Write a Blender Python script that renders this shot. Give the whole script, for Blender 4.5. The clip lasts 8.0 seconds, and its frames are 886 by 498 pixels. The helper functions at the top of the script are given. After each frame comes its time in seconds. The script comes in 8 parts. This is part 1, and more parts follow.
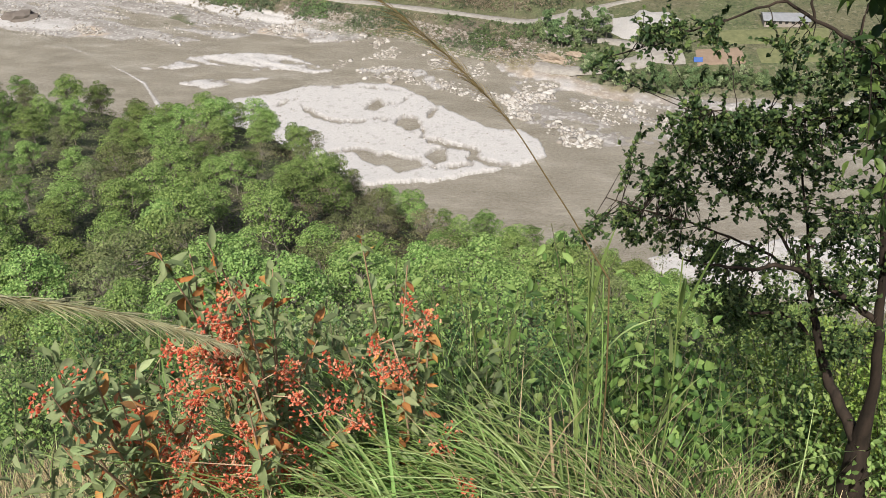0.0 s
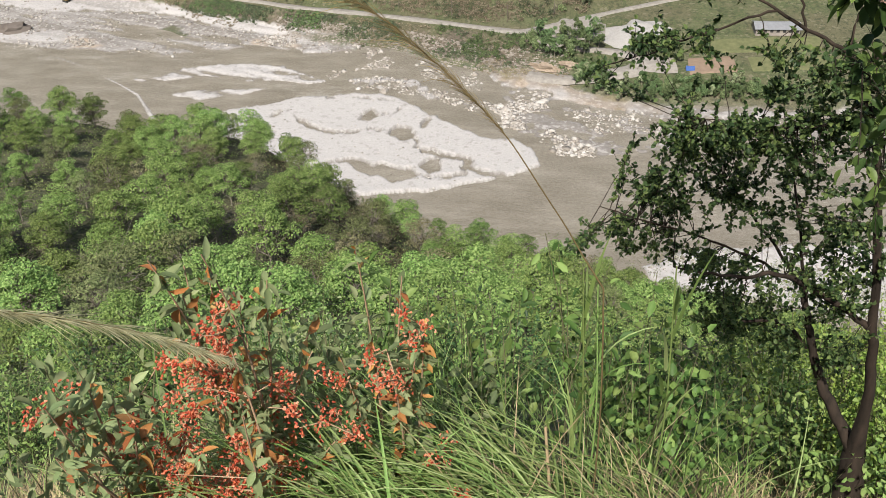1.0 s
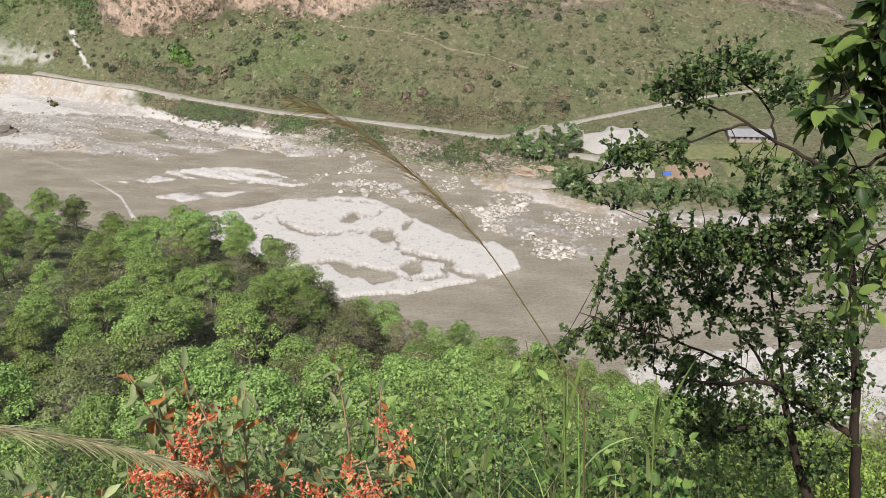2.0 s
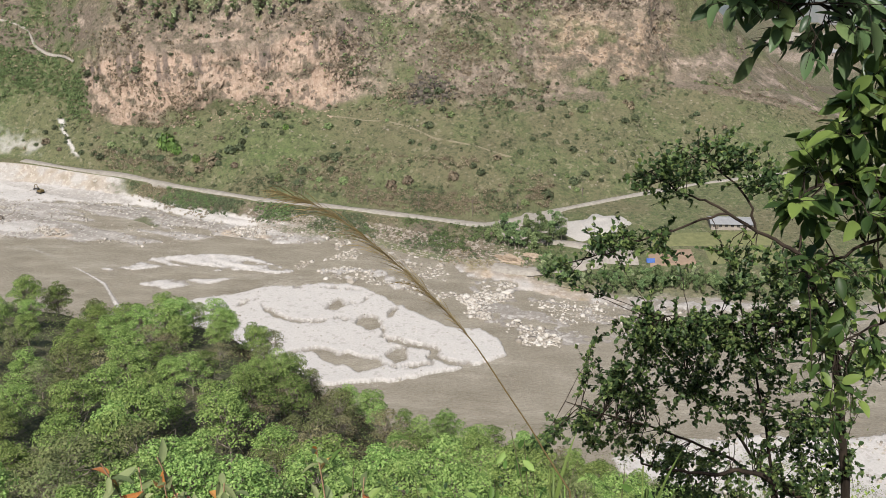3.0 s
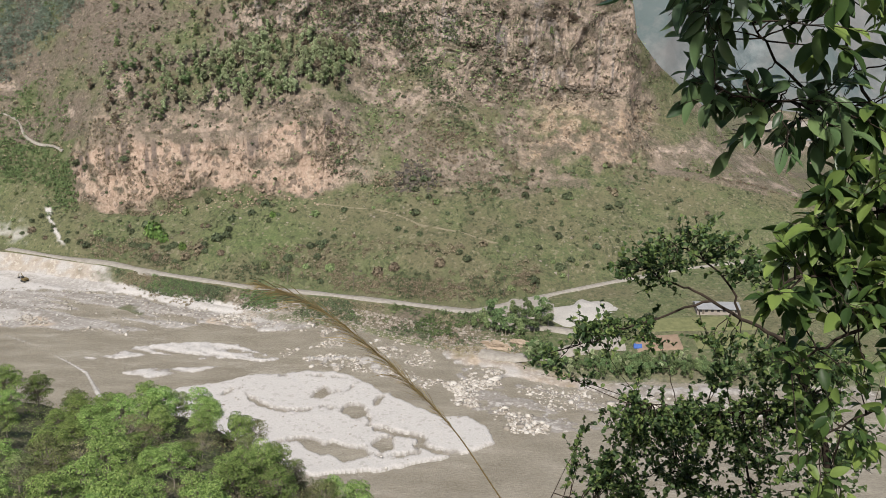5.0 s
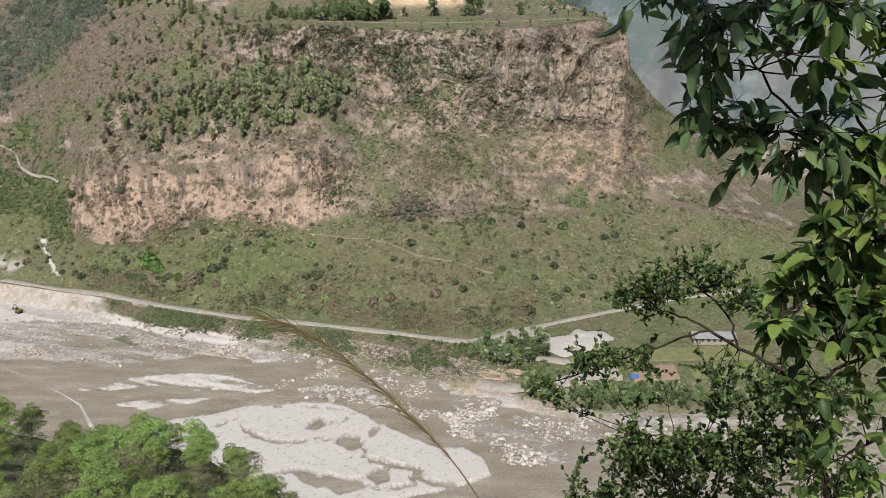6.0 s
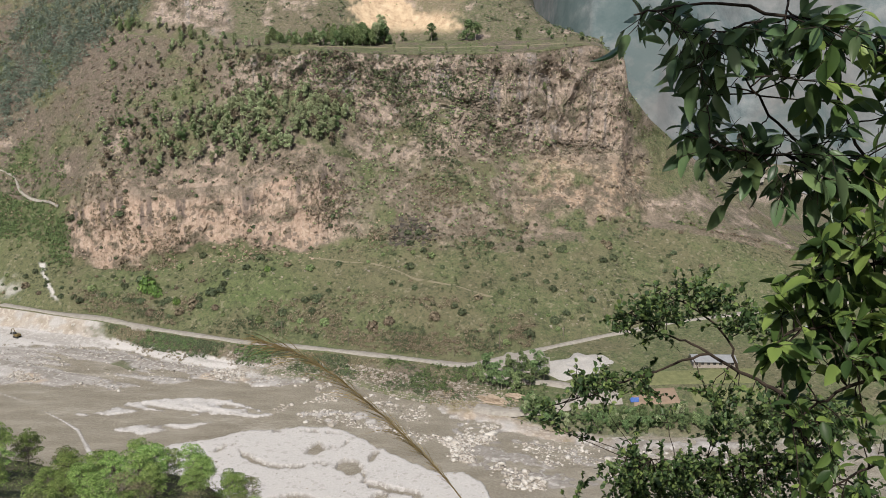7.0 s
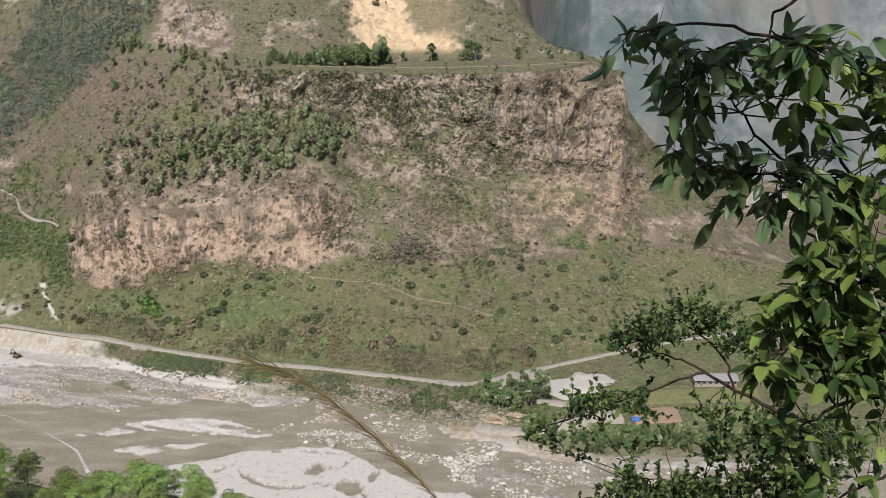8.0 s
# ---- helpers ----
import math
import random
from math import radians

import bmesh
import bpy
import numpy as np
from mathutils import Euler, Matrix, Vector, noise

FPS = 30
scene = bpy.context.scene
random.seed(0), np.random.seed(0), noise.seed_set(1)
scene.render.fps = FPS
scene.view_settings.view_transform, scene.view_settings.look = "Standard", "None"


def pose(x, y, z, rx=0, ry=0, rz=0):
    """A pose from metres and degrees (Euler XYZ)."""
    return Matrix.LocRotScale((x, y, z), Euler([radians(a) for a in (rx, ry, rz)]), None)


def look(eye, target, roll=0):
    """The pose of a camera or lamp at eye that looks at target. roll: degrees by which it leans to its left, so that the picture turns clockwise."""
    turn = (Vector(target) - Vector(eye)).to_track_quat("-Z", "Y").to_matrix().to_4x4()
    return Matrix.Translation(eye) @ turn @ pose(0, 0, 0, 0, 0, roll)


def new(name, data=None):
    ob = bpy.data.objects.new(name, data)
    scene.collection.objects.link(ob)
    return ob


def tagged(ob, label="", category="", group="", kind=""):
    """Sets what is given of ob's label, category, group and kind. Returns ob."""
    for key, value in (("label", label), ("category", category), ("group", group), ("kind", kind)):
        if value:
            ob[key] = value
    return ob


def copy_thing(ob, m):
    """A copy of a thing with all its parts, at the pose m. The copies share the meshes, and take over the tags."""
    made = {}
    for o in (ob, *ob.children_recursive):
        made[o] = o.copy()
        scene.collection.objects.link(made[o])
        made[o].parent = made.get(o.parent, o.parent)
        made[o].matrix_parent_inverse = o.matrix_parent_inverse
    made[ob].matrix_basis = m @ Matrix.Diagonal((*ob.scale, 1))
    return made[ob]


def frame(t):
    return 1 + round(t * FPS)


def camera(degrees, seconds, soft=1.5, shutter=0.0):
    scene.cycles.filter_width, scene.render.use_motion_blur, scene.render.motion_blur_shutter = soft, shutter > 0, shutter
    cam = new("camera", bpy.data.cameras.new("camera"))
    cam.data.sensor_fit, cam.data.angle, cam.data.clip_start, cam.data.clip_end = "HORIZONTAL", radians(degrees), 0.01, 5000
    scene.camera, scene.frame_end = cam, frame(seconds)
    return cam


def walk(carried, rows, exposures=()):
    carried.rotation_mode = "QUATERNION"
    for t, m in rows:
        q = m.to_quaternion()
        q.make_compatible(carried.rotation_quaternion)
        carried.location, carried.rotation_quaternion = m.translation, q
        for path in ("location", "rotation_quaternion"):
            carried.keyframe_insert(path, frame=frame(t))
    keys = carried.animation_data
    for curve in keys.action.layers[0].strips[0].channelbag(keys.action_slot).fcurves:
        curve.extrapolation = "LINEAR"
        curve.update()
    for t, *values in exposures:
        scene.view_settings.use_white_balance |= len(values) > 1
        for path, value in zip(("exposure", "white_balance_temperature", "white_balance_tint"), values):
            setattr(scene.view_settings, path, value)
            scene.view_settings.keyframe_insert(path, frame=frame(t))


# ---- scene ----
# the camera: held at a hillside, tilting up
cam = camera(51.62, 8.0, soft=0.8)
walk(cam, [
    (0, pose(0.000, 0, 150.000, 54.167, 0, 4.094) @ pose(0, 0, 0, 0, 0, -0.967)),
    (0.5, pose(0.000, 0, 150.001, 54.363, 0, 3.867) @ pose(0, 0, 0, 0, 0, -1.013)),
    (1, pose(0.000, 0, 150.003, 54.762, 0, 3.647) @ pose(0, 0, 0, 0, 0, -1.064)),
    (1.5, pose(0.000, 0, 150.020, 56.508, 0, 3.277) @ pose(0, 0, 0, 0, 0, -0.799)),
    (1.6, pose(0.001, 0, 150.023, 57.550, 0, 3.052) @ pose(0, 0, 0, 0, 0, -0.690)),
    (1.9, pose(0.004, 0, 150.032, 60.327, 0, 2.379) @ pose(0, 0, 0, 0, 0, -0.290)),
    (2, pose(0.005, 0, 150.035, 61.113, 0, 2.191) @ pose(0, 0, 0, 0, 0, -0.177)),
    (2.2, pose(0.006, 0, 150.037, 62.477, 0, 1.824) @ pose(0, 0, 0, 0, 0, 0.027)),
    (3.3, pose(0.011, 0, 150.046, 67.670, 0, 1.028) @ pose(0, 0, 0, 0, 0, 0.272)),
    (3.5, pose(0.012, 0, 150.048, 68.342, 0, 0.911) @ pose(0, 0, 0, 0, 0, 0.283)),
    (4, pose(0.016, 0, 150.053, 69.916, 0, 0.608) @ pose(0, 0, 0, 0, 0, 0.305)),
    (4.5, pose(0.020, 0, 150.058, 70.973, 0, 0.436) @ pose(0, 0, 0, 0, 0, 0.307)),
    (6, pose(0.010, 0, 150.059, 73.837, 0, 0.019) @ pose(0, 0, 0, 0, 0, 0.229)),
    (6.5, pose(0.010, 0, 150.059, 74.607, 0, -0.041) @ pose(0, 0, 0, 0, 0, 0.180)),
    (7, pose(0.010, 0, 150.059, 75.309, 0, -0.042) @ pose(0, 0, 0, 0, 0, 0.136)),
    (7.5, pose(0.030, 0, 150.060, 75.935, 0, -0.025) @ pose(0, 0, 0, 0, 0, 0.058)),
    (8, pose(0.040, 0, 150.060, 76.500, 0, 0.000) @ pose(0, 0, 0, 0, 0, 0.000)),
], exposures=[(0, 0.72), (1.5, 0.70), (4, 0.60), (8, 0.45)])

# daylight: hazy sky and one sun, high behind the viewpoint, a little to the left
SUN_AZ, SUN_EL = -167.0, 50.0
world = bpy.data.worlds.new("sky")
scene.world = world
world.use_nodes = True
wn = world.node_tree
sky = wn.nodes.new("ShaderNodeTexSky")
sky.sky_type = "NISHITA"
sky.sun_disc = False
sky.sun_elevation = radians(SUN_EL)
sky.sun_rotation = radians(SUN_AZ)
sky.dust_density = 3.0
wn.links.new(sky.outputs[0], wn.nodes["Background"].inputs[0])
wn.nodes["Background"].inputs[1].default_value = 0.11
lamp = bpy.data.lights.new("sun", "SUN")
lamp.energy, lamp.angle, lamp.color = 4.4, radians(0.6), (1.0, 0.95, 0.87)
sun = new("sun", lamp)
_a, _e = radians(SUN_AZ), radians(SUN_EL)
sun.matrix_world = look((math.sin(_a) * math.cos(_e) * 900, math.cos(_a) * math.cos(_e) * 900, 100 + math.sin(_e) * 900), (0, 0, 100))


# ---- tools: noise, meshes ----
def lattice(ix, iy, iz, seed):
    h = (ix.astype(np.int64) * 374761393 + iy.astype(np.int64) * 668265263 + iz.astype(np.int64) * 2147483647 + seed * 974634777) & 0xFFFFFFFF
    h = ((h ^ (h >> 13)) * 1274126177) & 0xFFFFFFFF
    h = h ^ (h >> 16)
    return (h & 0xFFFFFF) / float(0xFFFFFF)


def vnoise(x, y, z, seed=0):
    """Value noise in 0..1."""
    x, y, z = np.broadcast_arrays(np.asarray(x, float), np.asarray(y, float), np.asarray(z, float))
    ix, iy, iz = np.floor(x), np.floor(y), np.floor(z)
    fx, fy, fz = x - ix, y - iy, z - iz
    fx, fy, fz = (f * f * (3 - 2 * f) for f in (fx, fy, fz))
    out = 0
    for a in (0, 1):
        for b in (0, 1):
            for c in (0, 1):
                w = (fx if a else 1 - fx) * (fy if b else 1 - fy) * (fz if c else 1 - fz)
                out = out + w * lattice(ix + a, iy + b, iz + c, seed)
    return out


def fbm(x, y, z, seed=0, octaves=4):
    """Summed noise in about -1..1."""
    out, amp, total = 0, 1.0, 0.0
    for k in range(octaves):
        out = out + amp * (2 * vnoise(x * 2**k, y * 2**k, z * 2**k, seed + k) - 1)
        total += amp
        amp *= 0.5
    return out / total * 1.6


def smooth(lo, hi, v):
    t = np.clip((v - lo) / (hi - lo), 0, 1)
    return t * t * (3 - 2 * t)


def mesh_of(name, verts, faces, material=None, shade=False):
    """A mesh from arrays: faces is a list of integer arrays, each of shape (count, corners)."""
    me = bpy.data.meshes.new(name)
    verts = np.ascontiguousarray(verts, dtype=np.float32)
    faces = [np.asarray(f, dtype=np.int32) for f in faces if len(f)]
    me.vertices.add(len(verts))
    me.vertices.foreach_set("co", verts.ravel())
    loops = np.concatenate([f.ravel() for f in faces])
    sizes = np.concatenate([np.full(len(f), f.shape[1], np.int32) for f in faces])
    starts = np.concatenate([[0], np.cumsum(sizes)[:-1]]).astype(np.int32)
    me.loops.add(len(loops))
    me.loops.foreach_set("vertex_index", loops)
    me.polygons.add(len(sizes))
    me.polygons.foreach_set("loop_start", starts)
    me.polygons.foreach_set("loop_total", sizes)
    me.update(calc_edges=True)
    if shade:
        me.polygons.foreach_set("use_smooth", np.ones(len(sizes), bool))
    if material:
        me.materials.append(material)
    return me


def child(name, me, parent, label=""):
    ob = new(name, me)
    ob.parent = parent
    return tagged(ob, label) if label else ob


def thing(name, x, y, z, label, category, group="", turn=0.0, size=1.0):
    ob = new(name)
    ob.empty_display_size = 0.3
    ob.matrix_basis = pose(x, y, z, 0, 0, turn) @ Matrix.Diagonal((size, size, size, 1))
    return tagged(ob, label, category, group)


def tubes(paths, sides=6):
    """Verts and faces of tapered tubes. paths: list of (points (n,3), radii (n,))."""
    vs, fs, base = [], [], 0
    for pts, rad in paths:
        pts, rad = np.asarray(pts, float), np.asarray(rad, float)
        n = len(pts)
        tan = np.gradient(pts, axis=0)
        tan /= np.linalg.norm(tan, axis=1, keepdims=True) + 1e-9
        ref = np.where(np.abs(tan[:, 2:3]) > 0.9, np.array([[1.0, 0, 0]]), np.array([[0, 0, 1.0]]))
        u = np.cross(tan, ref)
        u /= np.linalg.norm(u, axis=1, keepdims=True) + 1e-9
        v = np.cross(tan, u)
        a = np.arange(sides) / sides * 2 * np.pi
        ring = pts[:, None] + rad[:, None, None] * (np.cos(a)[None, :, None] * u[:, None] + np.sin(a)[None, :, None] * v[:, None])
        vs.append(ring.reshape(-1, 3))
        i, j = np.meshgrid(np.arange(n - 1), np.arange(sides), indexing="ij")
        q = np.stack([i * sides + j, i * sides + (j + 1) % sides, (i + 1) * sides + (j + 1) % sides, (i + 1) * sides + j], -1).reshape(-1, 4) + base
        fs.append(q)
        base += n * sides
    return np.concatenate(vs), np.concatenate(fs)


def tube_mesh(name, paths, material, sides=6):
    v, f = tubes(paths, sides)
    return mesh_of(name, v, [f], material, True)


def unit(v):
    return v / (np.linalg.norm(v, axis=-1, keepdims=True) + 1e-9)


def leaf_arrays(pos, axis, normal, length, width, fold=0.25, droop=0.15):
    """Folded pointed leaves: base at pos, along axis, facing normal. Seven corners, four faces each."""
    pos, axis = np.asarray(pos, float), unit(np.asarray(axis, float))
    side = unit(np.cross(axis, normal))
    nrm = np.cross(side, axis)
    length, width = np.asarray(length, float)[:, None], np.asarray(width, float)[:, None]
    up = nrm * width * fold
    mid = pos + axis * length * 0.5 - nrm * length * droop * 0.2
    tip = pos + axis * length - nrm * length * droop
    l1 = pos + axis * length * 0.3 + side * width * 0.42 + up
    l2 = pos + axis * length * 0.68 + side * width * 0.40 + up - nrm * length * droop * 0.4
    r1 = pos + axis * length * 0.3 - side * width * 0.42 + up
    r2 = pos + axis * length * 0.68 - side * width * 0.40 + up - nrm * length * droop * 0.4
    v = np.stack([pos, l1, l2, tip, r2, r1, mid], 1).reshape(-1, 3)
    k = np.arange(len(pos))[:, None] * 7
    quads = np.concatenate([k + np.array([[0, 6, 2, 1]]), k + np.array([[0, 5, 4, 6]])])
    tris = np.concatenate([k + np.array([[6, 3, 2]]), k + np.array([[6, 4, 3]])])
    return v, quads, tris


def fine_leaf_arrays(pos, axis, normal, length, width, fold=0.2, droop=0.2):
    """Larger leaves with a rounded outline that narrows to a point: three rows of corners over seven stations."""
    pos, axis = np.asarray(pos, float), unit(np.asarray(axis, float))
    side = unit(np.cross(axis, normal))
    nrm = np.cross(side, axis)
    length, width = np.asarray(length, float)[:, None], np.asarray(width, float)[:, None]
    rows = []
    for s in (0.0, 0.12, 0.3, 0.5, 0.7, 0.87, 1.0):
        w = math.sin(math.pi * s**0.85) ** 0.75 * 0.5 if 0 < s < 1 else 0.015
        mid = pos + axis * length * s - nrm * length * droop * s * s
        up = nrm * width * fold * w * 2
        rows += [mid + side * width * w + up, mid, mid - side * width * w + up]
    v = np.stack(rows, 1).reshape(-1, 3)
    f = np.array([(k * 3 + j, k * 3 + j + 1, k * 3 + j + 4, k * 3 + j + 3) for k in range(6) for j in (0, 1)])
    return v, (np.arange(len(pos))[:, None, None] * 21 + f[None]).reshape(-1, 4)


def fine_leaf_mesh(name, pos, axis, normal, length, width, material, fold=0.2, droop=0.2):
    v, q = fine_leaf_arrays(pos, axis, normal, length, width, fold, droop)
    return mesh_of(name, v, [q], material, True)


def leaf_mesh(name, pos, axis, normal, length, width, material, fold=0.25, droop=0.15):
    v, q, t = leaf_arrays(pos, axis, normal, length, width, fold, droop)
    return mesh_of(name, v, [q, t], material)


def card_mesh(name, pos, normal, size, material, rng, ratio=0.6):
    """Leaf clumps: small kite-shaped folded pairs facing outward."""
    n = len(pos)
    r = unit(rng.normal(size=(n, 3)))
    axis = unit(np.cross(normal, r))
    side = unit(np.cross(axis, normal))
    size = np.asarray(size)[:, None]
    bend = normal * size * 0.22
    v = np.stack([pos - axis * size * 0.5 - bend, pos + side * size * ratio * 0.5, pos + axis * size * 0.5 - bend, pos - side * size * ratio * 0.5], 1).reshape(-1, 3)
    k = np.arange(n)[:, None] * 4
    return mesh_of(name, v, [k + np.array([[0, 1, 2]]), k + np.array([[0, 2, 3]])], material)


# ---- materials ----
def material(name, rough=0.8):
    m = bpy.data.materials.new(name)
    m.use_nodes = True
    b = m.node_tree.nodes["Principled BSDF"]
    b.inputs["Roughness"].default_value = rough
    b.inputs["Specular IOR Level"].default_value = 0.18
    return m, m.node_tree, b


def noise_node(nt, scale, detail=4.0, rough=0.6, coords="Object", stretch=None, turn=0.0):
    tc = nt.nodes.new("ShaderNodeTexCoord")
    n = nt.nodes.new("ShaderNodeTexNoise")
    n.inputs["Scale"].default_value = scale
    n.inputs["Detail"].default_value = detail
    n.inputs["Roughness"].default_value = rough
    if stretch:
        mp = nt.nodes.new("ShaderNodeMapping")
        mp.inputs["Scale"].default_value = stretch
        mp.inputs["Rotation"].default_value = (0, 0, radians(turn))
        nt.links.new(tc.outputs[coords], mp.inputs[0])
        nt.links.new(mp.outputs[0], n.inputs["Vector"])
    else:
        nt.links.new(tc.outputs[coords], n.inputs["Vector"])
    return n.outputs["Fac"]


def ramp(nt, fac, stops):
    r = nt.nodes.new("ShaderNodeValToRGB")
    e = r.color_ramp.elements
    while len(e) < len(stops):
        e.new(0.5)
    for el, (p, c) in zip(e, stops):
        el.position, el.color = p, (*c, 1)
    nt.links.new(fac, r.inputs[0])
    return r.outputs[0]


def mix(nt, fac, a, b, mode="MIX"):
    m = nt.nodes.new("ShaderNodeMix")
    m.data_type, m.blend_type = "RGBA", mode
    for sock, v in ((m.inputs[0], fac), (m.inputs[6], a), (m.inputs[7], b)):
        if isinstance(v, (int, float)):
            sock.default_value = v
        elif isinstance(v, tuple):
            sock.default_value = (*v, 1)
        else:
            nt.links.new(v, sock)
    return m.outputs[2]


def calc(nt, op, a, b=None):
    m = nt.nodes.new("ShaderNodeMath")
    m.operation = op
    for sock, v in ((m.inputs[0], a), (m.inputs[1], b)):
        if isinstance(v, (int, float)):
            sock.default_value = v
        elif v is not None:
            nt.links.new(v, sock)
    return m.outputs[0]


def bump(nt, b, height, strength, distance):
    n = nt.nodes.new("ShaderNodeBump")
    n.inputs["Strength"].default_value = strength
    n.inputs["Distance"].default_value = distance
    nt.links.new(height, n.inputs["Height"])
    nt.links.new(n.outputs[0], b.inputs["Normal"])


def leaf_material(name, dark, mid, light, rough=0.55, glow=0.25, spread=1.0, patch=None):
    """Foliage: each leaf or clump has its own shade; thin, so some light comes through."""
    m, nt, b = material(name, rough)
    geo = nt.nodes.new("ShaderNodeNewGeometry")
    inf = nt.nodes.new("ShaderNodeObjectInfo")
    col = ramp(nt, geo.outputs["Random Per Island"], [(0.0, dark), (0.5, mid), (1.0, light)])
    if patch:
        n = noise_node(nt, patch[0], 3.0)
        col = mix(nt, calc(nt, "MULTIPLY", n, 0.7), col, patch[1])
    hs = nt.nodes.new("ShaderNodeHueSaturation")
    nt.links.new(calc(nt, "ADD", calc(nt, "MULTIPLY", inf.outputs["Random"], 0.03 * spread), 0.5 - 0.018 * spread), hs.inputs["Hue"])
    nt.links.new(calc(nt, "ADD", calc(nt, "MULTIPLY", inf.outputs["Random"], 0.5 * spread), 1.0 - 0.25 * spread), hs.inputs["Value"])
    nt.links.new(col, hs.inputs["Color"])
    nt.links.new(hs.outputs[0], b.inputs["Base Color"])
    tr = nt.nodes.new("ShaderNodeBsdfTranslucent")
    nt.links.new(hs.outputs[0], tr.inputs["Color"])
    mx = nt.nodes.new("ShaderNodeMixShader")
    mx.inputs[0].default_value = glow
    nt.links.new(b.outputs[0], mx.inputs[1])
    nt.links.new(tr.outputs[0], mx.inputs[2])
    nt.links.new(mx.outputs[0], nt.nodes["Material Output"].inputs[0])
    return m


def plain_material(name, dark, light, scale, rough=0.8, bumps=0.0, size=0.05, stretch=None):
    m, nt, b = material(name, rough)
    n = noise_node(nt, scale, 5.0, 0.65, stretch=stretch)
    n2 = noise_node(nt, scale * 0.13, 3.0)
    col = ramp(nt, n, [(0.3, dark), (0.7, light)])
    col = mix(nt, calc(nt, "MULTIPLY", n2, 0.5), col, tuple(0.5 * (p + q) for p, q in zip(dark, light)))
    nt.links.new(col, b.inputs["Base Color"])
    if bumps:
        bump(nt, b, n, bumps, size)
    return m


def cell_node(nt, scale, stretch=(1.0, 1.0, 1.0)):
    """A random value for each of many irregular cells."""
    tc = nt.nodes.new("ShaderNodeTexCoord")
    mp = nt.nodes.new("ShaderNodeMapping")
    mp.inputs["Scale"].default_value = stretch
    v = nt.nodes.new("ShaderNodeTexVoronoi")
    v.inputs["Scale"].default_value = scale
    nt.links.new(tc.outputs["Object"], mp.inputs[0])
    nt.links.new(mp.outputs[0], v.inputs["Vector"])
    sep = nt.nodes.new("ShaderNodeSeparateColor")
    nt.links.new(v.outputs["Color"], sep.inputs[0])
    return sep.outputs[0]


def attribute(nt, name):
    at = nt.nodes.new("ShaderNodeAttribute")
    at.attribute_name = name
    sep = nt.nodes.new("ShaderNodeSeparateColor")
    nt.links.new(at.outputs["Color"], sep.inputs[0])
    return sep.outputs[0], sep.outputs[1], sep.outputs[2]


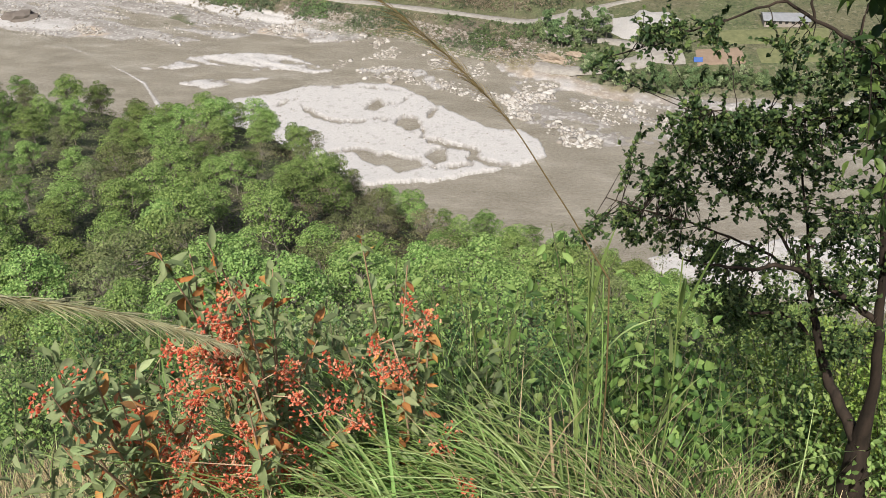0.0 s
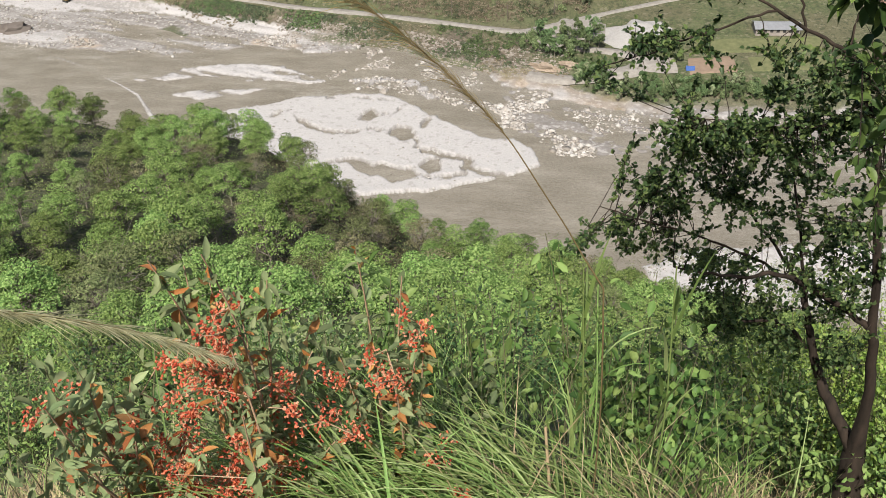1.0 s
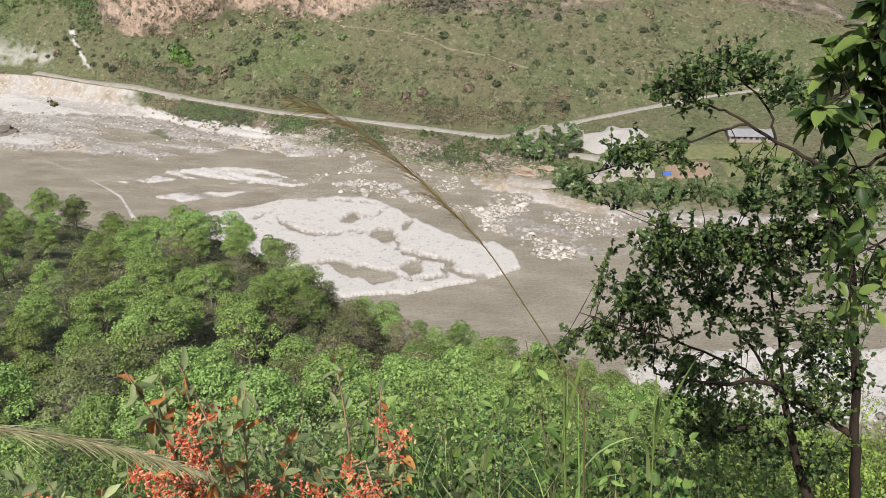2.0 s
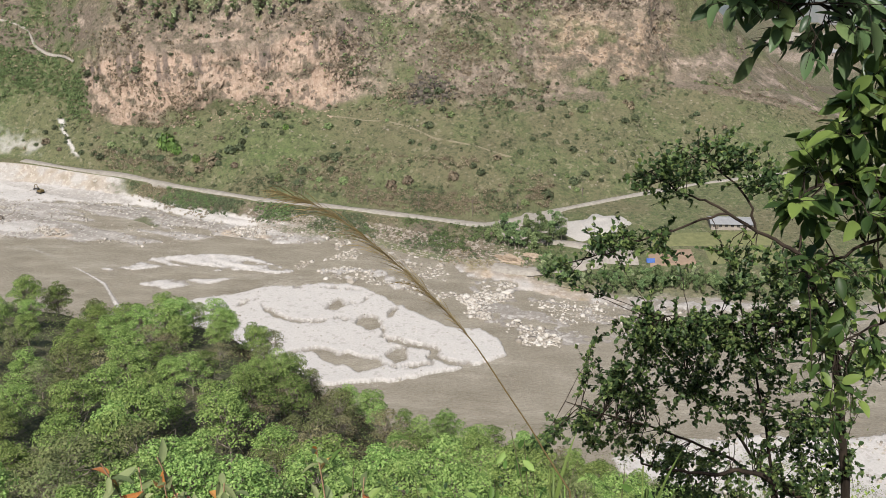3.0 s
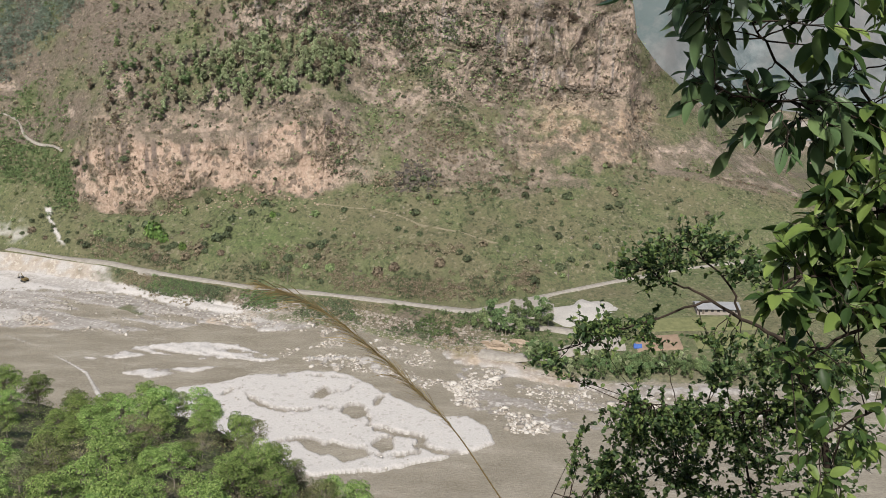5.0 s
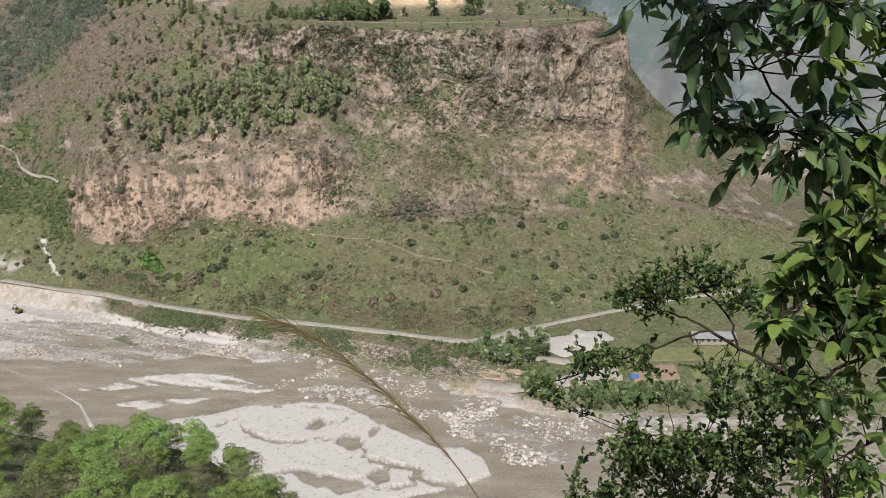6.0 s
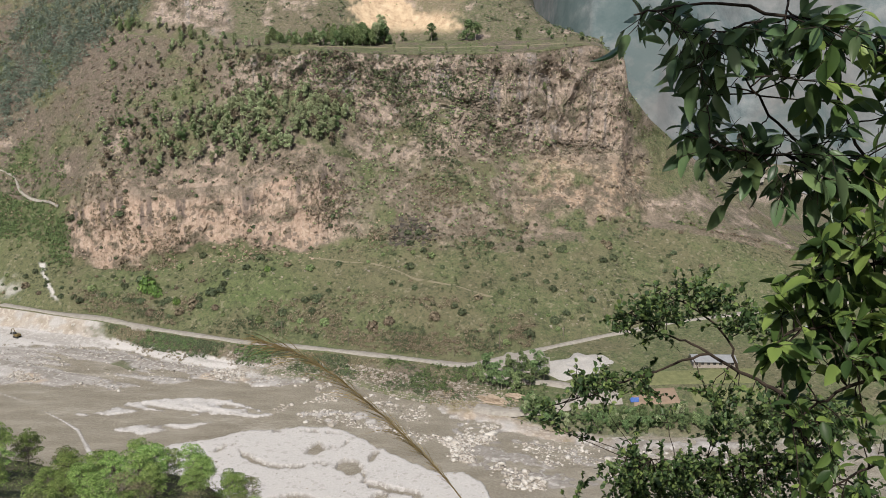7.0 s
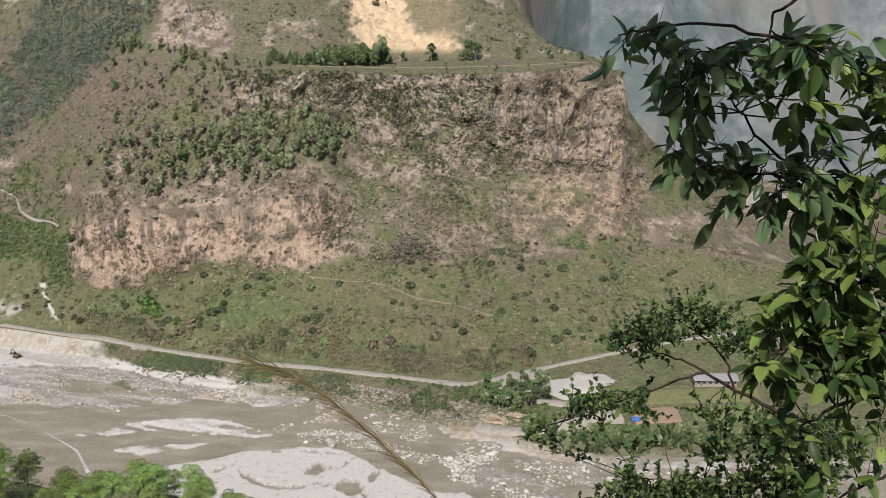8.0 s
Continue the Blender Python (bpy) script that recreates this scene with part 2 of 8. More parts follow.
def ground_material():
    """The hillside and river bed: grass, dry earth, rock and gravel, laid out by the cover attributes."""
    m, nt, b = material("hillside", 0.92)
    rock_a, gravel_a, dry_a = attribute(nt, "cover")
    pink_a, sand_a, wet_a = attribute(nt, "earth")
    grey_a, rusty_a, stain_a = attribute(nt, "tint")
    lush_a = attribute(nt, "growth")[0]
    fine, mid_n, big = noise_node(nt, 0.9, 6.0, 0.7), noise_node(nt, 0.16, 5.0, 0.65), noise_node(nt, 0.03, 4.0, 0.6)
    grass = ramp(nt, mid_n, [(0.3, (0.030, 0.046, 0.018)), (0.5, (0.068, 0.088, 0.037)), (0.7, (0.116, 0.124, 0.066))])
    lushness = ramp(nt, noise_node(nt, 0.5, 5.0, 0.7), [(0.3, (0.034, 0.056, 0.018)), (0.5, (0.068, 0.100, 0.033)), (0.7, (0.108, 0.138, 0.054))])
    grass = mix(nt, ramp(nt, fine, [(0.42, (0.0, 0.0, 0.0)), (0.62, (0.7, 0.7, 0.7))]), grass, (0.116, 0.108, 0.062))
    grass = mix(nt, ramp(nt, big, [(0.46, (0.0, 0.0, 0.0)), (0.58, (0.48, 0.48, 0.48))]), grass, (0.112, 0.092, 0.062))
    grass = mix(nt, calc(nt, "MULTIPLY", lush_a, 0.6), grass, lushness)
    earth = ramp(nt, fine, [(0.3, (0.056, 0.046, 0.036)), (0.5, (0.105, 0.084, 0.067)), (0.72, (0.166, 0.135, 0.111))])
    dryness = calc(nt, "GREATER_THAN", calc(nt, "ADD", dry_a, calc(nt, "MULTIPLY", fine, 0.8)), 0.85)
    dsoft = calc(nt, "MULTIPLY", calc(nt, "ADD", dryness, dry_a), 0.5)
    col = mix(nt, dsoft, grass, earth)
    spots = noise_node(nt, 1.3, 3.0, 0.5)
    tuft = calc(nt, "GREATER_THAN", calc(nt, "ADD", spots, calc(nt, "MULTIPLY", mid_n, 0.25)), 0.70)
    col = mix(nt, calc(nt, "MULTIPLY", tuft, 0.5), col, (0.045, 0.049, 0.026))
    cells = cell_node(nt, 0.85)
    col = mix(nt, calc(nt, "MULTIPLY", calc(nt, "LESS_THAN", cells, 0.13), 0.55), col, (0.036, 0.042, 0.022))
    col = mix(nt, calc(nt, "MULTIPLY", calc(nt, "GREATER_THAN", cells, 0.93), 0.4), col, (0.19, 0.165, 0.12))
    streak = noise_node(nt, 0.36, 8.0, 0.78, stretch=(1.0, 1.0, 0.55))
    crack = noise_node(nt, 0.9, 6.0, 0.8, stretch=(1.0, 1.0, 0.8))
    # rock, like the earth above, a little bluer: distance haze put in
    rock = ramp(nt, streak, [(0.30, (0.100, 0.086, 0.077)), (0.42, (0.172, 0.138, 0.114)), (0.58, (0.248, 0.202, 0.168)), (0.75, (0.305, 0.266, 0.236))])
    pink = ramp(nt, streak, [(0.30, (0.150, 0.110, 0.088)), (0.42, (0.240, 0.175, 0.134)), (0.56, (0.305, 0.228, 0.178)), (0.75, (0.345, 0.285, 0.240))])
    rock = mix(nt, pink_a, rock, pink)
    rubble = cell_node(nt, 0.75, (1.0, 1.0, 1.5))
    orange = ramp(nt, rubble, [(0.0, (0.120, 0.088, 0.066)), (0.4, (0.215, 0.152, 0.105)), (0.75, (0.285, 0.205, 0.142)), (1.0, (0.345, 0.270, 0.205))])
    rock = mix(nt, calc(nt, "MULTIPLY", rusty_a, 0.75), rock, orange)
    # grey of the cliff streaks, and of the shade painted into gullies
    streak_shade_grey = ramp(nt, crack, [(0.35, (0.072, 0.068, 0.070)), (0.5, (0.165, 0.155, 0.155)), (0.65, (0.290, 0.270, 0.255))])
    rock = mix(nt, calc(nt, "MULTIPLY", grey_a, 0.8), rock, streak_shade_grey)
    weeds = calc(nt, "GREATER_THAN", calc(nt, "ADD", fine, calc(nt, "MULTIPLY", calc(nt, "SUBTRACT", mid_n, 0.5), 0.8)), 0.57)
    weeds = calc(nt, "MULTIPLY", weeds, calc(nt, "SUBTRACT", 0.75, calc(nt, "MULTIPLY", pink_a, 0.6)))
    rock = mix(nt, weeds, rock, (0.096, 0.090, 0.052))
    speck = calc(nt, "LESS_THAN", cell_node(nt, 0.55, (1.0, 1.0, 0.8)), 0.16)
    rock = mix(nt, calc(nt, "MULTIPLY", speck, 0.55), rock, (0.062, 0.056, 0.048))
    chips = cell_node(nt, 0.8, (1.0, 1.0, 1.2))
    rock = mix(nt, calc(nt, "MULTIPLY", calc(nt, "GREATER_THAN", chips, 0.80), 0.45), rock, (0.36, 0.29, 0.23))
    rock = mix(nt, calc(nt, "MULTIPLY", calc(nt, "LESS_THAN", crack, 0.40), 0.5), rock, (0.060, 0.054, 0.050))
    rock = mix(nt, calc(nt, "MULTIPLY", stain_a, 0.7), rock, (0.060, 0.052, 0.050))
    col = mix(nt, rock_a, col, rock)
    stones = ramp(nt, noise_node(nt, 1.4, 5.0, 0.8), [(0.25, (0.19, 0.178, 0.165)), (0.42, (0.31, 0.297, 0.283)), (0.75, (0.375, 0.364, 0.35))])
    damp = ramp(nt, noise_node(nt, 0.35, 6.0, 0.8), [(0.3, (0.098, 0.086, 0.073)), (0.52, (0.150, 0.135, 0.118)), (0.72, (0.27, 0.255, 0.238))])
    pebbles = cell_node(nt, 0.9)
    damp = mix(nt, calc(nt, "MULTIPLY", calc(nt, "GREATER_THAN", pebbles, 0.83), 0.6), damp, (0.33, 0.315, 0.295))
    stones = mix(nt, calc(nt, "MULTIPLY", calc(nt, "LESS_THAN", pebbles, 0.07), 0.4), stones, (0.20, 0.185, 0.17))
    stones = mix(nt, wet_a, stones, damp)
    col = mix(nt, gravel_a, col, stones)
    quarry = ramp(nt, noise_node(nt, 0.25, 5.0, 0.7, stretch=(1, 1, 0.4)), [(0.32, (0.26, 0.185, 0.122)), (0.48, (0.37, 0.28, 0.185)), (0.66, (0.46, 0.36, 0.245))])
    col = mix(nt, sand_a, col, quarry)
    nt.links.new(col, b.inputs["Base Color"])
    b.inputs["Specular IOR Level"].default_value = 0.2
    bump(nt, b, calc(nt, "MULTIPLY", calc(nt, "ADD", fine, crack), calc(nt, "SUBTRACT", 1.0, calc(nt, "MULTIPLY", gravel_a, 0.8))), 0.6, 0.8)
    return m


def water_material():
    m, nt, b = material("muddy_water", 0.28)
    flow = noise_node(nt, 0.05, 6.0, 0.65, stretch=(1.0, 3.2, 1.0), turn=20)
    fine = noise_node(nt, 0.5, 6.0, 0.75, stretch=(1.0, 2.6, 1.0), turn=20)
    reach = noise_node(nt, 0.018, 3.0, 0.6)
    col = ramp(nt, flow, [(0.34, (0.120, 0.105, 0.080)), (0.5, (0.160, 0.143, 0.113)), (0.66, (0.215, 0.196, 0.160))])
    rapid = ramp(nt, reach, [(0.42, (0.0, 0.0, 0.0)), (0.62, (0.16, 0.16, 0.16))])
    foam = calc(nt, "GREATER_THAN", calc(nt, "ADD", calc(nt, "ADD", fine, calc(nt, "MULTIPLY", flow, 0.5)), rapid), 0.94)
    col = mix(nt, calc(nt, "MULTIPLY", foam, 0.38), col, (0.35, 0.332, 0.305))
    ripple = noise_node(nt, 0.9, 4.0, 0.7, stretch=(1.0, 2.0, 1.0), turn=-15)
    col = mix(nt, ramp(nt, ripple, [(0.42, (0.0, 0.0, 0.0)), (0.62, (0.45, 0.45, 0.45))]), col, (0.235, 0.215, 0.178))
    col = mix(nt, ramp(nt, ripple, [(0.36, (0.4, 0.4, 0.4)), (0.5, (0.0, 0.0, 0.0))]), col, (0.098, 0.087, 0.070))
    nt.links.new(col, b.inputs["Base Color"])
    bump(nt, b, fine, 0.8, 0.3)
    return m


GROUND = ground_material()
PATH = plain_material("trodden_earth", (0.11, 0.098, 0.066), (0.175, 0.155, 0.108), 0.8, 0.95)
WATER = water_material()
GRAVEL = plain_material("river_stone", (0.20, 0.19, 0.175), (0.33, 0.32, 0.305), 2.0, 0.9, 0.5, 0.05)
DUST = plain_material("pale_dust_road", (0.150, 0.135, 0.115), (0.275, 0.258, 0.230), 0.6, 0.95, 0.4, 0.05)
BARK = plain_material("dark_bark", (0.010, 0.008, 0.006), (0.042, 0.030, 0.022), 14.0, 0.9, 0.9, 0.012, (1, 1, 0.3))
TRUNK = plain_material("grey_bark", (0.10, 0.085, 0.07), (0.26, 0.23, 0.19), 3.0, 0.9)
LEAF_BRIGHT = leaf_material("bright_foliage", (0.066, 0.118, 0.033), (0.158, 0.242, 0.065), (0.255, 0.345, 0.115), 0.6, 0.3, 1.1)
LEAF_DEEP = leaf_material("deep_foliage", (0.046, 0.082, 0.022), (0.100, 0.160, 0.042), (0.165, 0.235, 0.070), 0.6, 0.3, 1.1)
# leaf colour darkened to stand in for shade among the near bushes
LEAF_SHADE_TONE = leaf_material("shade_toned_foliage", (0.026, 0.050, 0.018), (0.055, 0.098, 0.032), (0.10, 0.16, 0.05), 0.6, 0.25)
LEAF_OLIVE = leaf_material("olive_foliage", (0.066, 0.080, 0.034), (0.120, 0.142, 0.058), (0.185, 0.205, 0.090), 0.65, 0.3, 1.2)
LEAF_DRY = leaf_material("dry_foliage", (0.080, 0.078, 0.042), (0.140, 0.130, 0.070), (0.205, 0.188, 0.105), 0.7, 0.3, 1.3)


# ---- the land: one sheet round the camera's hillside, ring by ring (bearing, distance, height) ----
NEAR_RIDGE = [(-50, 215, 62), (-31, 212, 56), (-28, 210, 53), (-23, 205, 46), (-17, 200, 46), (-11.4, 185, 35), (-5.8, 165, 35), (3, 155, 36), (10, 150, 36), (20, 140, 38), (32, 150, 36), (50, 170, 34)]
NEAR_FOOT = [(-50, 330, -1.5), (-31, 300, -1.5), (-28, 290, -1.5), (-17, 262, -1.5), (-11, 235, -1.5), (-5.8, 212, -1.5), (3, 200, -1.5), (12, 196, -1.5), (27, 200, -1.5), (50, 260, -1.5)]
BANK = [(-50, 560, 1.5), (-26.9, 470, 1.5), (-23, 448, 1.5), (-17.5, 412, 1.5), (-14.1, 393, 1.5), (-10.6, 378, 1.5), (-7.3, 363, 1.5), (-3.9, 346, 1.5), (-0.5, 335, 1.5), (4.4, 331, 1.5), (8.2, 312, 1.5), (15.6, 321, 1.5), (22.4, 330, 1.5), (27.7, 344, 1.5), (50, 430, 1.5)]
ROAD = [(-50, 600, 9), (-26.9, 483.6, 8), (-23.9, 459, 7), (-21.4, 443.6, 7), (-18.8, 422.1, 7), (-15.8, 405, 7), (-13, 391.2, 7), (-8.3, 377.5, 7), (-3.2, 364.1, 7), (1.7, 353.7, 7), (4.4, 363.3, 7.5), (7.3, 376, 8), (10.2, 386.2, 10), (15.1, 408.8, 12), (19.2, 425.8, 14), (26.9, 470.7, 16), (50, 600, 18)]
TERRACE = [(-50, 580, 5), (-26.9, 478, 5), (-17.5, 416, 4.5), (-7.3, 369, 4.2), (-1, 343, 4.5), (2, 342, 4.5), (4.4, 340, 4.5), (8.2, 325, 4.8), (15.6, 333, 5), (22.4, 343, 5), (27.7, 358, 5.5), (50, 445, 6)]
TALUS = [(-50, 700, 60), (-26.4, 530, 36.3), (-24.8, 508, 30.4), (-22.9, 486.5, 21.4), (-17.6, 457.4, 26.1), (-15.1, 456.2, 32.4), (-12.7, 444, 32.1), (-8.5, 435.9, 34.3), (-4.9, 439, 41), (0.6, 423, 39), (6, 441.5, 42), (9.6, 453.4, 43), (12.7, 466.4, 44), (16.5, 470.6, 39), (19.8, 477.8, 33.5), (21.5, 477, 29), (26.7, 491.8, 21.6), (50, 640, 22)]
LEDGE = [(-50, 740, 90), (-26.2, 549.7, 51.1), (-23.9, 527.9, 47), (-22.7, 508.7, 49.8), (-22.3, 497.3, 65.9), (-16.9, 468.4, 62.9), (-12.2, 455.5, 66.9), (-7.9, 455.4, 82.4), (-4.8, 474.5, 73.1), (0.6, 465.5, 77.3), (5.9, 478.5, 75.6), (9.4, 487.4, 76.4), (10.5, 489, 78), (10.95, 489, 75), (11.53, 487, 63), (13, 480, 48), (14.6, 477, 43), (16.3, 477, 40), (19.7, 486, 34.5), (21.5, 481, 29.6), (26.7, 500, 23.9), (50, 660, 24)]
CLIFF_FOOT = [(-50, 800, 130), (-25.7, 604.7, 91.9), (-23.4, 580.4, 90), (-21.4, 527.2, 91.6), (-16.6, 505.2, 92.4), (-11.9, 497.1, 102.6), (-7.8, 484.5, 107.6), (-3, 498.4, 101.5), (0.6, 480.5, 103.2), (4.1, 477.5, 89), (7.6, 484.1, 82.5), (11.1, 496, 84), (11.53, 500, 62), (13, 505, 62), (14.6, 510, 58), (17.2, 520, 46), (19, 535, 34), (20.7, 540, 26), (22, 545, 19), (27, 540, 6), (50, 700, 6)]
RIM = [(-50, 900, 190), (-25.2, 681.4, 147.1), (-20.9, 593.2, 137.6), (-16.9, 560.9, 134.8), (-13.1, 521.8, 127.2), (-12.1, 513, 129.3), (-7.7, 494.7, 128.9), (-2.9, 507.2, 126), (0.6, 486.9, 127), (5.7, 488.1, 128.5), (9.1, 497.9, 132.6), (10.14, 500, 134), (11.03, 502.5, 124.5), (11.36, 504.5, 108), (12.72, 515, 91.8), (14.47, 530, 76.3), (17.26, 550, 53), (19, 565, 36), (20.7, 575, 24.8), (22, 580, 17.8), (27, 600, 5), (50, 800, 3)]
FIELD_BACK = [(-50, 940, 215), (-25.1, 701, 161.7), (-20.8, 616.5, 154), (-16.8, 578.8, 147.3), (-12.1, 540.1, 135.1), (-7.7, 523.4, 132.9), (-2.9, 548.7, 131.9), (2.3, 531.7, 133.7), (7.4, 526.4, 135.2), (10.8, 522, 130), (11.05, 522, 121), (11.36, 524, 100), (12.2, 545, 80), (14.5, 580, 55), (17, 610, 30), (20, 640, 12), (22, 650, 6), (27, 800, 5), (50, 1000, 6)]
UPPER = [(-50, 1000, 260), (-24.8, 743.8, 193.3), (-16.6, 605.5, 180.7), (-12.2, 604, 177.9), (-7.6, 590.5, 177.6), (-2.9, 618.6, 179.1), (2.2, 587, 171), (4.2, 580, 161), (5.3, 575, 150), (6.5, 560, 141), (7.4, 552, 135), (10.6, 545, 130), (11.05, 548, 112), (11.4, 560, 85), (12.2, 600, 60), (14, 700, 25), (16, 900, 12), (27, 1100, 10), (50, 1300, 30)]


def ring_of(table, az):
    """A ring's distance and height at each bearing, rounded off between its corners but kept sharp at the hill's edge."""
    t = np.array(table, float)
    sharp = np.exp(-(((az - 11.9) / 1.7) ** 4))
    out = []
    for k in (1, 2):
        v = np.interp(az, t[:, 0], t[:, k])
        soft = np.mean([np.interp(az + s, t[:, 0], t[:, k]) for s in np.linspace(-1.6, 1.6, 17) * 1.0], 0)
        out.append(v * sharp + soft * (1 - sharp))
    return out[0], out[1]


def bearings():
    left = [np.arange(-180, -60, 6.0), np.arange(-60, -44, 2.0), np.arange(-44, -31, 0.4)]
    return np.concatenate([*left, np.arange(-31, -24, 0.1), np.arange(-24, 12.5, 0.07), np.arange(12.5, 31, 0.1), np.arange(31, 44, 0.4), np.arange(44, 60, 2.0), np.arange(60, 180.1, 6.0)])


AZ = bearings()
one = np.ones_like(AZ)


def flat_ring(d, left, mid, right):
    return d * one, np.interp(AZ, [-50, -30, -5, 10, 30, 50], [left, left, mid, mid, right, right])


def terrace_ring():
    d, z = ring_of(TERRACE, AZ)
    return np.minimum(d, ring_of(ROAD, AZ)[0] - 8), z


def bank_ring():
    d, z = ring_of(BANK, AZ)
    return np.minimum(d, terrace_ring()[0] - 5), z


_u = ring_of(UPPER, AZ)
RINGS = [
    (flat_ring(0.35, 148.42, 148.42, 148.42), 8), (flat_ring(3, 146.3, 146.15, 146.2), 10), (flat_ring(12, 139, 138.2, 138.3), 12), (flat_ring(40, 114, 111.5, 111.5), 12),
    (flat_ring(95, 84, 73, 70), 16), (ring_of(NEAR_RIDGE, AZ), 20), (ring_of(NEAR_FOOT, AZ), 120), (bank_ring(), 8), (terrace_ring(), 12), ((ring_of(ROAD, AZ)[0] - 3.5, ring_of(ROAD, AZ)[1]), 2),
    ((ring_of(ROAD, AZ)[0] + 5, ring_of(ROAD, AZ)[1] + 0.3), 44), (ring_of(TALUS, AZ), 52), (ring_of(LEDGE, AZ), 40), (ring_of(CLIFF_FOOT, AZ), 52), (ring_of(RIM, AZ), 14),
    (ring_of(FIELD_BACK, AZ), 26), (_u, 20), ((_u[0] + 320, _u[1] + np.interp(AZ, [-50, 2, 5, 6.5, 12, 13, 50], [220, 190, 40, -70, -60, 0, 20])), 8), ((4300 * one, np.interp(AZ, [-50, 2, 5.5, 50], [1000, 900, 60, 60])), 0)]

# the river's bars, flats and channels, seen from above
BAR = [(-108, 288), (-97, 299), (-85, 302), (-71, 308), (-62, 309), (-50, 311), (-43, 311), (-36, 308), (-30, 302), (-22, 295), (-9, 284), (-3, 278), (8, 278), (13, 270), (18, 259), (8, 253), (0, 250), (-12, 245), (-21, 242), (-41, 240), (-66, 248), (-90, 270)]
BAR_SPIT = [(-64, 312), (-54, 310), (-45, 311), (-40, 308), (-45, 307), (-54, 308)]
# pools and runnels that cut the bar
POOLS = [[(-48, 290), (-46, 296), (-44, 298), (-40, 293), (-44, 289)], [(-37, 279), (-34, 285), (-29, 283), (-25, 276), (-32, 274)], [(-23, 258), (-21, 263), (-17, 263), (-16, 255), (-20, 253)],
         [(-48, 262), (-43, 261), (-39, 258), (-36, 260), (-32, 257), (-26, 256), (-24, 252), (-31, 247), (-36, 251), (-43, 254)], [(-81, 290), (-77, 298), (-75, 296), (-78, 290)]]
RUNNELS = [([(-74, 296), (-69, 289), (-61, 282), (-55, 280), (-49, 280), (-42, 283), (-35, 280)], 0.9), ([(-26, 276), (-25, 270), (-19, 266), (-13, 264), (-8, 262), (-9, 258), (-4, 255), (4, 251)], 1.7),
           ([(-25, 252), (-19, 250), (-12, 252), (-8, 253), (-9, 258)], 1.0), ([(-39, 295), (-36, 293), (-34, 298)], 0.6), ([(-30, 282), (-25, 284), (-23, 290)], 0.6), ([(-66, 307), (-50, 307), (-37, 305), (-30, 300)], 0.7), ([(-60, 256), (-52, 260), (-47, 261)], 1.2)]
BAR_STREAK = [(-141, 322), (-134, 324), (-123, 333), (-105, 338), (-83, 336), (-75, 330), (-62, 321), (-72, 319), (-85, 322), (-95, 320), (-112, 326), (-126, 321), (-136, 320)]
BAR_SMALL = [(-123, 310), (-115, 313), (-85, 317), (-84, 315), (-90, 311), (-99, 307), (-108, 305), (-119, 307)]
FLATS = [(-330, 480), (-224, 432), (-191, 430), (-177, 412), (-152, 409), (-125, 400), (-100, 388), (-80, 375), (-88, 368), (-105, 370), (-121, 375), (-143, 390), (-174, 394), (-209, 395), (-330, 420)]
FLAT_TONGUE = [(-86, 362), (-78, 374), (-62, 366), (-54, 358), (-56, 352), (-66, 346), (-78, 348)]
FLAT_LEFT = [(-260, 378), (-198, 371), (-186, 371), (-174, 366), (-178, 359), (-193, 358), (-260, 362)]
WET_FLATS = [(-330, 440), (-209, 397), (-174, 395), (-143, 391), (-121, 376), (-100, 371), (-86, 366), (-76, 350), (-100, 356), (-116, 349), (-140, 343), (-190, 352), (-330, 372)]
WEEDS = [(-148, 372), (-141, 375), (-131, 368), (-132, 363), (-141, 364)]
RUSTY = [[(-183, 359), (-179, 363), (-170, 360), (-167, 354), (-176, 353)], [(-102, 365), (-93, 367), (-82, 366), (-83, 356), (-93, 354), (-101, 358)]]
STONY = [(-56, 324), (-45, 328), (-33, 324), (-25, 318), (-17, 313), (-4, 304), (-11, 299), (-27, 311), (-37, 316), (-56, 318)]
POINT = [(1, 300), (4, 330), (17, 338), (60, 322), (130, 330), (260, 370), (260, 322), (125, 278), (88, 272), (45, 266), (36, 266), (22, 268), (12, 276), (3, 288)]
SANDBANK = [(-2, 328), (8, 337), (20, 334), (24, 326), (33, 315), (55, 305), (89, 300), (130, 306), (260, 340), (260, 336), (130, 299), (88, 292), (54, 298), (39, 301), (25, 306), (16, 316), (7, 317)]
NEAR_BAR = [(40, 206), (59, 215), (83, 218), (108, 218), (150, 224), (150, 180), (108, 180), (64, 186), (44, 192)]
WEIR = [(-192, 350), (-166, 335), (-153, 325), (-143, 317), (-134, 309), (-122, 290)]
# where loose stones lie thick: outline, how many, how large
STONE_BEDS = [([(1, 292), (3, 302), (9, 313), (16, 316), (20, 311), (18, 302), (13, 297), (8, 284), (4, 287)], 900, 0.40), ([(15, 280), (20, 285), (26, 280), (30, 274), (36, 270), (33, 267), (24, 268), (17, 273)], 330, 0.40),
              ([(24, 298), (40, 300), (60, 296), (100, 292), (100, 278), (60, 280), (36, 284)], 700, 0.34), (STONY, 520, 0.34), ([(-64, 326), (-40, 346), (-14, 334), (-2, 324), (-6, 316), (-30, 328), (-50, 334)], 650, 0.34),
              (RUSTY[1], 330, 0.36), (RUSTY[0], 170, 0.36), (WET_FLATS, 1500, 0.26), (FLATS, 220, 0.24), (BAR, 160, 0.2), (NEAR_BAR, 700, 0.33), (FLAT_TONGUE, 120, 0.3), ([(-62, 350), (-54, 362), (-44, 356), (-50, 346)], 260, 0.4)]


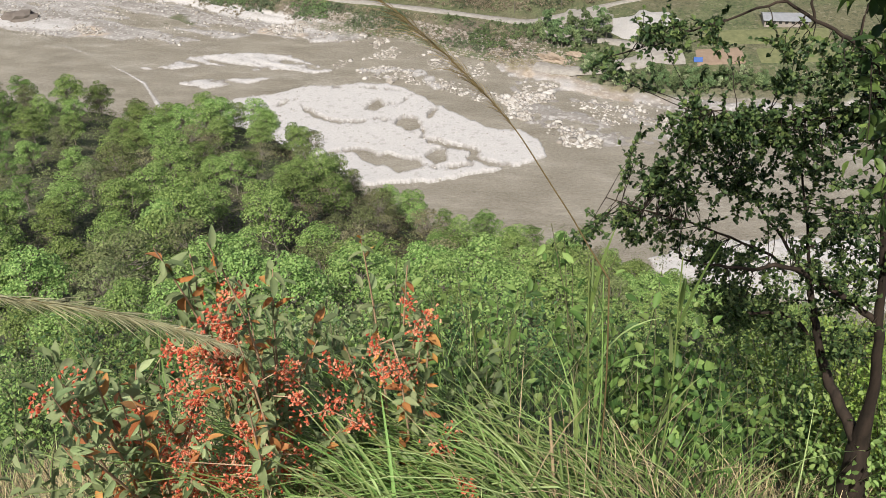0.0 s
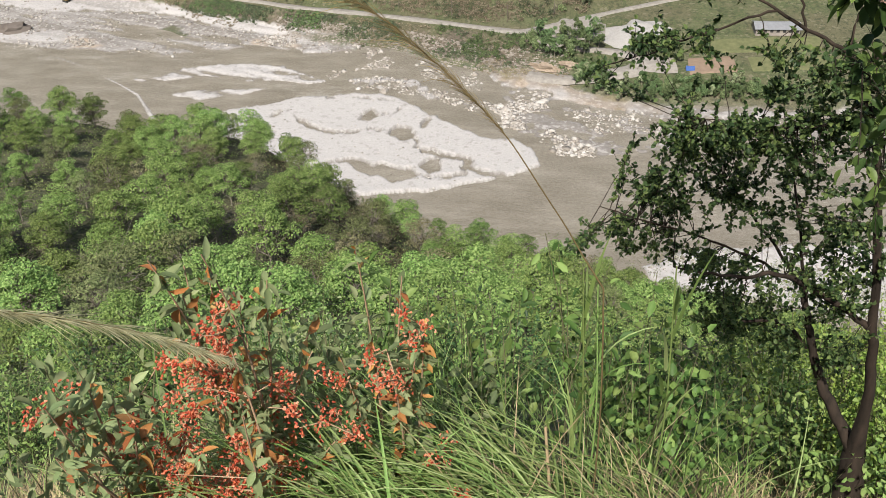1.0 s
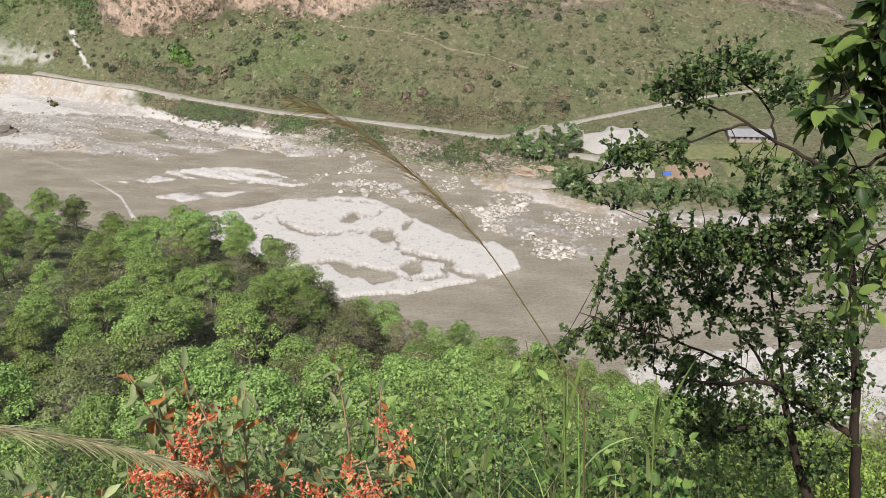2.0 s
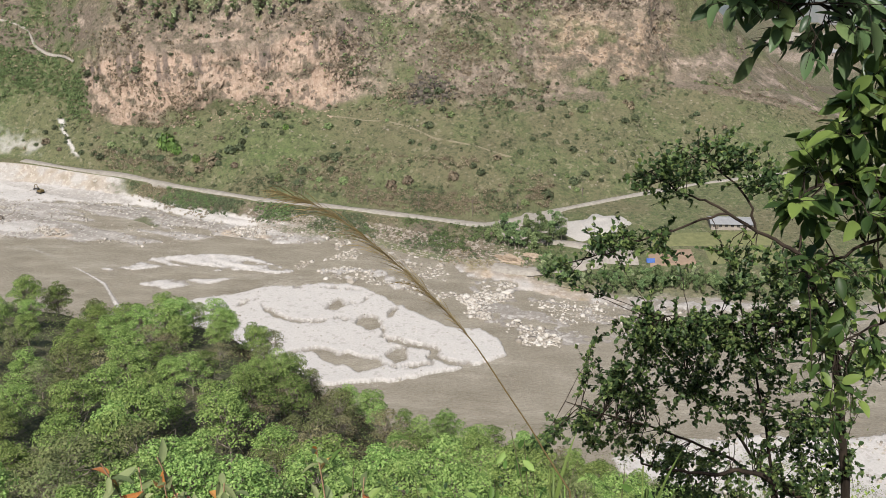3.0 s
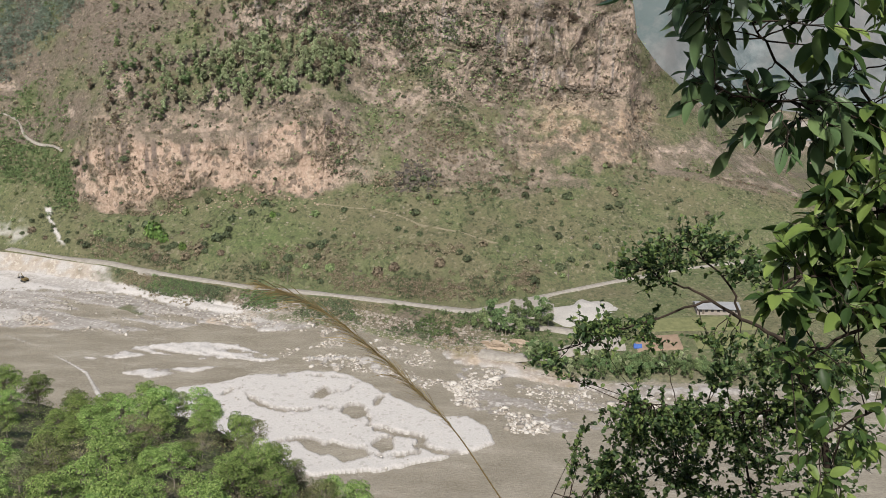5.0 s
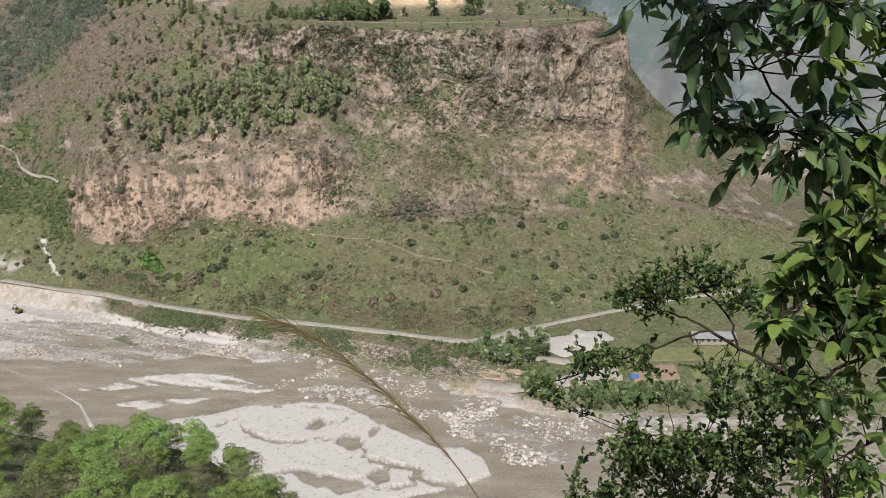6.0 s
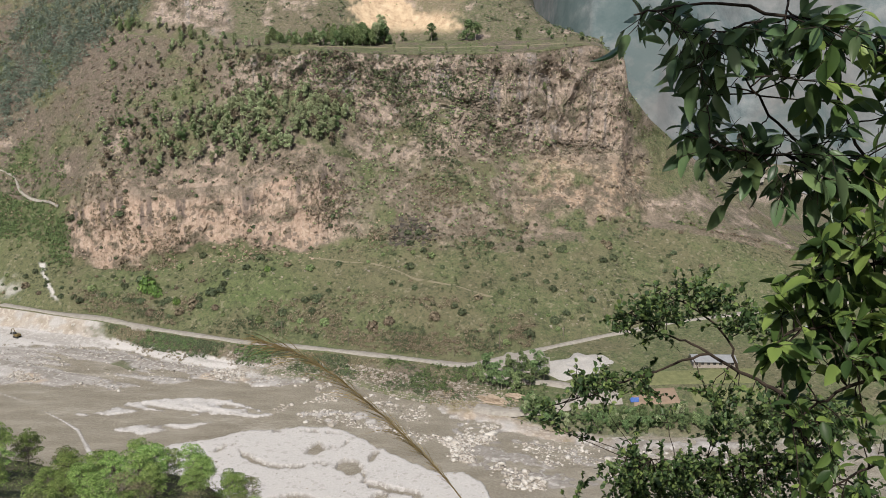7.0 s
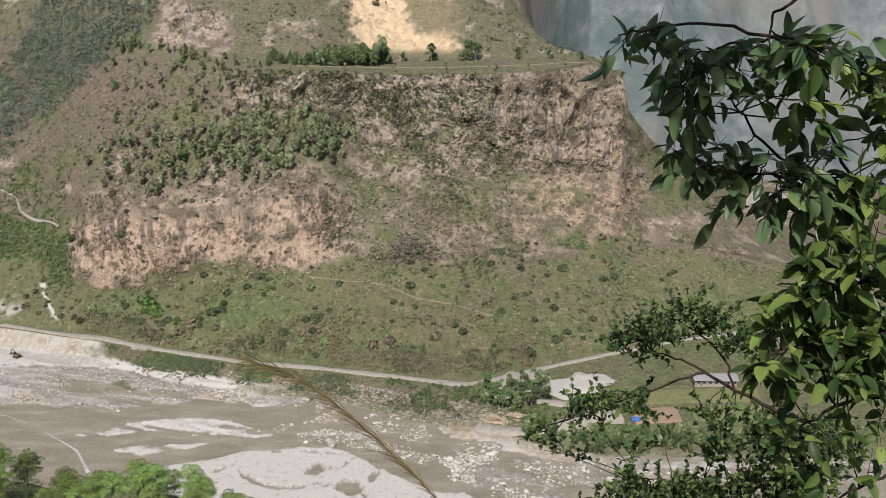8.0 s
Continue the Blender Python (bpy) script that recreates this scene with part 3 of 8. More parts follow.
def poly_distance(poly, x, y):
    """Signed distance to a closed outline, positive inside."""
    p = np.array(poly, float)
    q = np.roll(p, -1, 0)
    best, inside = np.full(x.shape, 1e9), np.zeros(x.shape, bool)
    for (ax, ay), (bx, by) in zip(p, q):
        dx, dy = bx - ax, by - ay
        t = np.clip(((x - ax) * dx + (y - ay) * dy) / (dx * dx + dy * dy), 0, 1)
        best = np.minimum(best, np.hypot(x - ax - t * dx, y - ay - t * dy))
        cross = (ay > y) != (by > y)
        inside ^= cross & (x < (bx - ax) * (y - ay) / (by - ay + 1e-12) + ax)
    return np.where(inside, best, -best)


def line_distance(line, x, y):
    best = np.full(np.shape(x), 1e9)
    for (ax, ay), (bx, by) in zip(line[:-1], line[1:]):
        dx, dy = bx - ax, by - ay
        t = np.clip(((x - ax) * dx + (y - ay) * dy) / (dx * dx + dy * dy), 0, 1)
        best = np.minimum(best, np.hypot(x - ax - t * dx, y - ay - t * dy))
    return best


def river_bed(x, y):
    """Height and wetness of the river bed; the water stands at 0."""
    wob = fbm(x * 0.07, y * 0.07, 0, 5, 4) * 1.8
    chip = fbm(x * 0.30, y * 0.30, 0, 9, 4)
    along, over = 0.93 * x - 0.37 * y, 0.37 * x + 0.93 * y
    veins = fbm(along * 0.016, over * 0.11, 0, 25, 5)
    threads = fbm(along * 0.05, over * 0.28, 0, 27, 4)
    h = np.full(x.shape, -1.3)
    wet = np.zeros(x.shape)

    def raise_to(poly, top, edge, rough, damp=0.0, ragged=1.0):
        nonlocal h, wet
        s = poly_distance(poly, x, y) + ragged * (wob + 1.1 * chip)
        rise = smooth(-edge, edge, s)
        up = -1.3 + rise * (1.3 + top) + rough * rise
        wet = np.where(up > h, damp, wet)
        h = np.maximum(h, up)

    raise_to(WET_FLATS, 0.06, 3.0, 0.45 * veins + 0.30 * threads, np.clip(0.45 + 0.9 * veins + 0.5 * threads, 0, 1))
    raise_to(FLATS, 0.42, 2.2, 0.25 * chip, 0.55 * smooth(0.15, 0.5, veins + 0.3 * threads))
    raise_to(FLAT_TONGUE, 0.40, 1.6, 0.2 * chip, 0.45 * smooth(0.0, 0.4, threads))
    raise_to(FLAT_LEFT, 0.36, 1.6, 0.2 * threads, 0.4 * smooth(0.0, 0.4, veins))
    raise_to(STONY, 0.02, 2.2, 0.5 * chip, 0.3)
    raise_to(POINT, -0.06, 3.5, 0.30 * threads + 0.25 * chip, np.clip(0.75 + 0.5 * threads, 0, 1))
    raise_to(SANDBANK, 0.5, 2.0, 0.12 * chip, 0.25 + 0.3 * threads)
    raise_to(NEAR_BAR, 0.5, 2.0, 0.2 * chip)
    raise_to(BAR_STREAK, 0.24, 1.3, 0.55 * threads + 0.35 * chip, 0.0, 0.4)
    raise_to(BAR_SMALL, 0.14, 1.2, 0.45 * threads + 0.2 * chip, 0.0, 0.5)
    raise_to(BAR_SPIT, 0.3, 0.6, 0.1 * chip, 0.0, 0.3)
    raise_to(BAR, 0.75, 1.0, 0.10 * chip + 0.18 * fbm(x * 0.04, y * 0.04, 0, 29, 3), 0.0, 0.8)
    # pools and runnels, with a damp margin
    inside = poly_distance(BAR, x, y)
    cut = np.full(x.shape, 9.0)
    for poly in POOLS:
        cut = np.minimum(cut, -poly_distance(poly, x, y) + 0.45 + 0.4 * wob + 0.8 * chip)
    for line, w in RUNNELS:
        cut = np.minimum(cut, line_distance(line, x, y) - 1.05 * w + 0.65 + 0.35 * wob + 1.1 * chip)
    h = np.where(inside > -2, np.minimum(h, -0.25 + 1.4 * smooth(-0.5, 0.7, cut)), h)
    wet = np.maximum(wet, np.where(inside > 0, 0.75 * (1 - smooth(0.1, 0.9, cut + 0.4 * chip)), 0))
    d = line_distance(WEIR, x, y) + wob * 0.12
    h = np.maximum(h, 0.3 - d * np.interp(x, [-150, -126], [0.9, 0.3]))
    return h, np.clip(wet, 0, 1)


def build_land():
    D, Z, S, Fr = [], [], [], []
    for k in range(len(RINGS) - 1):
        (d0, z0), n = RINGS[k]
        d1, z1 = RINGS[k + 1][0]
        for i in range(n):
            f = i / n
            D.append(d0 + (d1 - d0) * f)
            Z.append(z0 + (z1 - z0) * f)
            S.append(k)
            Fr.append(f)
    D.append(RINGS[-1][0][0]), Z.append(RINGS[-1][0][1]), S.append(len(RINGS) - 1), Fr.append(0)
    D, Z, S, Fr = np.array(D), np.array(Z), np.array(S)[:, None] * one, np.array(Fr)[:, None] * one
    az = AZ[None] * np.ones((len(D), 1))
    # behind the camera the same slope climbs on
    back = smooth(60, 100, np.abs(az))
    turn = np.cos(np.radians(az))
    fall = np.where(np.abs(az) < 40, 1.0, np.clip(turn, 0, 1) / math.cos(math.radians(40)))
    Z = 148.42 + (Z - 148.42) * fall + 0.6 * np.minimum(D, 900) * np.clip(-turn, 0, 1)
    a = np.radians(az)
    X, Y = D * np.sin(a), D * np.cos(a)
    front = 1 - back
    # relief
    seg = lambda *ks: np.isin(S, ks).astype(float)
    ends = np.sin(np.pi * Fr)
    waver = 0.55 * fbm(X * 0.05, Y * 0.05, Z * 0.05, 71, 4)
    azw, frw = az + 1.6 * waver, Fr + 0.35 * waver
    low_cliff = seg(11) * smooth(-23.2, -22.4, az) * (1 - smooth(-7.5, -2.5, azw)) * smooth(0.0, 0.12, frw) * (1 - smooth(0.80, 1.02, frw))
    upper_cliff = (seg(13) * smooth(0.0, 0.15, frw + smooth(3, 5, az)) + seg(12) * smooth(3.5, 6, azw) * smooth(0.55, 0.8, frw)) * smooth(-14.5, -11, azw) * (1 - smooth(11.3, 11.9, az)) * (1 - smooth(0.93, 1.03, frw) * seg(13)) + seg(14, 15) * smooth(-17.2, -16.6, azw) * (1 - smooth(-13.6, -12.6, azw)) * smooth(0.3, 0.9, frw + seg(15)) * (1 - smooth(0.5, 0.7, frw) * seg(15))
    crag = seg(12) * smooth(-7.5, -5, azw) * (1 - smooth(11.9, 12.2, az)) * (1 - smooth(3.5, 6, azw) * smooth(0.55, 0.8, frw))
    talus = seg(11) * smooth(-6, -3, az) * (1 - smooth(12, 15, az))
    slopes = seg(10, 11, 12, 13, 15, 16) * front
    crisp = 1 - 2.2 * np.abs(fbm(X * 0.16, Y * 0.16, Z * 0.018, 33, 2))
    crisp2 = fbm(X * 0.30, Y * 0.30, Z * 0.16, 35, 4)
    col = 2 * vnoise(X * 0.13, Y * 0.13, Z * 0.012, 31) - 1
    col2 = 2 * vnoise(X * 0.42, Y * 0.42, Z * 0.05, 37) - 1
    slab = 2 * vnoise(X * 0.08, Y * 0.08, Z * 0.14, 41) - 1
    slab2 = 2 * vnoise(X * 0.3, Y * 0.3, Z * 0.45, 43) - 1
    rough = low_cliff + upper_cliff
    # broken rock: blocks with hard edges, and deep upright clefts
    arc = az * 8.55
    bend = 1.3 * fbm(arc * 0.07, Z * 0.07, 0, 61, 3)

    def blocks(u, v, seed):
        k = np.floor(u)
        return 2 * lattice(k, np.floor(v + 5 * lattice(k, k * 0, k * 0, seed + 1)), k * 0, seed) - 1

    block1 = blocks(arc * 0.30 + bend, Z * 0.11 + 0.4 * bend, 62)
    block2 = blocks(arc * 0.62 + 1.4 * bend, Z * 0.30 + 0.7 * bend, 64)
    cleft = np.exp(-np.abs(fbm(arc * 0.10, Z * 0.016, 0, 66, 2)) / 0.06)
    cleft2 = np.exp(-np.abs(fbm(arc * 0.26 + 0.3 * bend, Z * 0.05, 0, 68, 2)) / 0.08)
    hold = np.where(S == 12, smooth(0.0, 0.6, Fr), np.where(S == 13, 1 - smooth(0.72, 1.0, Fr), ends**0.5))
    el = np.degrees(np.arctan2(Z - 150, D))
    # great buttresses, with gullies worn between them
    rib = 1 - 2.0 * np.abs(fbm(arc * 0.055 + 0.25 * bend, Z * 0.008, 0, 69, 2))

    def gully_at(a0, e0, a1, e1, wide, deep):
        mid = a0 + (a1 - a0) * (el - e0) / (e1 - e0) + 0.25 * waver
        reach = smooth(min(e0, e1) - 2.2, min(e0, e1) + 0.8, el) * (1 - smooth(max(e0, e1) - 1.0, max(e0, e1) - 0.3, el))
        return deep * np.exp(-(((az - mid) / wide) ** 2)) * reach

    gullies = gully_at(0.2, -2.8, 0.1, -6.6, 0.55, 3.5) + gully_at(3.4, -3.0, 3.0, -8.5, 0.30, 4.5) + gully_at(6.0, -3.2, 7.5, -9.2, 0.32, 4.5) + gully_at(-2.4, -3.0, -2.8, -6.0, 0.4, 4.0) + gully_at(9.3, -3.0, 9.0, -8.0, 0.22, 3.0) + gully_at(-5.5, -2.8, -6.2, -6.0, 0.5, 4.0) + gully_at(4.6, -3.0, 4.9, -7.0, 0.2, 3.0)
    crag_in = crag * (1 - smooth(0.72, 1.0, Fr))
    gullies = gullies * np.clip((upper_cliff + crag_in) * 2.5, 0, 1) * hold
    push = hold * (upper_cliff * (1.2 * col + 0.5 * slab + 0.6 * block1 + 0.45 * block2 + 1.0 * cleft * (1.0 + 0.8 * col2) + 0.4 * cleft2 + 0.6 * crisp2 + 0.4 * slab2 - 2.2 * rib) + low_cliff * (0.7 * col + 0.6 * slab + 0.4 * block1 + 0.35 * block2 + 0.3 * cleft2 + 0.45 * crisp2 + 0.35 * slab2 - 1.2 * rib) + crag_in * (0.7 * block1 + 0.5 * block2 + 0.9 * crisp + 1.0 * crisp2 - 1.2 * rib) + talus * (0.35 * block2 + 0.4 * crisp + 0.8 * crisp2)) + gullies + (talus * 2.0 + slopes * 1.6) * fbm(X * 0.05, Y * 0.05, Z * 0.05, 3, 5) * ends**0.5
    lift = slopes * (1 - rough) * (2.2 * fbm(X * 0.028, Y * 0.028, 0, 12, 5) + 0.7 * fbm(X * 0.25, Y * 0.25, 0, 19, 3) + 1.3 * (0.6 - np.abs(fbm(X * 0.07, Y * 0.07, Z * 0.03, 21, 4)))) * ends**0.6
    lift = lift + seg(4, 5) * 2.0 * fbm(X * 0.03, Y * 0.03, 0, 15, 4) * front + seg(17) * 40 * (1 - 0.95 * smooth(3, 7, az)) * fbm(X * 0.004, Y * 0.004, 0, 17, 4) * ends
    lift = lift + seg(0, 1, 2, 3) * back * 0.25 * fbm(X * 0.35, Y * 0.35, 0, 18, 4) * smooth(0.5, 3, D) + seg(1, 2, 3) * 0.12 * fbm(X * 0.6, Y * 0.6, 0, 16, 3)
    push = push + seg(12, 13) * smooth(11.4, 12.4, az) * (3.0 * fbm(X * 0.05, Y * 0.05, Z * 0.02, 45, 5) + 0.8 * crisp2) * hold
    D = D + push
    Z = Z + lift
    X, Y = D * np.sin(a), D * np.cos(a)
    # river bed
    bed = (seg(6) > 0) & (np.abs(az) < 60)
    h, wet = river_bed(X, Y)
    near_edge, far_edge = smooth(0.0, 0.06, Fr), 1 - smooth(0.94, 1.0, Fr)
    Z = np.where(bed, Z * (1 - near_edge * far_edge) + h * near_edge * far_edge, Z)
    # covers
    n1 = fbm(X * 0.06, Y * 0.06, Z * 0.06, 51, 4)
    n2 = fbm(X * 0.2, Y * 0.2, Z * 0.2, 57, 3)
    # green tongues climb into the talus, and bare ground runs down between them
    talus = talus * smooth(-0.1, 0.4, Fr + 0.5 * n1 + 0.15 * n2)
    runs = seg(10) * smooth(0.78, 1.0, Fr + 0.3 * n1 + 0.08 * n2) * smooth(-5, -2, az) * (1 - smooth(12, 15, az))
    rock = np.clip(rough * smooth(-0.25, 0.25, n2 + 0.55 * n1 + 0.22 + 0.25 * low_cliff), 0, 1)
    rock = np.maximum(rock, 0.85 * crag * smooth(-0.15, 0.35, n2 + 0.6 * n1 + 0.1))
    rock = np.maximum(rock, 0.6 * talus * smooth(-0.05, 0.5, n2 + 0.5 * n1 + 0.25 * smooth(3, 7, az)))
    outcrop = (seg(10) * smooth(0.45, 0.62, n1 + 0.4 * n2) * smooth(0.55, 0.75, Fr) * smooth(-4.4, -2.8, az) * (1 - smooth(1.5, 2.5, az)))
    ledges = seg(12, 15, 16) * smooth(0.50, 0.62, n1 + 0.55 * n2) * 0.9
    rock = np.maximum(rock, np.maximum(outcrop, ledges))
    rock = np.maximum(rock, seg(12, 13) * smooth(11.5, 12.0, az) * smooth(0.15, 0.5, n1 + 0.6 * n2) * 0.55)
    gravel = np.where(bed, 1.0, 0.0) * near_edge * (1 - 0.9 * smooth(0.93, 0.97, Fr + 0.03 * n2) * smooth(-14, -11, az + n2))
    gravel = np.maximum(gravel, seg(7) * (1 - smooth(0.10, 0.40, Fr + 0.35 * n2)) * (1 - 0.9 * smooth(-13.5, -10, az + 2 * n2)))
    dry = np.clip(talus * (0.46 + 0.3 * smooth(5, 8, az) + 0.5 * n1) + low_cliff * 0.8 + seg(12, 13) * np.where(az < -6, 0.45 + 0.9 * n1 + 0.35 * smooth(-15, -18, az), 0.50 + 0.7 * n1) + seg(10) * (0.02 + 0.30 * smooth(0.0, 0.6, n1)) + upper_cliff * 0.45 + seg(14) * 0.15 + seg(15, 16) * 0.45 + seg(7, 8) * (0.45 + 0.4 * n1) * (1 - smooth(3, 6, az)), 0, 1)
    dry = np.maximum(dry, seg(11, 12, 13, 14) * smooth(11.3, 12.2, az) * np.clip(0.5 + 0.7 * n1, 0.1, 0.9))
    dry = np.where(seg(0, 1, 2, 3, 4, 5) > 0, 0.25, dry)
    pink = low_cliff * (1 - smooth(-9, -5, az)) * np.clip(0.9 + 0.4 * n1, 0, 1) + 0.35 * upper_cliff * smooth(5, 9, az) * (1 - Fr) + 0.3 * talus * smooth(6, 9, az)
    dry = np.maximum(dry, 0.55 * runs)
    band = seg(12) * smooth(-22.4, -21, az) * (1 - smooth(-9, -5, azw)) * (1 - smooth(0.2, 0.5, Fr + 0.4 * n2))
    dry = np.maximum(dry, 0.85 * band)
    lip = seg(11) * smooth(0.6, 0.8, Fr) * smooth(-22.4, -21.5, az) * (1 - smooth(-7, -3, azw))
    dry = np.maximum(dry, 0.8 * lip)
    rock = np.maximum(rock, 0.7 * lip * smooth(-0.3, 0.3, n2))
    dry = np.maximum(dry, seg(14) * np.clip(0.25 + 0.9 * n2 + 0.5 * n1, 0, 0.9))
    rock = np.maximum(rock, 0.75 * band * smooth(-0.2, 0.3, n2))
    pink = pink + 0.6 * band
    sand = seg(15, 16) * smooth(-5.7, -5.2, az + 0.7 * n2) * (1 - smooth(0.5, 1.3, az + 0.7 * n2 + 1.2 * seg(16))) * smooth(0.05, 0.2, Fr + seg(16)) * (1 - 0.85 * smooth(-2.6, -2.0, az - 3 * (0.6 - Fr) + 0.8 * n2) * smooth(0.25, 0.4, Fr))
    across = az + 24.2 - 0.9 * (0.55 - Fr) + 0.22 * n2
    scar = (1 - smooth(0.10, 0.24, np.abs(across) / (0.6 + 0.9 * smooth(0.62, 0.75, Fr)))) * seg(10) * smooth(0.12, 0.22, Fr) * (1 - smooth(0.78, 0.86, Fr)) * smooth(-0.5, -0.1, n2 + 0.1)
    scar = np.maximum(scar, smooth(25.4, 26.2, -az + 0.5 * n2) * seg(10) * smooth(0.02, 0.1, Fr) * (1 - smooth(0.3, 0.5, Fr + 0.3 * n2)) * np.clip(0.35 + 0.9 * n2, 0, 0.7))
    gravel = np.maximum(gravel, scar)
    gravel = np.maximum(gravel, seg(7, 8) * (1 - smooth(-22.3, -21.0, az + 0.8 * n2)) * 0.95)
    sand = np.maximum(sand, 0.2 * smooth(-0.3, 0.3, n2) * seg(7, 8) * (1 - smooth(-22.5, -21.5, az + n2)))
    sand = np.maximum(sand, np.where(bed, 0.26, 0.0) * smooth(-1, 2, poly_distance(SANDBANK, X, Y) + n2) * (1 - smooth(45, 70, X)) * np.clip(0.8 + 0.6 * n2, 0, 1))
    for poly in RUSTY:
        sand = np.maximum(sand, np.where(bed, 0.45, 0.0) * smooth(-2, 2, poly_distance(poly, X, Y) + 2.5 * n2) * np.clip(0.5 + n2, 0, 1))
    sand = np.maximum(sand, np.where(bed, 0.45, 0.0) * smooth(-1.5, 0.8, 2.4 - np.hypot(X - 11, (Y - 321) * 0.8) + 1.5 * n2))
    gravel = gravel * (1 - np.where(bed, 0.85, 0.0) * smooth(-1.5, 1.5, poly_distance(WEEDS, X, Y) + 3 * n2))
    # grey shade put into the gullies, grey cliff streaks, rusty rubble under the right-hand cliff, black stains below
    # the lower cliff's lip, lush meadow
    streaky = fbm(arc * 0.35, Z * 0.03, 0, 111, 4)
    grey = np.clip(smooth(0.8, 3.0, gullies) * 0.75 + upper_cliff * 0.8 * smooth(0.25, 0.6, streaky), 0, 1)
    rusty = smooth(4.0, 6.0, az + 0.8 * n1) * (1 - smooth(12.4, 13.2, az)) * smooth(-13.4, -11.6, el + 0.9 * n1 + 0.4 * n2) * (1 - smooth(-9.6, -8.0, el + 0.8 * n1))
    stain = low_cliff * smooth(0.42, 0.72, Fr + 0.12 * n1) * smooth(0.0, 0.3, streaky)
    lush = seg(10) * np.clip(np.exp(-(((az + 12.5) / 3.6) ** 2 + ((el + 16.8) / 1.2) ** 2)) * 1.3 + 0.55 * smooth(0.1, 0.5, n1), 0, 1) + seg(10, 11, 12) * (1 - smooth(-23.4, -22.6, az)) * 0.4
    rock = np.maximum(rock, 0.8 * rusty * smooth(-0.4, 0.2, n2))
    shore = seg(7) * smooth(-12, -8, az) * (0.75 + 0.3 * n2)
    wet = np.maximum(wet, smooth(0.80, 0.92, Fr + 0.05 * n2) * smooth(-15, -10, az + 2 * n2) * (0.85 + 0.3 * n2))
    wetness = np.where(bed, np.maximum(wet * 0.85, 1 - smooth(-0.1, 0.35, Z)), np.clip(shore + seg(7, 8) * (1 - smooth(-22, -20, az)) * (0.45 + 0.5 * n2), 0, 1))
    n, m = D.shape
    verts = np.stack([X, Y, Z], -1).reshape(-1, 3)
    i, j = np.meshgrid(np.arange(n - 1), np.arange(m - 1), indexing="ij")
    quads = np.stack([i * m + j, i * m + j + 1, (i + 1) * m + j + 1, (i + 1) * m + j], -1).reshape(-1, 4)
    hub = np.arange(m - 1)
    centre = len(verts)
    verts = np.concatenate([verts, [[0, 0, 148.42]]])
    tris = np.stack([hub, hub + 1, np.full(m - 1, centre)], -1)
    me = mesh_of("ground", verts, [quads, tris[:, ::-1]], GROUND, True)
    facet = np.concatenate([((rough + crag) < 0.25)[:-1, :-1].ravel(), np.ones(m - 1, bool)])
    me.polygons.foreach_set("use_smooth", facet)
    for name, (r, g, b_) in (("cover", (rock, gravel, dry)), ("earth", (np.clip(pink, 0, 1), sand, wetness)), ("tint", (grey, np.clip(rusty, 0, 1), stain)), ("growth", (np.clip(lush, 0, 1), 0 * lush, 0 * lush))):
        c = np.zeros((len(verts), 4), np.float32)
        c[:-1, 0], c[:-1, 1], c[:-1, 2], c[:, 3] = r.ravel(), g.ravel(), b_.ravel(), 1
        me.attributes.new(name, "FLOAT_COLOR", "POINT").data.foreach_set("color", c.ravel())
    tagged(new("ground", me), "steep green and brown valley sides with cliffs and river gravel", "ground", kind="structure")
    return X, Y, Z, D, S[:, 0].astype(int), Fr[:, 0]


LX, LY, LZ, LD, LS, LF = build_land()


def land_height(x, y):
    """Height of the land under a point, from the sheet's own rings."""
    a, d = math.degrees(math.atan2(x, y)), math.hypot(x, y)
    j = int(np.clip(np.searchsorted(AZ, a), 1, len(AZ) - 1))
    f = (a - AZ[j - 1]) / (AZ[j] - AZ[j - 1])
    dd = LD[:, j - 1] * (1 - f) + LD[:, j] * f
    zz = LZ[:, j - 1] * (1 - f) + LZ[:, j] * f
    k = int(np.argmax(dd >= d)) if dd[-1] >= d else len(dd) - 1
    k = max(k, 1)
    g = np.clip((d - dd[k - 1]) / (dd[k] - dd[k - 1] + 1e-9), 0, 1)
    return float(zz[k - 1] * (1 - g) + zz[k] * g)


def build_water():
    x, y = np.meshgrid(np.linspace(-420, 420, 60), np.linspace(170, 620, 40))
    z = np.zeros_like(x)
    i, j = np.meshgrid(np.arange(39), np.arange(59), indexing="ij")
    q = np.stack([i * 60 + j, i * 60 + j + 1, (i + 1) * 60 + j + 1, (i + 1) * 60 + j], -1).reshape(-1, 4)
    tagged(new("water", mesh_of("water", np.stack([x, y, z], -1).reshape(-1, 3), [q], WATER, True)), "shallow muddy grey-brown river braiding round gravel", "water", kind="structure")


build_water()


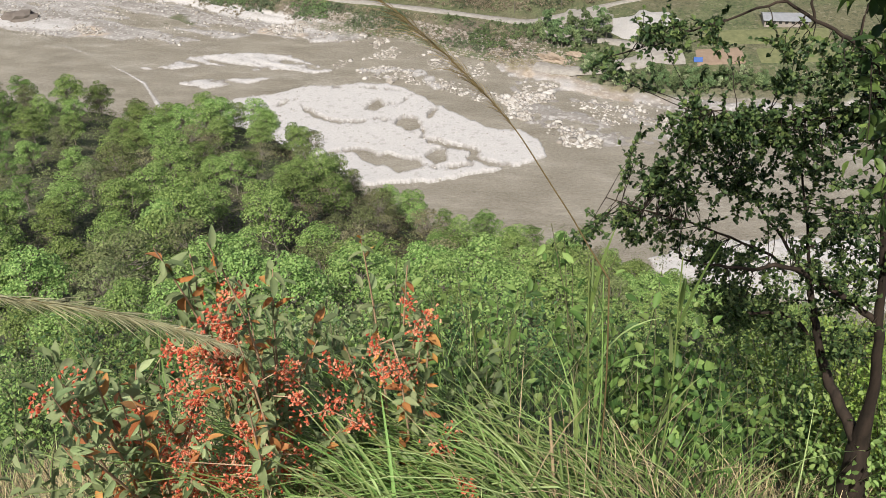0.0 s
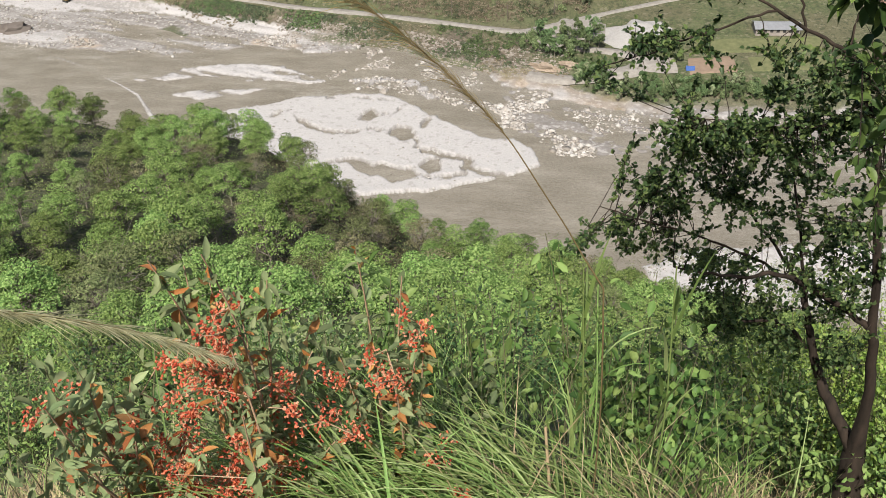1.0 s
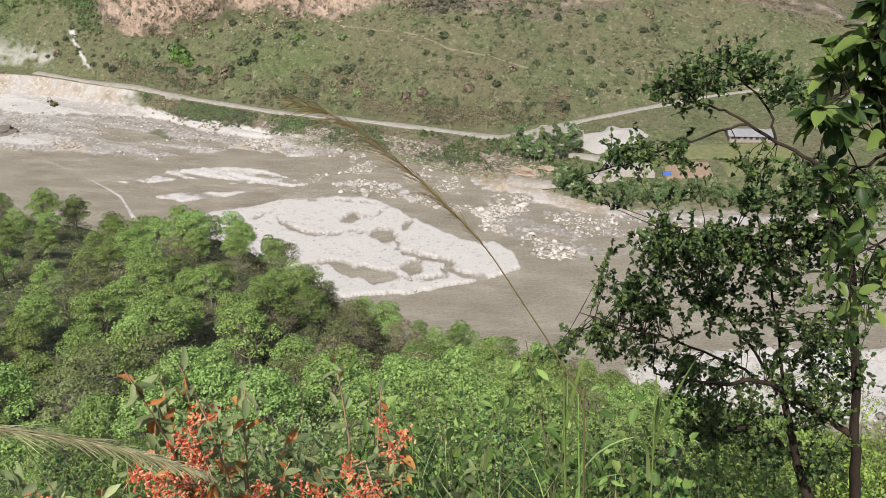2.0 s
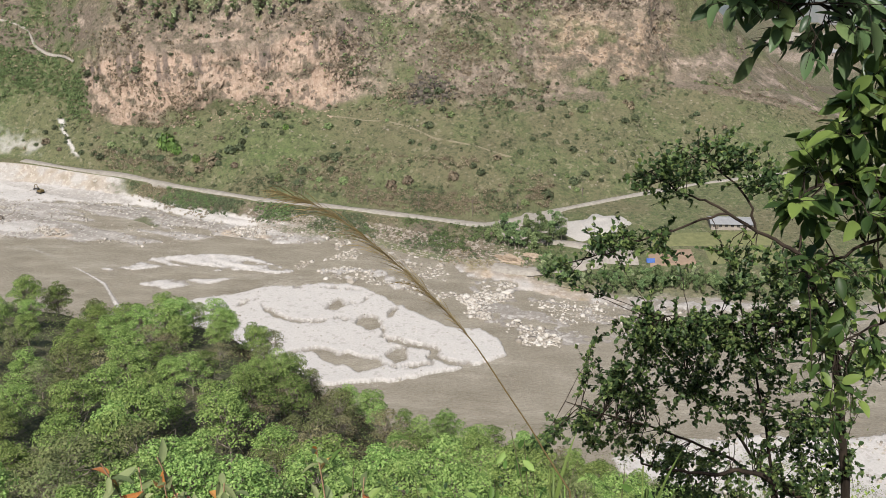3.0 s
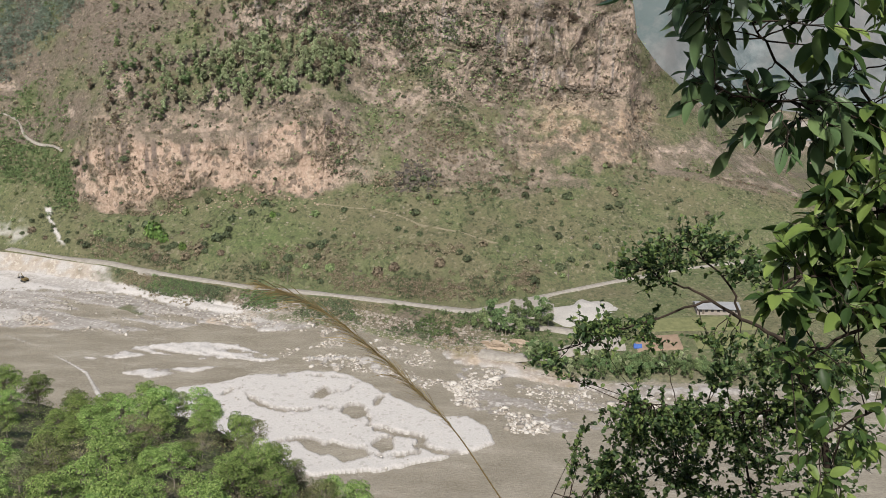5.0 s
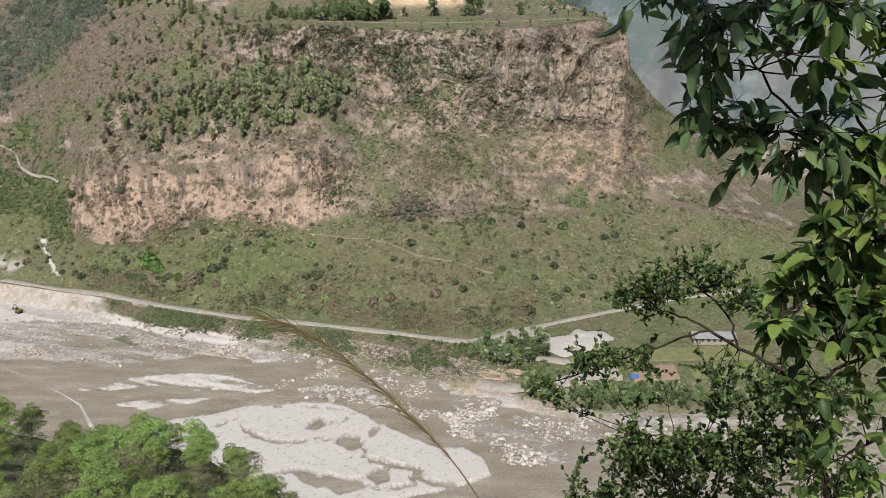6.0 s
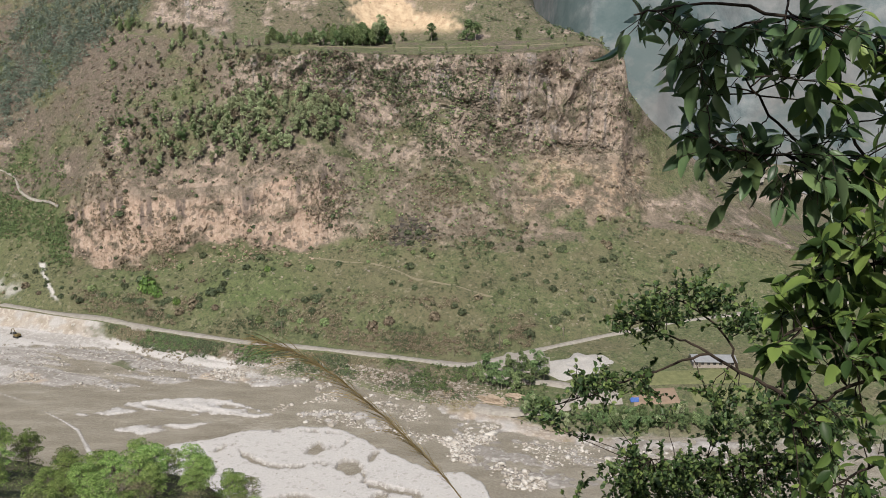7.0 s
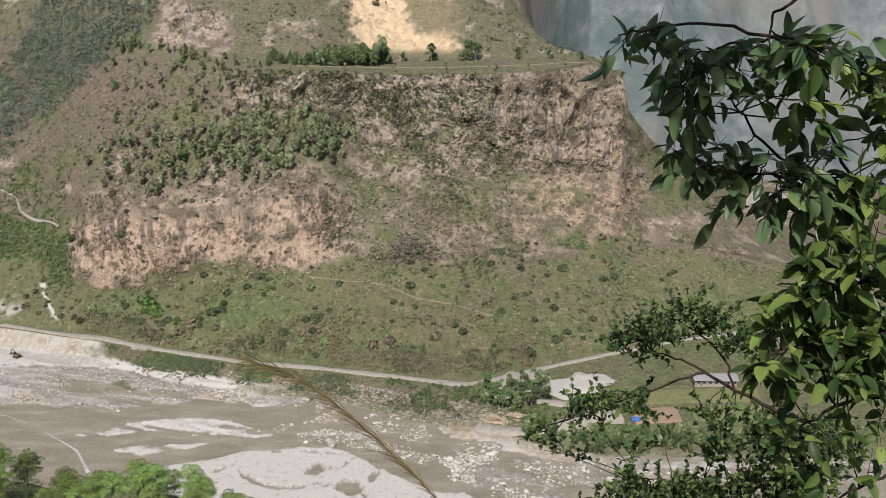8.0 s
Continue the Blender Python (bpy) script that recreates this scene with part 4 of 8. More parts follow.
def strip(name, line, width, lift, mat, label, kind="structure", category="road"):
    """A road laid on the land along (x, y) points, with a crowned top and sloping shoulders."""
    p = np.array(line, float)
    s = np.concatenate([[0], np.cumsum(np.hypot(*np.diff(p, axis=0).T))])
    n = max(int(s[-1] / 2.5), 4)
    q = np.linspace(0, s[-1], n)
    px, py = np.interp(q, s, p[:, 0]), np.interp(q, s, p[:, 1])
    ker = np.hanning(7)
    ker /= ker.sum()
    px, py = (np.convolve(np.pad(v, 3, mode="edge"), ker, "valid") for v in (px, py))
    tx, ty = np.gradient(px), np.gradient(py)
    ln = np.hypot(tx, ty)
    nx, ny = -ty / ln, tx / ln
    w = width * (1 + 0.32 * fbm(q * 0.08, q * 0, 0, 77, 4))
    zc = np.array([max(land_height(a, b), land_height(a + u * width * 0.4, b + v * width * 0.4), land_height(a - u * width * 0.4, b - v * width * 0.4)) for a, b, u, v in zip(px, py, nx, ny)])
    zc = np.convolve(np.pad(zc, 3, mode="edge"), ker, "valid")
    offs = [(-0.8, -0.9), (-0.5, lift), (0, lift + 0.08), (0.5, lift), (0.8, -0.9)]
    v = np.stack([np.stack([px + nx * w * o, py + ny * w * o, zc + h], -1) for o, h in offs], 1)
    i, j = np.meshgrid(np.arange(n - 1), np.arange(4), indexing="ij")
    f = np.stack([i * 5 + j, i * 5 + j + 1, (i + 1) * 5 + j + 1, (i + 1) * 5 + j], -1).reshape(-1, 4)
    return tagged(new(name, mesh_of(name, v.reshape(-1, 3), [f[:, ::-1]], mat)), label, category, kind=kind)


def polar(az, d):
    return d * math.sin(radians(az)), d * math.cos(radians(az))


strip("road", [polar(a, d + 0.8) for a, d, _ in ROAD[1:]], 3.6, 0.14, DUST, "pale unpaved valley road along the river bank")


# ---- woods on the near slope ----
def at(az, el, d):
    """A place d metres ahead of the viewpoint (level distance), by bearing and height angle."""
    x, y = polar(az, d)
    return np.array([x, y, 150.0 + d * math.tan(radians(el))])


def crown_cards(rng, lobes, per_lobe, size):
    pos, nor = [], []
    for c, r in lobes:
        n = max(int(per_lobe * (r[0] * r[2]) ** 0.8), 8)
        d = unit(rng.normal(size=(n, 3)))
        d[:, 2] = np.where(d[:, 2] < -0.35, -d[:, 2], d[:, 2])
        shell = rng.uniform(0.72, 1.06, (n, 1))
        pos.append(c + d * r * shell)
        nor.append(unit(d * 0.7 + np.array([0, 0, 0.65]) + rng.normal(size=(n, 3)) * 0.28))
    pos, nor = np.concatenate(pos), np.concatenate(nor)
    return pos, nor, size * rng.uniform(0.6, 1.35, len(pos))


def tree_meshes(seed, height, spread, leaf_size, per_lobe, mat, lobes_n=14, open_crown=0.0):
    """A broadleaf tree: tapered trunk with limbs, and a crown of leaf clumps in uneven lobes."""
    rng = np.random.default_rng(seed)
    n = 7
    lean = rng.normal(size=2) * 0.05 * height
    tz = np.linspace(-0.06, 0.72, n) * height
    trunk = np.stack([lean[0] * (tz / height) ** 2 + rng.normal(size=n) * 0.03, lean[1] * (tz / height) ** 2 + rng.normal(size=n) * 0.03, tz], -1)
    paths = [(trunk, np.linspace(0.022, 0.008, n) * height)]
    lobes = []
    for k in range(lobes_n):
        f = (k + 0.5) / lobes_n
        ang = k * 2.4 + rng.uniform(-0.4, 0.4)
        hz = height * (0.36 + 0.58 * f + rng.uniform(-0.05, 0.05))
        rad = spread * math.sin(math.pi * (0.22 + 0.70 * f)) * rng.uniform(0.45, 0.85)
        c = np.array([lean[0] + math.cos(ang) * rad, lean[1] + math.sin(ang) * rad, hz])
        r = spread * rng.uniform(0.26, 0.44) * np.array([1.0, 1.0, rng.uniform(0.36, 0.6)])
        lobes.append((c, r))
        start = trunk[min(2 + k % 4, n - 1)]
        mid = (start + c) / 2 + rng.normal(size=3) * 0.12 * spread - np.array([0, 0, 0.05 * height])
        paths.append((np.array([start, mid, c]), np.array([0.010, 0.006, 0.002]) * height))
        for _ in range(3):
            e = c + rng.normal(size=3) * r * 0.8
            paths.append((np.array([mid, (mid + e) / 2 + rng.normal(size=3) * 0.1, e]), np.array([0.005, 0.003, 0.001]) * height))
    pos, nor, size = crown_cards(rng, lobes, per_lobe, leaf_size)
    if open_crown:
        keep = rng.random(len(pos)) > open_crown
        pos, nor, size = pos[keep], nor[keep], size[keep]
    return tube_mesh("trunk", paths, TRUNK, 5), card_mesh("crown", pos, nor, size, mat, rng, 0.7)


WOODS = {
    "bright": [tree_meshes(s, 8.5, 3.9, 0.29, 210, LEAF_BRIGHT, n) for s, n in ((1, 18), (2, 22), (3, 16))],
    "deep": [tree_meshes(s, 9.0, 3.5, 0.28, 200, LEAF_DEEP, n) for s, n in ((4, 18), (5, 22), (6, 15))],
    "olive": [tree_meshes(s, 8.2, 3.4, 0.27, 170, LEAF_OLIVE, n, 0.2) for s, n in ((13, 18), (14, 20))],
    "dry": [tree_meshes(s, 7.5, 3.2, 0.28, 130, LEAF_DRY, 15, 0.4) for s in (7, 8)],
    "close": [tree_meshes(s, 5.0, 2.6, 0.15, 760, LEAF_BRIGHT, 15) for s in (9, 10)],
    "close_deep": [tree_meshes(s, 5.0, 2.5, 0.15, 700, LEAF_DEEP, 15) for s in (11, 12)],
}
LABELS = {"bright": "bright green broadleaf tree with a rounded crown on the wooded slope", "deep": "dark green broadleaf tree among the woods above the river",
          "olive": "olive green tree with a thin uneven crown on the slope", "dry": "brownish half-bare tree with thin dry foliage on the slope", "close": "fresh green leafy young tree just below the viewpoint", "close_deep": "dark green leafy young tree just below the viewpoint"}
# how high the tree tops reach, as a bearing and a height angle
SKYLINE = np.array([(-46, -21.0), (-31, -21.9), (-27.8, -22.4), (-23, -24.6), (-17, -24.5), (-14, -26.0), (-11.4, -28.2), (-8.5, -30.6), (-5.8, -32.4), (3, -34.0), (10, -35.6), (20, -36.6), (40, -36.6)])
FIRST = {}


def place_tree(kind, i, x, y, z, turn, size):
    key = (kind, i)
    if key not in FIRST:
        t = thing("young_tree" if kind.startswith("close") else "broadleaf_tree", x, y, z, LABELS[kind], "tree", "trees on the near slope", turn, size)
        child("trunk", WOODS[kind][i][0], t)
        child("crown", WOODS[kind][i][1], t)
        FIRST[key] = t
        return
    c = copy_thing(FIRST[key], pose(x, y, z, 0, 0, turn))
    c.scale = (size, size, size)


def build_woods(seed, low, high, cap, gap_of, kind_of):
    rng = np.random.default_rng(seed)
    placed = []
    for a, d in zip(rng.uniform(-47, 40, 9000), np.sqrt(rng.uniform(low**2, high**2, 9000))):
        ridge = np.interp(a, [r[0] for r in NEAR_RIDGE], [r[1] for r in NEAR_RIDGE])
        if d > ridge + 12 or len(placed) >= cap:
            continue
        x, y = polar(a, d)
        gap = gap_of(d)
        if any((x - u) ** 2 + (y - v) ** 2 < gap * gap for u, v in placed):
            continue
        z = land_height(x, y)
        top = np.interp(d, [9, 20, 36, 60, 95, 150, 200], [-46, -42, -38, -33.5, -29.5, -26, -20]) - np.interp(a, [-20, 0, 20], [0, 3, 4])
        limit = 150 + d * math.tan(radians(min(np.interp(a, SKYLINE[:, 0], SKYLINE[:, 1]), top)))
        kind = kind_of(rng, a, d, float(fbm(np.array(x * 0.02), np.array(y * 0.02), 0, 61, 3)))
        tall = {"bright": 9.2, "deep": 9.6, "dry": 7.5, "olive": 8.8, "close": 5.4, "close_deep": 5.4}[kind]
        size = min(rng.uniform(0.7, 1.2), (limit - z) / tall * rng.uniform(0.8, 1.0))
        if size < 0.3:
            continue
        placed.append((x, y))
        place_tree(kind, int(rng.integers(len(WOODS[kind]))), x, y, z, rng.uniform(0, 360), size)


def far_kind(rng, a, d, tone):
    """Brown, half-bare stands among the green, thicker towards the ridge."""
    brown = math.exp(-(((a + 9.0) / 6.5) ** 2)) * smooth(65, 110, d) + 0.75 * math.exp(-(((a + 20) / 4.5) ** 2)) * smooth(95, 130, d) * (1 - smooth(165, 185, d)) + 0.05
    if rng.random() < brown * 0.62:
        return "dry" if rng.random() < 0.62 else "olive"
    if rng.random() < 0.16:
        return "olive"
    return "bright" if tone + 0.65 - 0.0035 * d > rng.uniform(-0.4, 0.4) else "deep"


build_woods(21, 36, 228, 299, lambda d: 5.2 if d < 70 else (6.0 if d < 140 else 6.8), far_kind)
build_woods(22, 10, 36, 120, lambda d: 3.1, lambda rng, a, d, tone: "close" if rng.random() < 0.6 else "close_deep")


def undergrowth(name, seed, count, az, dist, height, leaf, mat, label):
    """Low thicket over the slope as one mass of leaf clumps."""
    rng = np.random.default_rng(seed)
    a = rng.uniform(*az, count)
    d = np.sqrt(rng.uniform(dist[0] ** 2, dist[1] ** 2, count))
    pos, nor, size = [], [], []
    for aa, dd in zip(a, d):
        x, y = polar(aa, dd)
        z = land_height(x, y)
        k = 26
        r = rng.uniform(0.6, 1.3) * height
        v = unit(rng.normal(size=(k, 3)))
        v[:, 2] = np.abs(v[:, 2])
        pos.append(np.array([x, y, z]) + v * np.array([r, r, r * 0.8]))
        nor.append(unit(v + rng.normal(size=(k, 3)) * 0.5 + np.array([0, 0, 0.4])))
        size.append(leaf * rng.uniform(0.6, 1.4, k))
    me = card_mesh(name, np.concatenate(pos), np.concatenate(nor), np.concatenate(size), mat, rng)
    tagged(new(name, me), label, "undergrowth", kind="stuff")


undergrowth("undergrowth", 31, 3400, (-46, 38), (34, 222), 2.3, 0.36, LEAF_OLIVE, "olive green undergrowth between the trees")
undergrowth("green_undergrowth", 35, 1500, (-46, 38), (34, 222), 2.6, 0.36, LEAF_BRIGHT, "fresh green undergrowth between the trees")
undergrowth("dry_undergrowth", 32, 800, (-16, -2), (80, 195), 1.6, 0.45, LEAF_DRY, "brown dry scrub between the trees")
# low thickets coloured dark, in place of shade in the gaps
undergrowth("thicket", 33, 520, (-46, 40), (9, 40), 0.7, 0.14, LEAF_SHADE_TONE, "green thicket below the viewpoint, shade put into its leaf colour")
undergrowth("dark_thicket", 34, 520, (-30, 40), (9, 40), 0.7, 0.14, LEAF_DEEP, "dark green thicket below the viewpoint")


# ---- foreground: the small-leaved tree, the overhanging bough, shrubs and grasses ----
# places are (bearing, height angle, level distance) from the viewpoint; tufts add a spread in both angles and a count
TREE_TRUNK = [(30.4, -47.4, 5.25), (30.0, -46.1, 5.27), (29.8, -44.8, 5.28), (29.4, -43.1, 5.3)]
TREE_STEMS = [[(29.4, -43.1, 5.3), (27.6, -41.6, 5.36), (25.7, -40.1, 5.42), (24.4, -38.2, 5.48), (23.6, -36.5, 5.54), (22.7, -34.9, 5.6)], [(29.4, -43.1, 5.3), (29.2, -40.9, 5.25), (28.7, -38.7, 5.2), (27.9, -36.4, 5.15), (27.3, -34.1, 5.1), (25.1, -26.9, 5.1), (24.0, -24.5, 5.07), (22.8, -22.8, 5.03), (21.9, -21.5, 5.0)], [(27.9, -36.4, 5.15), (25.6, -35.5, 5.11), (23.1, -34.9, 5.07), (20.9, -34.5, 5.03), (18.9, -35.1, 4.98), (16.6, -35.4, 4.94), (13.7, -35.3, 4.9)]]
TREE_LOW_LIMBS = [[(24.1, -38.3, 5.5), (22.3, -37.3, 5.38), (20.8, -37.4, 5.25), (18.5, -38.0, 5.12), (16.6, -38.8, 5.0)], [(22.7, -34.9, 5.6), (20.3, -33.0, 5.6), (17.9, -31.0, 5.6), (16.0, -29.6, 5.6)], [(23.6, -36.5, 5.55), (21.7, -32.0, 5.63), (20.7, -29.2, 5.72), (19.3, -26.4, 5.8)], [(22.7, -34.9, 5.6), (19.0, -33.9, 5.5), (14.9, -33.2, 5.4), (10.4, -32.7, 5.3), (7.9, -32.2, 5.2)]]
TREE_HIGH_LIMBS = [[(21.9, -21.5, 5.0), (19.9, -20.8, 4.98), (17.4, -19.7, 4.96), (15.9, -19.1, 4.94), (14.1, -18.7, 4.92), (12.3, -17.6, 4.9)], [(17.4, -19.7, 4.95), (15.3, -20.5, 4.89), (12.9, -21.6, 4.83), (10.4, -22.6, 4.76), (8.6, -23.2, 4.7)], [(21.9, -21.5, 5.0), (21.9, -19.6, 5.07), (21.9, -18.3, 5.13), (21.1, -16.7, 5.2)], [(19.2, -20.6, 4.98), (18.6, -18.8, 5.01), (17.1, -17.4, 5.04), (15.0, -16.6, 5.07), (13.9, -16.0, 5.1)], [(24.0, -24.5, 5.1), (22.1, -25.5, 5.07), (19.4, -26.2, 5.05), (15.8, -26.3, 5.03), (12.5, -26.4, 5.0)]]
TREE_LIMBS = TREE_STEMS + TREE_LOW_LIMBS + TREE_HIGH_LIMBS
TREE_TUFTS_MID = [(17.6, -30.0, 5.4, 6.0, 3.4, 85), (12.3, -30.1, 5.4, 3.6, 2.8, 50), (23.8, -32.3, 5.4, 3.2, 3.2, 34), (10.1, -33.8, 5.4, 3.0, 1.9, 28), (15.7, -35.0, 5.4, 5.3, 1.6, 30), (19.8, -38.2, 5.3, 3.9, 1.4, 20), (22.7, -26.2, 5.4, 2.8, 3.5, 30), (15.9, -27.1, 5.4, 4.6, 1.6, 24), (6.1, -35.2, 5.4, 1.6, 1.2, 7)]
TREE_TUFTS_EDGE = [(17.2, -36.2, 5.2, 2.4, 1.3, 11), (20.1, -36.6, 5.3, 2.4, 1.5, 13), (22.8, -35.0, 5.3, 2.4, 1.5, 11), (25.7, -35.4, 5.3, 2.2, 1.6, 12), (22.6, -38.2, 5.2, 2.2, 1.3, 10), (25.9, -38.2, 5.1, 2.0, 1.5, 11), (26.6, -32.8, 5.3, 2.2, 1.8, 10), (21.6, -28.6, 5.1, 2.0, 2.0, 6), (23.6, -25.6, 5.1, 2.0, 2.0, 6), (25.4, -23.3, 5.1, 1.8, 2.0, 8), (25.0, -30.3, 5.2, 2.0, 2.0, 8), (27.0, -27.3, 5.2, 1.6, 2.2, 8), (20.6, -25.2, 5.1, 2.0, 1.6, 4), (18.0, -38.0, 5.1, 2.0, 1.0, 8)]
TREE_TUFTS_UP = [(13.3, -17.9, 5.0, 3.2, 1.6, 22), (16.4, -16.4, 5.0, 2.8, 1.4, 20), (10.4, -21.9, 5.0, 2.8, 1.0, 16), (13.3, -21.9, 5.0, 1.8, 1.2, 8), (19.2, -17.6, 5.0, 2.1, 1.6, 12), (20.5, -23.4, 5.0, 3.9, 1.8, 26), (17.7, -27.1, 5.0, 4.6, 2.1, 34), (12.6, -27.7, 5.0, 2.8, 2.1, 20), (23.5, -23.0, 5.0, 3.2, 2.5, 26), (6.4, -24.7, 5.0, 1.6, 0.7, 6)]
BOUGHS_UPPER = [[(28.6, -3.2, 2.3), (26.3, -1.8, 2.24), (23.2, 0.4, 2.18), (20.2, 1.3, 2.12), (18.1, 0.8, 2.06), (15.6, 0.2, 2.0)], [(28.1, -8.8, 2.3), (25.7, -7.7, 2.25), (23.3, -6.6, 2.2), (21.1, -5.7, 2.15), (19.4, -3.8, 2.1), (18.3, -2.2, 2.05)], [(23.3, -6.6, 2.15), (20.8, -6.7, 2.08), (18.6, -6.6, 2.02), (16.6, -5.7, 1.95)], [(28.5, -11.6, 2.2), (26.5, -12.4, 2.13), (23.9, -13.5, 2.07), (22.1, -13.8, 2.0)], [(29.3, -14.3, 2.1), (26.6, -15.9, 2.05), (24.2, -16.2, 2.0), (21.8, -17.2, 1.95)]]
BOUGHS_LOWER = [[(29.8, -18.0, 2.1), (27.0, -19.1, 2.07), (24.6, -20.4, 2.03), (22.9, -22.3, 2.0)], [(29.8, -22.3, 2.2), (27.5, -24.0, 2.15), (25.2, -25.7, 2.1)], [(25.7, -7.7, 2.25), (23.6, -4.0, 2.27), (23.1, -1.8, 2.28), (23.8, -0.3, 2.3)], [(20.2, 1.3, 2.05), (16.4, 2.3, 2.02), (13.3, 1.7, 1.98), (11.7, 1.4, 1.95)], [(22.1, 3.4, 2.2), (20.1, 2.5, 2.12), (20.2, 1.3, 2.05)]]
BOUGHS = BOUGHS_UPPER + BOUGHS_LOWER
BOUGH_TUFTS = [(12.3, 0.9, 2.05, 1.8, 0.7, 3), (15.0, 0.1, 2.05, 2.1, 1.2, 6), (15.7, -1.9, 2.05, 2.1, 1.4, 5), (17.6, -1.2, 2.05, 2.5, 1.4, 7), (19.1, -0.3, 2.05, 2.5, 1.4, 6), (15.4, -3.5, 2.05, 1.2, 0.7, 2), (16.3, -5.5, 2.05, 1.8, 1.4, 5), (18.0, -6.8, 2.05, 2.5, 1.6, 8), (19.5, -5.6, 2.05, 1.8, 1.4, 4), (18.2, -9.6, 2.05, 1.1, 0.5, 2), (21.1, -9.3, 2.05, 1.8, 1.4, 5), (23.5, -8.8, 2.05, 2.5, 1.8, 7), (24.7, -6.2, 2.05, 1.8, 2.1, 5), (22.6, 0.6, 2.1, 1.6, 1.0, 4), (25.0, -0.4, 2.1, 1.6, 1.4, 4)]
BOUGH_TUFTS_SIDE = [(24.5, -10.5, 2.05, 2.2, 2.0, 7), (26.5, -9.0, 2.05, 2.0, 2.5, 8), (27.5, -5.0, 2.1, 2.0, 3.0, 6), (26.5, -1.0, 2.1, 2.0, 2.0, 5), (24.3, -2.4, 2.05, 1.5, 1.8, 3), (22.5, -1.5, 2.05, 1.8, 1.8, 2), (20.4, -1.8, 2.05, 2.1, 1.4, 2), (23.7, -14.5, 2.05, 2.2, 1.6, 7), (26.0, -14.0, 2.05, 2.2, 2.2, 9), (21.8, -15.6, 2.05, 1.6, 1.3, 4), (24.4, -16.8, 2.05, 2.0, 1.5, 7), (21.6, -18.0, 2.05, 1.4, 1.2, 4), (26.4, -17.4, 2.1, 2.0, 1.6, 7), (25.2, -12.0, 2.05, 2.0, 1.5, 5)]
BOUGH_TUFTS_FOOT = [(28.2, -17.0, 2.1, 2.0, 2.5, 8), (25.0, -18.5, 2.05, 2.5, 2.0, 7), (27.2, -22.0, 2.1, 2.2, 2.2, 7), (23.2, -21.5, 2.05, 1.8, 1.6, 4), (28.7, -12.0, 2.1, 2.0, 2.5, 8), (25.2, -24.5, 2.05, 1.8, 1.6, 5), (27.4, -26.0, 2.1, 1.6, 1.8, 5), (24.0, -27.5, 2.05, 1.6, 1.4, 4), (26.2, -29.8, 2.05, 1.8, 1.4, 5)]
# the crown goes on overhead, unseen, added to keep the sun off the boughs
SHADE_BOUGHS = [[(24, 22, 1.9), (12, 30, 1.7), (-2, 36, 1.5)], [(30, 26, 2.0), (26, 34, 1.7), (14, 42, 1.35)], [(36, 22, 2.2), (40, 32, 1.8), (34, 42, 1.5)]]
SHADE_CROWN = [(22, 24, 1.8, 9, 6, 11), (12, 33, 1.4, 10, 6, 10), (28, 35, 1.4, 10, 6, 11), (18, 44, 1.05, 14, 7, 10), (36, 32, 1.6, 8, 8, 12), (26, 52, 0.85, 16, 6, 6), (4, 42, 1.2, 8, 6, 6)]
PLUME = [(8.8, -37.2, 2.6), (6.9, -35.2, 2.57), (5.6, -33.6, 2.54), (3.9, -31.7, 2.51), (1.4, -28.6, 2.48), (-0.5, -26.7, 2.45), (-2.6, -24.8, 2.42), (-4.9, -22.8, 2.39), (-7.8, -20.5, 2.36), (-10.0, -19.3, 2.33), (-11.8, -18.7, 2.3)]
PLUME2 = [(-40.4, -32.0, 1.95), (-37.5, -33.2, 1.97), (-35.7, -34.0, 1.99), (-31.8, -35.6, 2.03), (-28.0, -37.2, 2.07), (-24.7, -38.8, 2.11), (-21.2, -40.5, 2.15)]
SHRUB_TIPS = [(-25.3, -33.6, 2.6), (-23.5, -36.1, 2.7), (-21.2, -38.4, 2.5), (-31.7, -39.4, 2.5), (-34.9, -40.2, 2.4), (-19.6, -37.4, 2.8), (-6.9, -36.8, 2.9), (-6.3, -39.3, 2.8), (-8.5, -41.3, 2.7), (-29.6, -41.7, 2.5), (-27.4, -44.3, 2.5), (-18.8, -43.8, 2.6), (-14.5, -40.9, 2.9), (-12.0, -42.5, 2.9), (-5.5, -47.6, 2.7), (-13.5, -46.5, 2.6), (-35.4, -43.1, 2.7), (-18.1, -40.4, 2.7), (-21.4, -35.7, 2.9), (-28.5, -39.9, 2.7), (-0.3, -49.7, 2.6)]
FLOWERS = [(-21.5, -38.9), (-21.5, -43.0), (-27.9, -45.5), (-25.1, -47.2), (-21.2, -45.5), (-17.7, -47.4), (-25.3, -42.7), (-7.9, -42.7), (-6.8, -40.3), (-4.0, -47.3), (-1.4, -50.9), (-34.5, -40.8), (-12.9, -42.4), (-9.8, -42.3), (-18.5, -42.1), (-24.9, -40.7), (-26.4, -48.2), (-11.6, -46.7), (-18.1, -44.6), (-21.5, -41.3), (-29.9, -44.7), (-26.1, -44.6), (-21.8, -40.2), (-8.7, -43.2), (-15.2, -45.0), (-26.9, -46.8), (-22.5, -46.6), (-23.6, -48.6), (-20.6, -48.9), (-27.6, -47.4)]
LEAF_SMALL = leaf_material("small_dark_leaf", (0.030, 0.064, 0.025), (0.070, 0.130, 0.046), (0.175, 0.255, 0.082), 0.40, 0.38)
LEAF_BIG = leaf_material("large_leaf", (0.034, 0.064, 0.034), (0.064, 0.108, 0.050), (0.145, 0.205, 0.080), 0.33, 0.40)
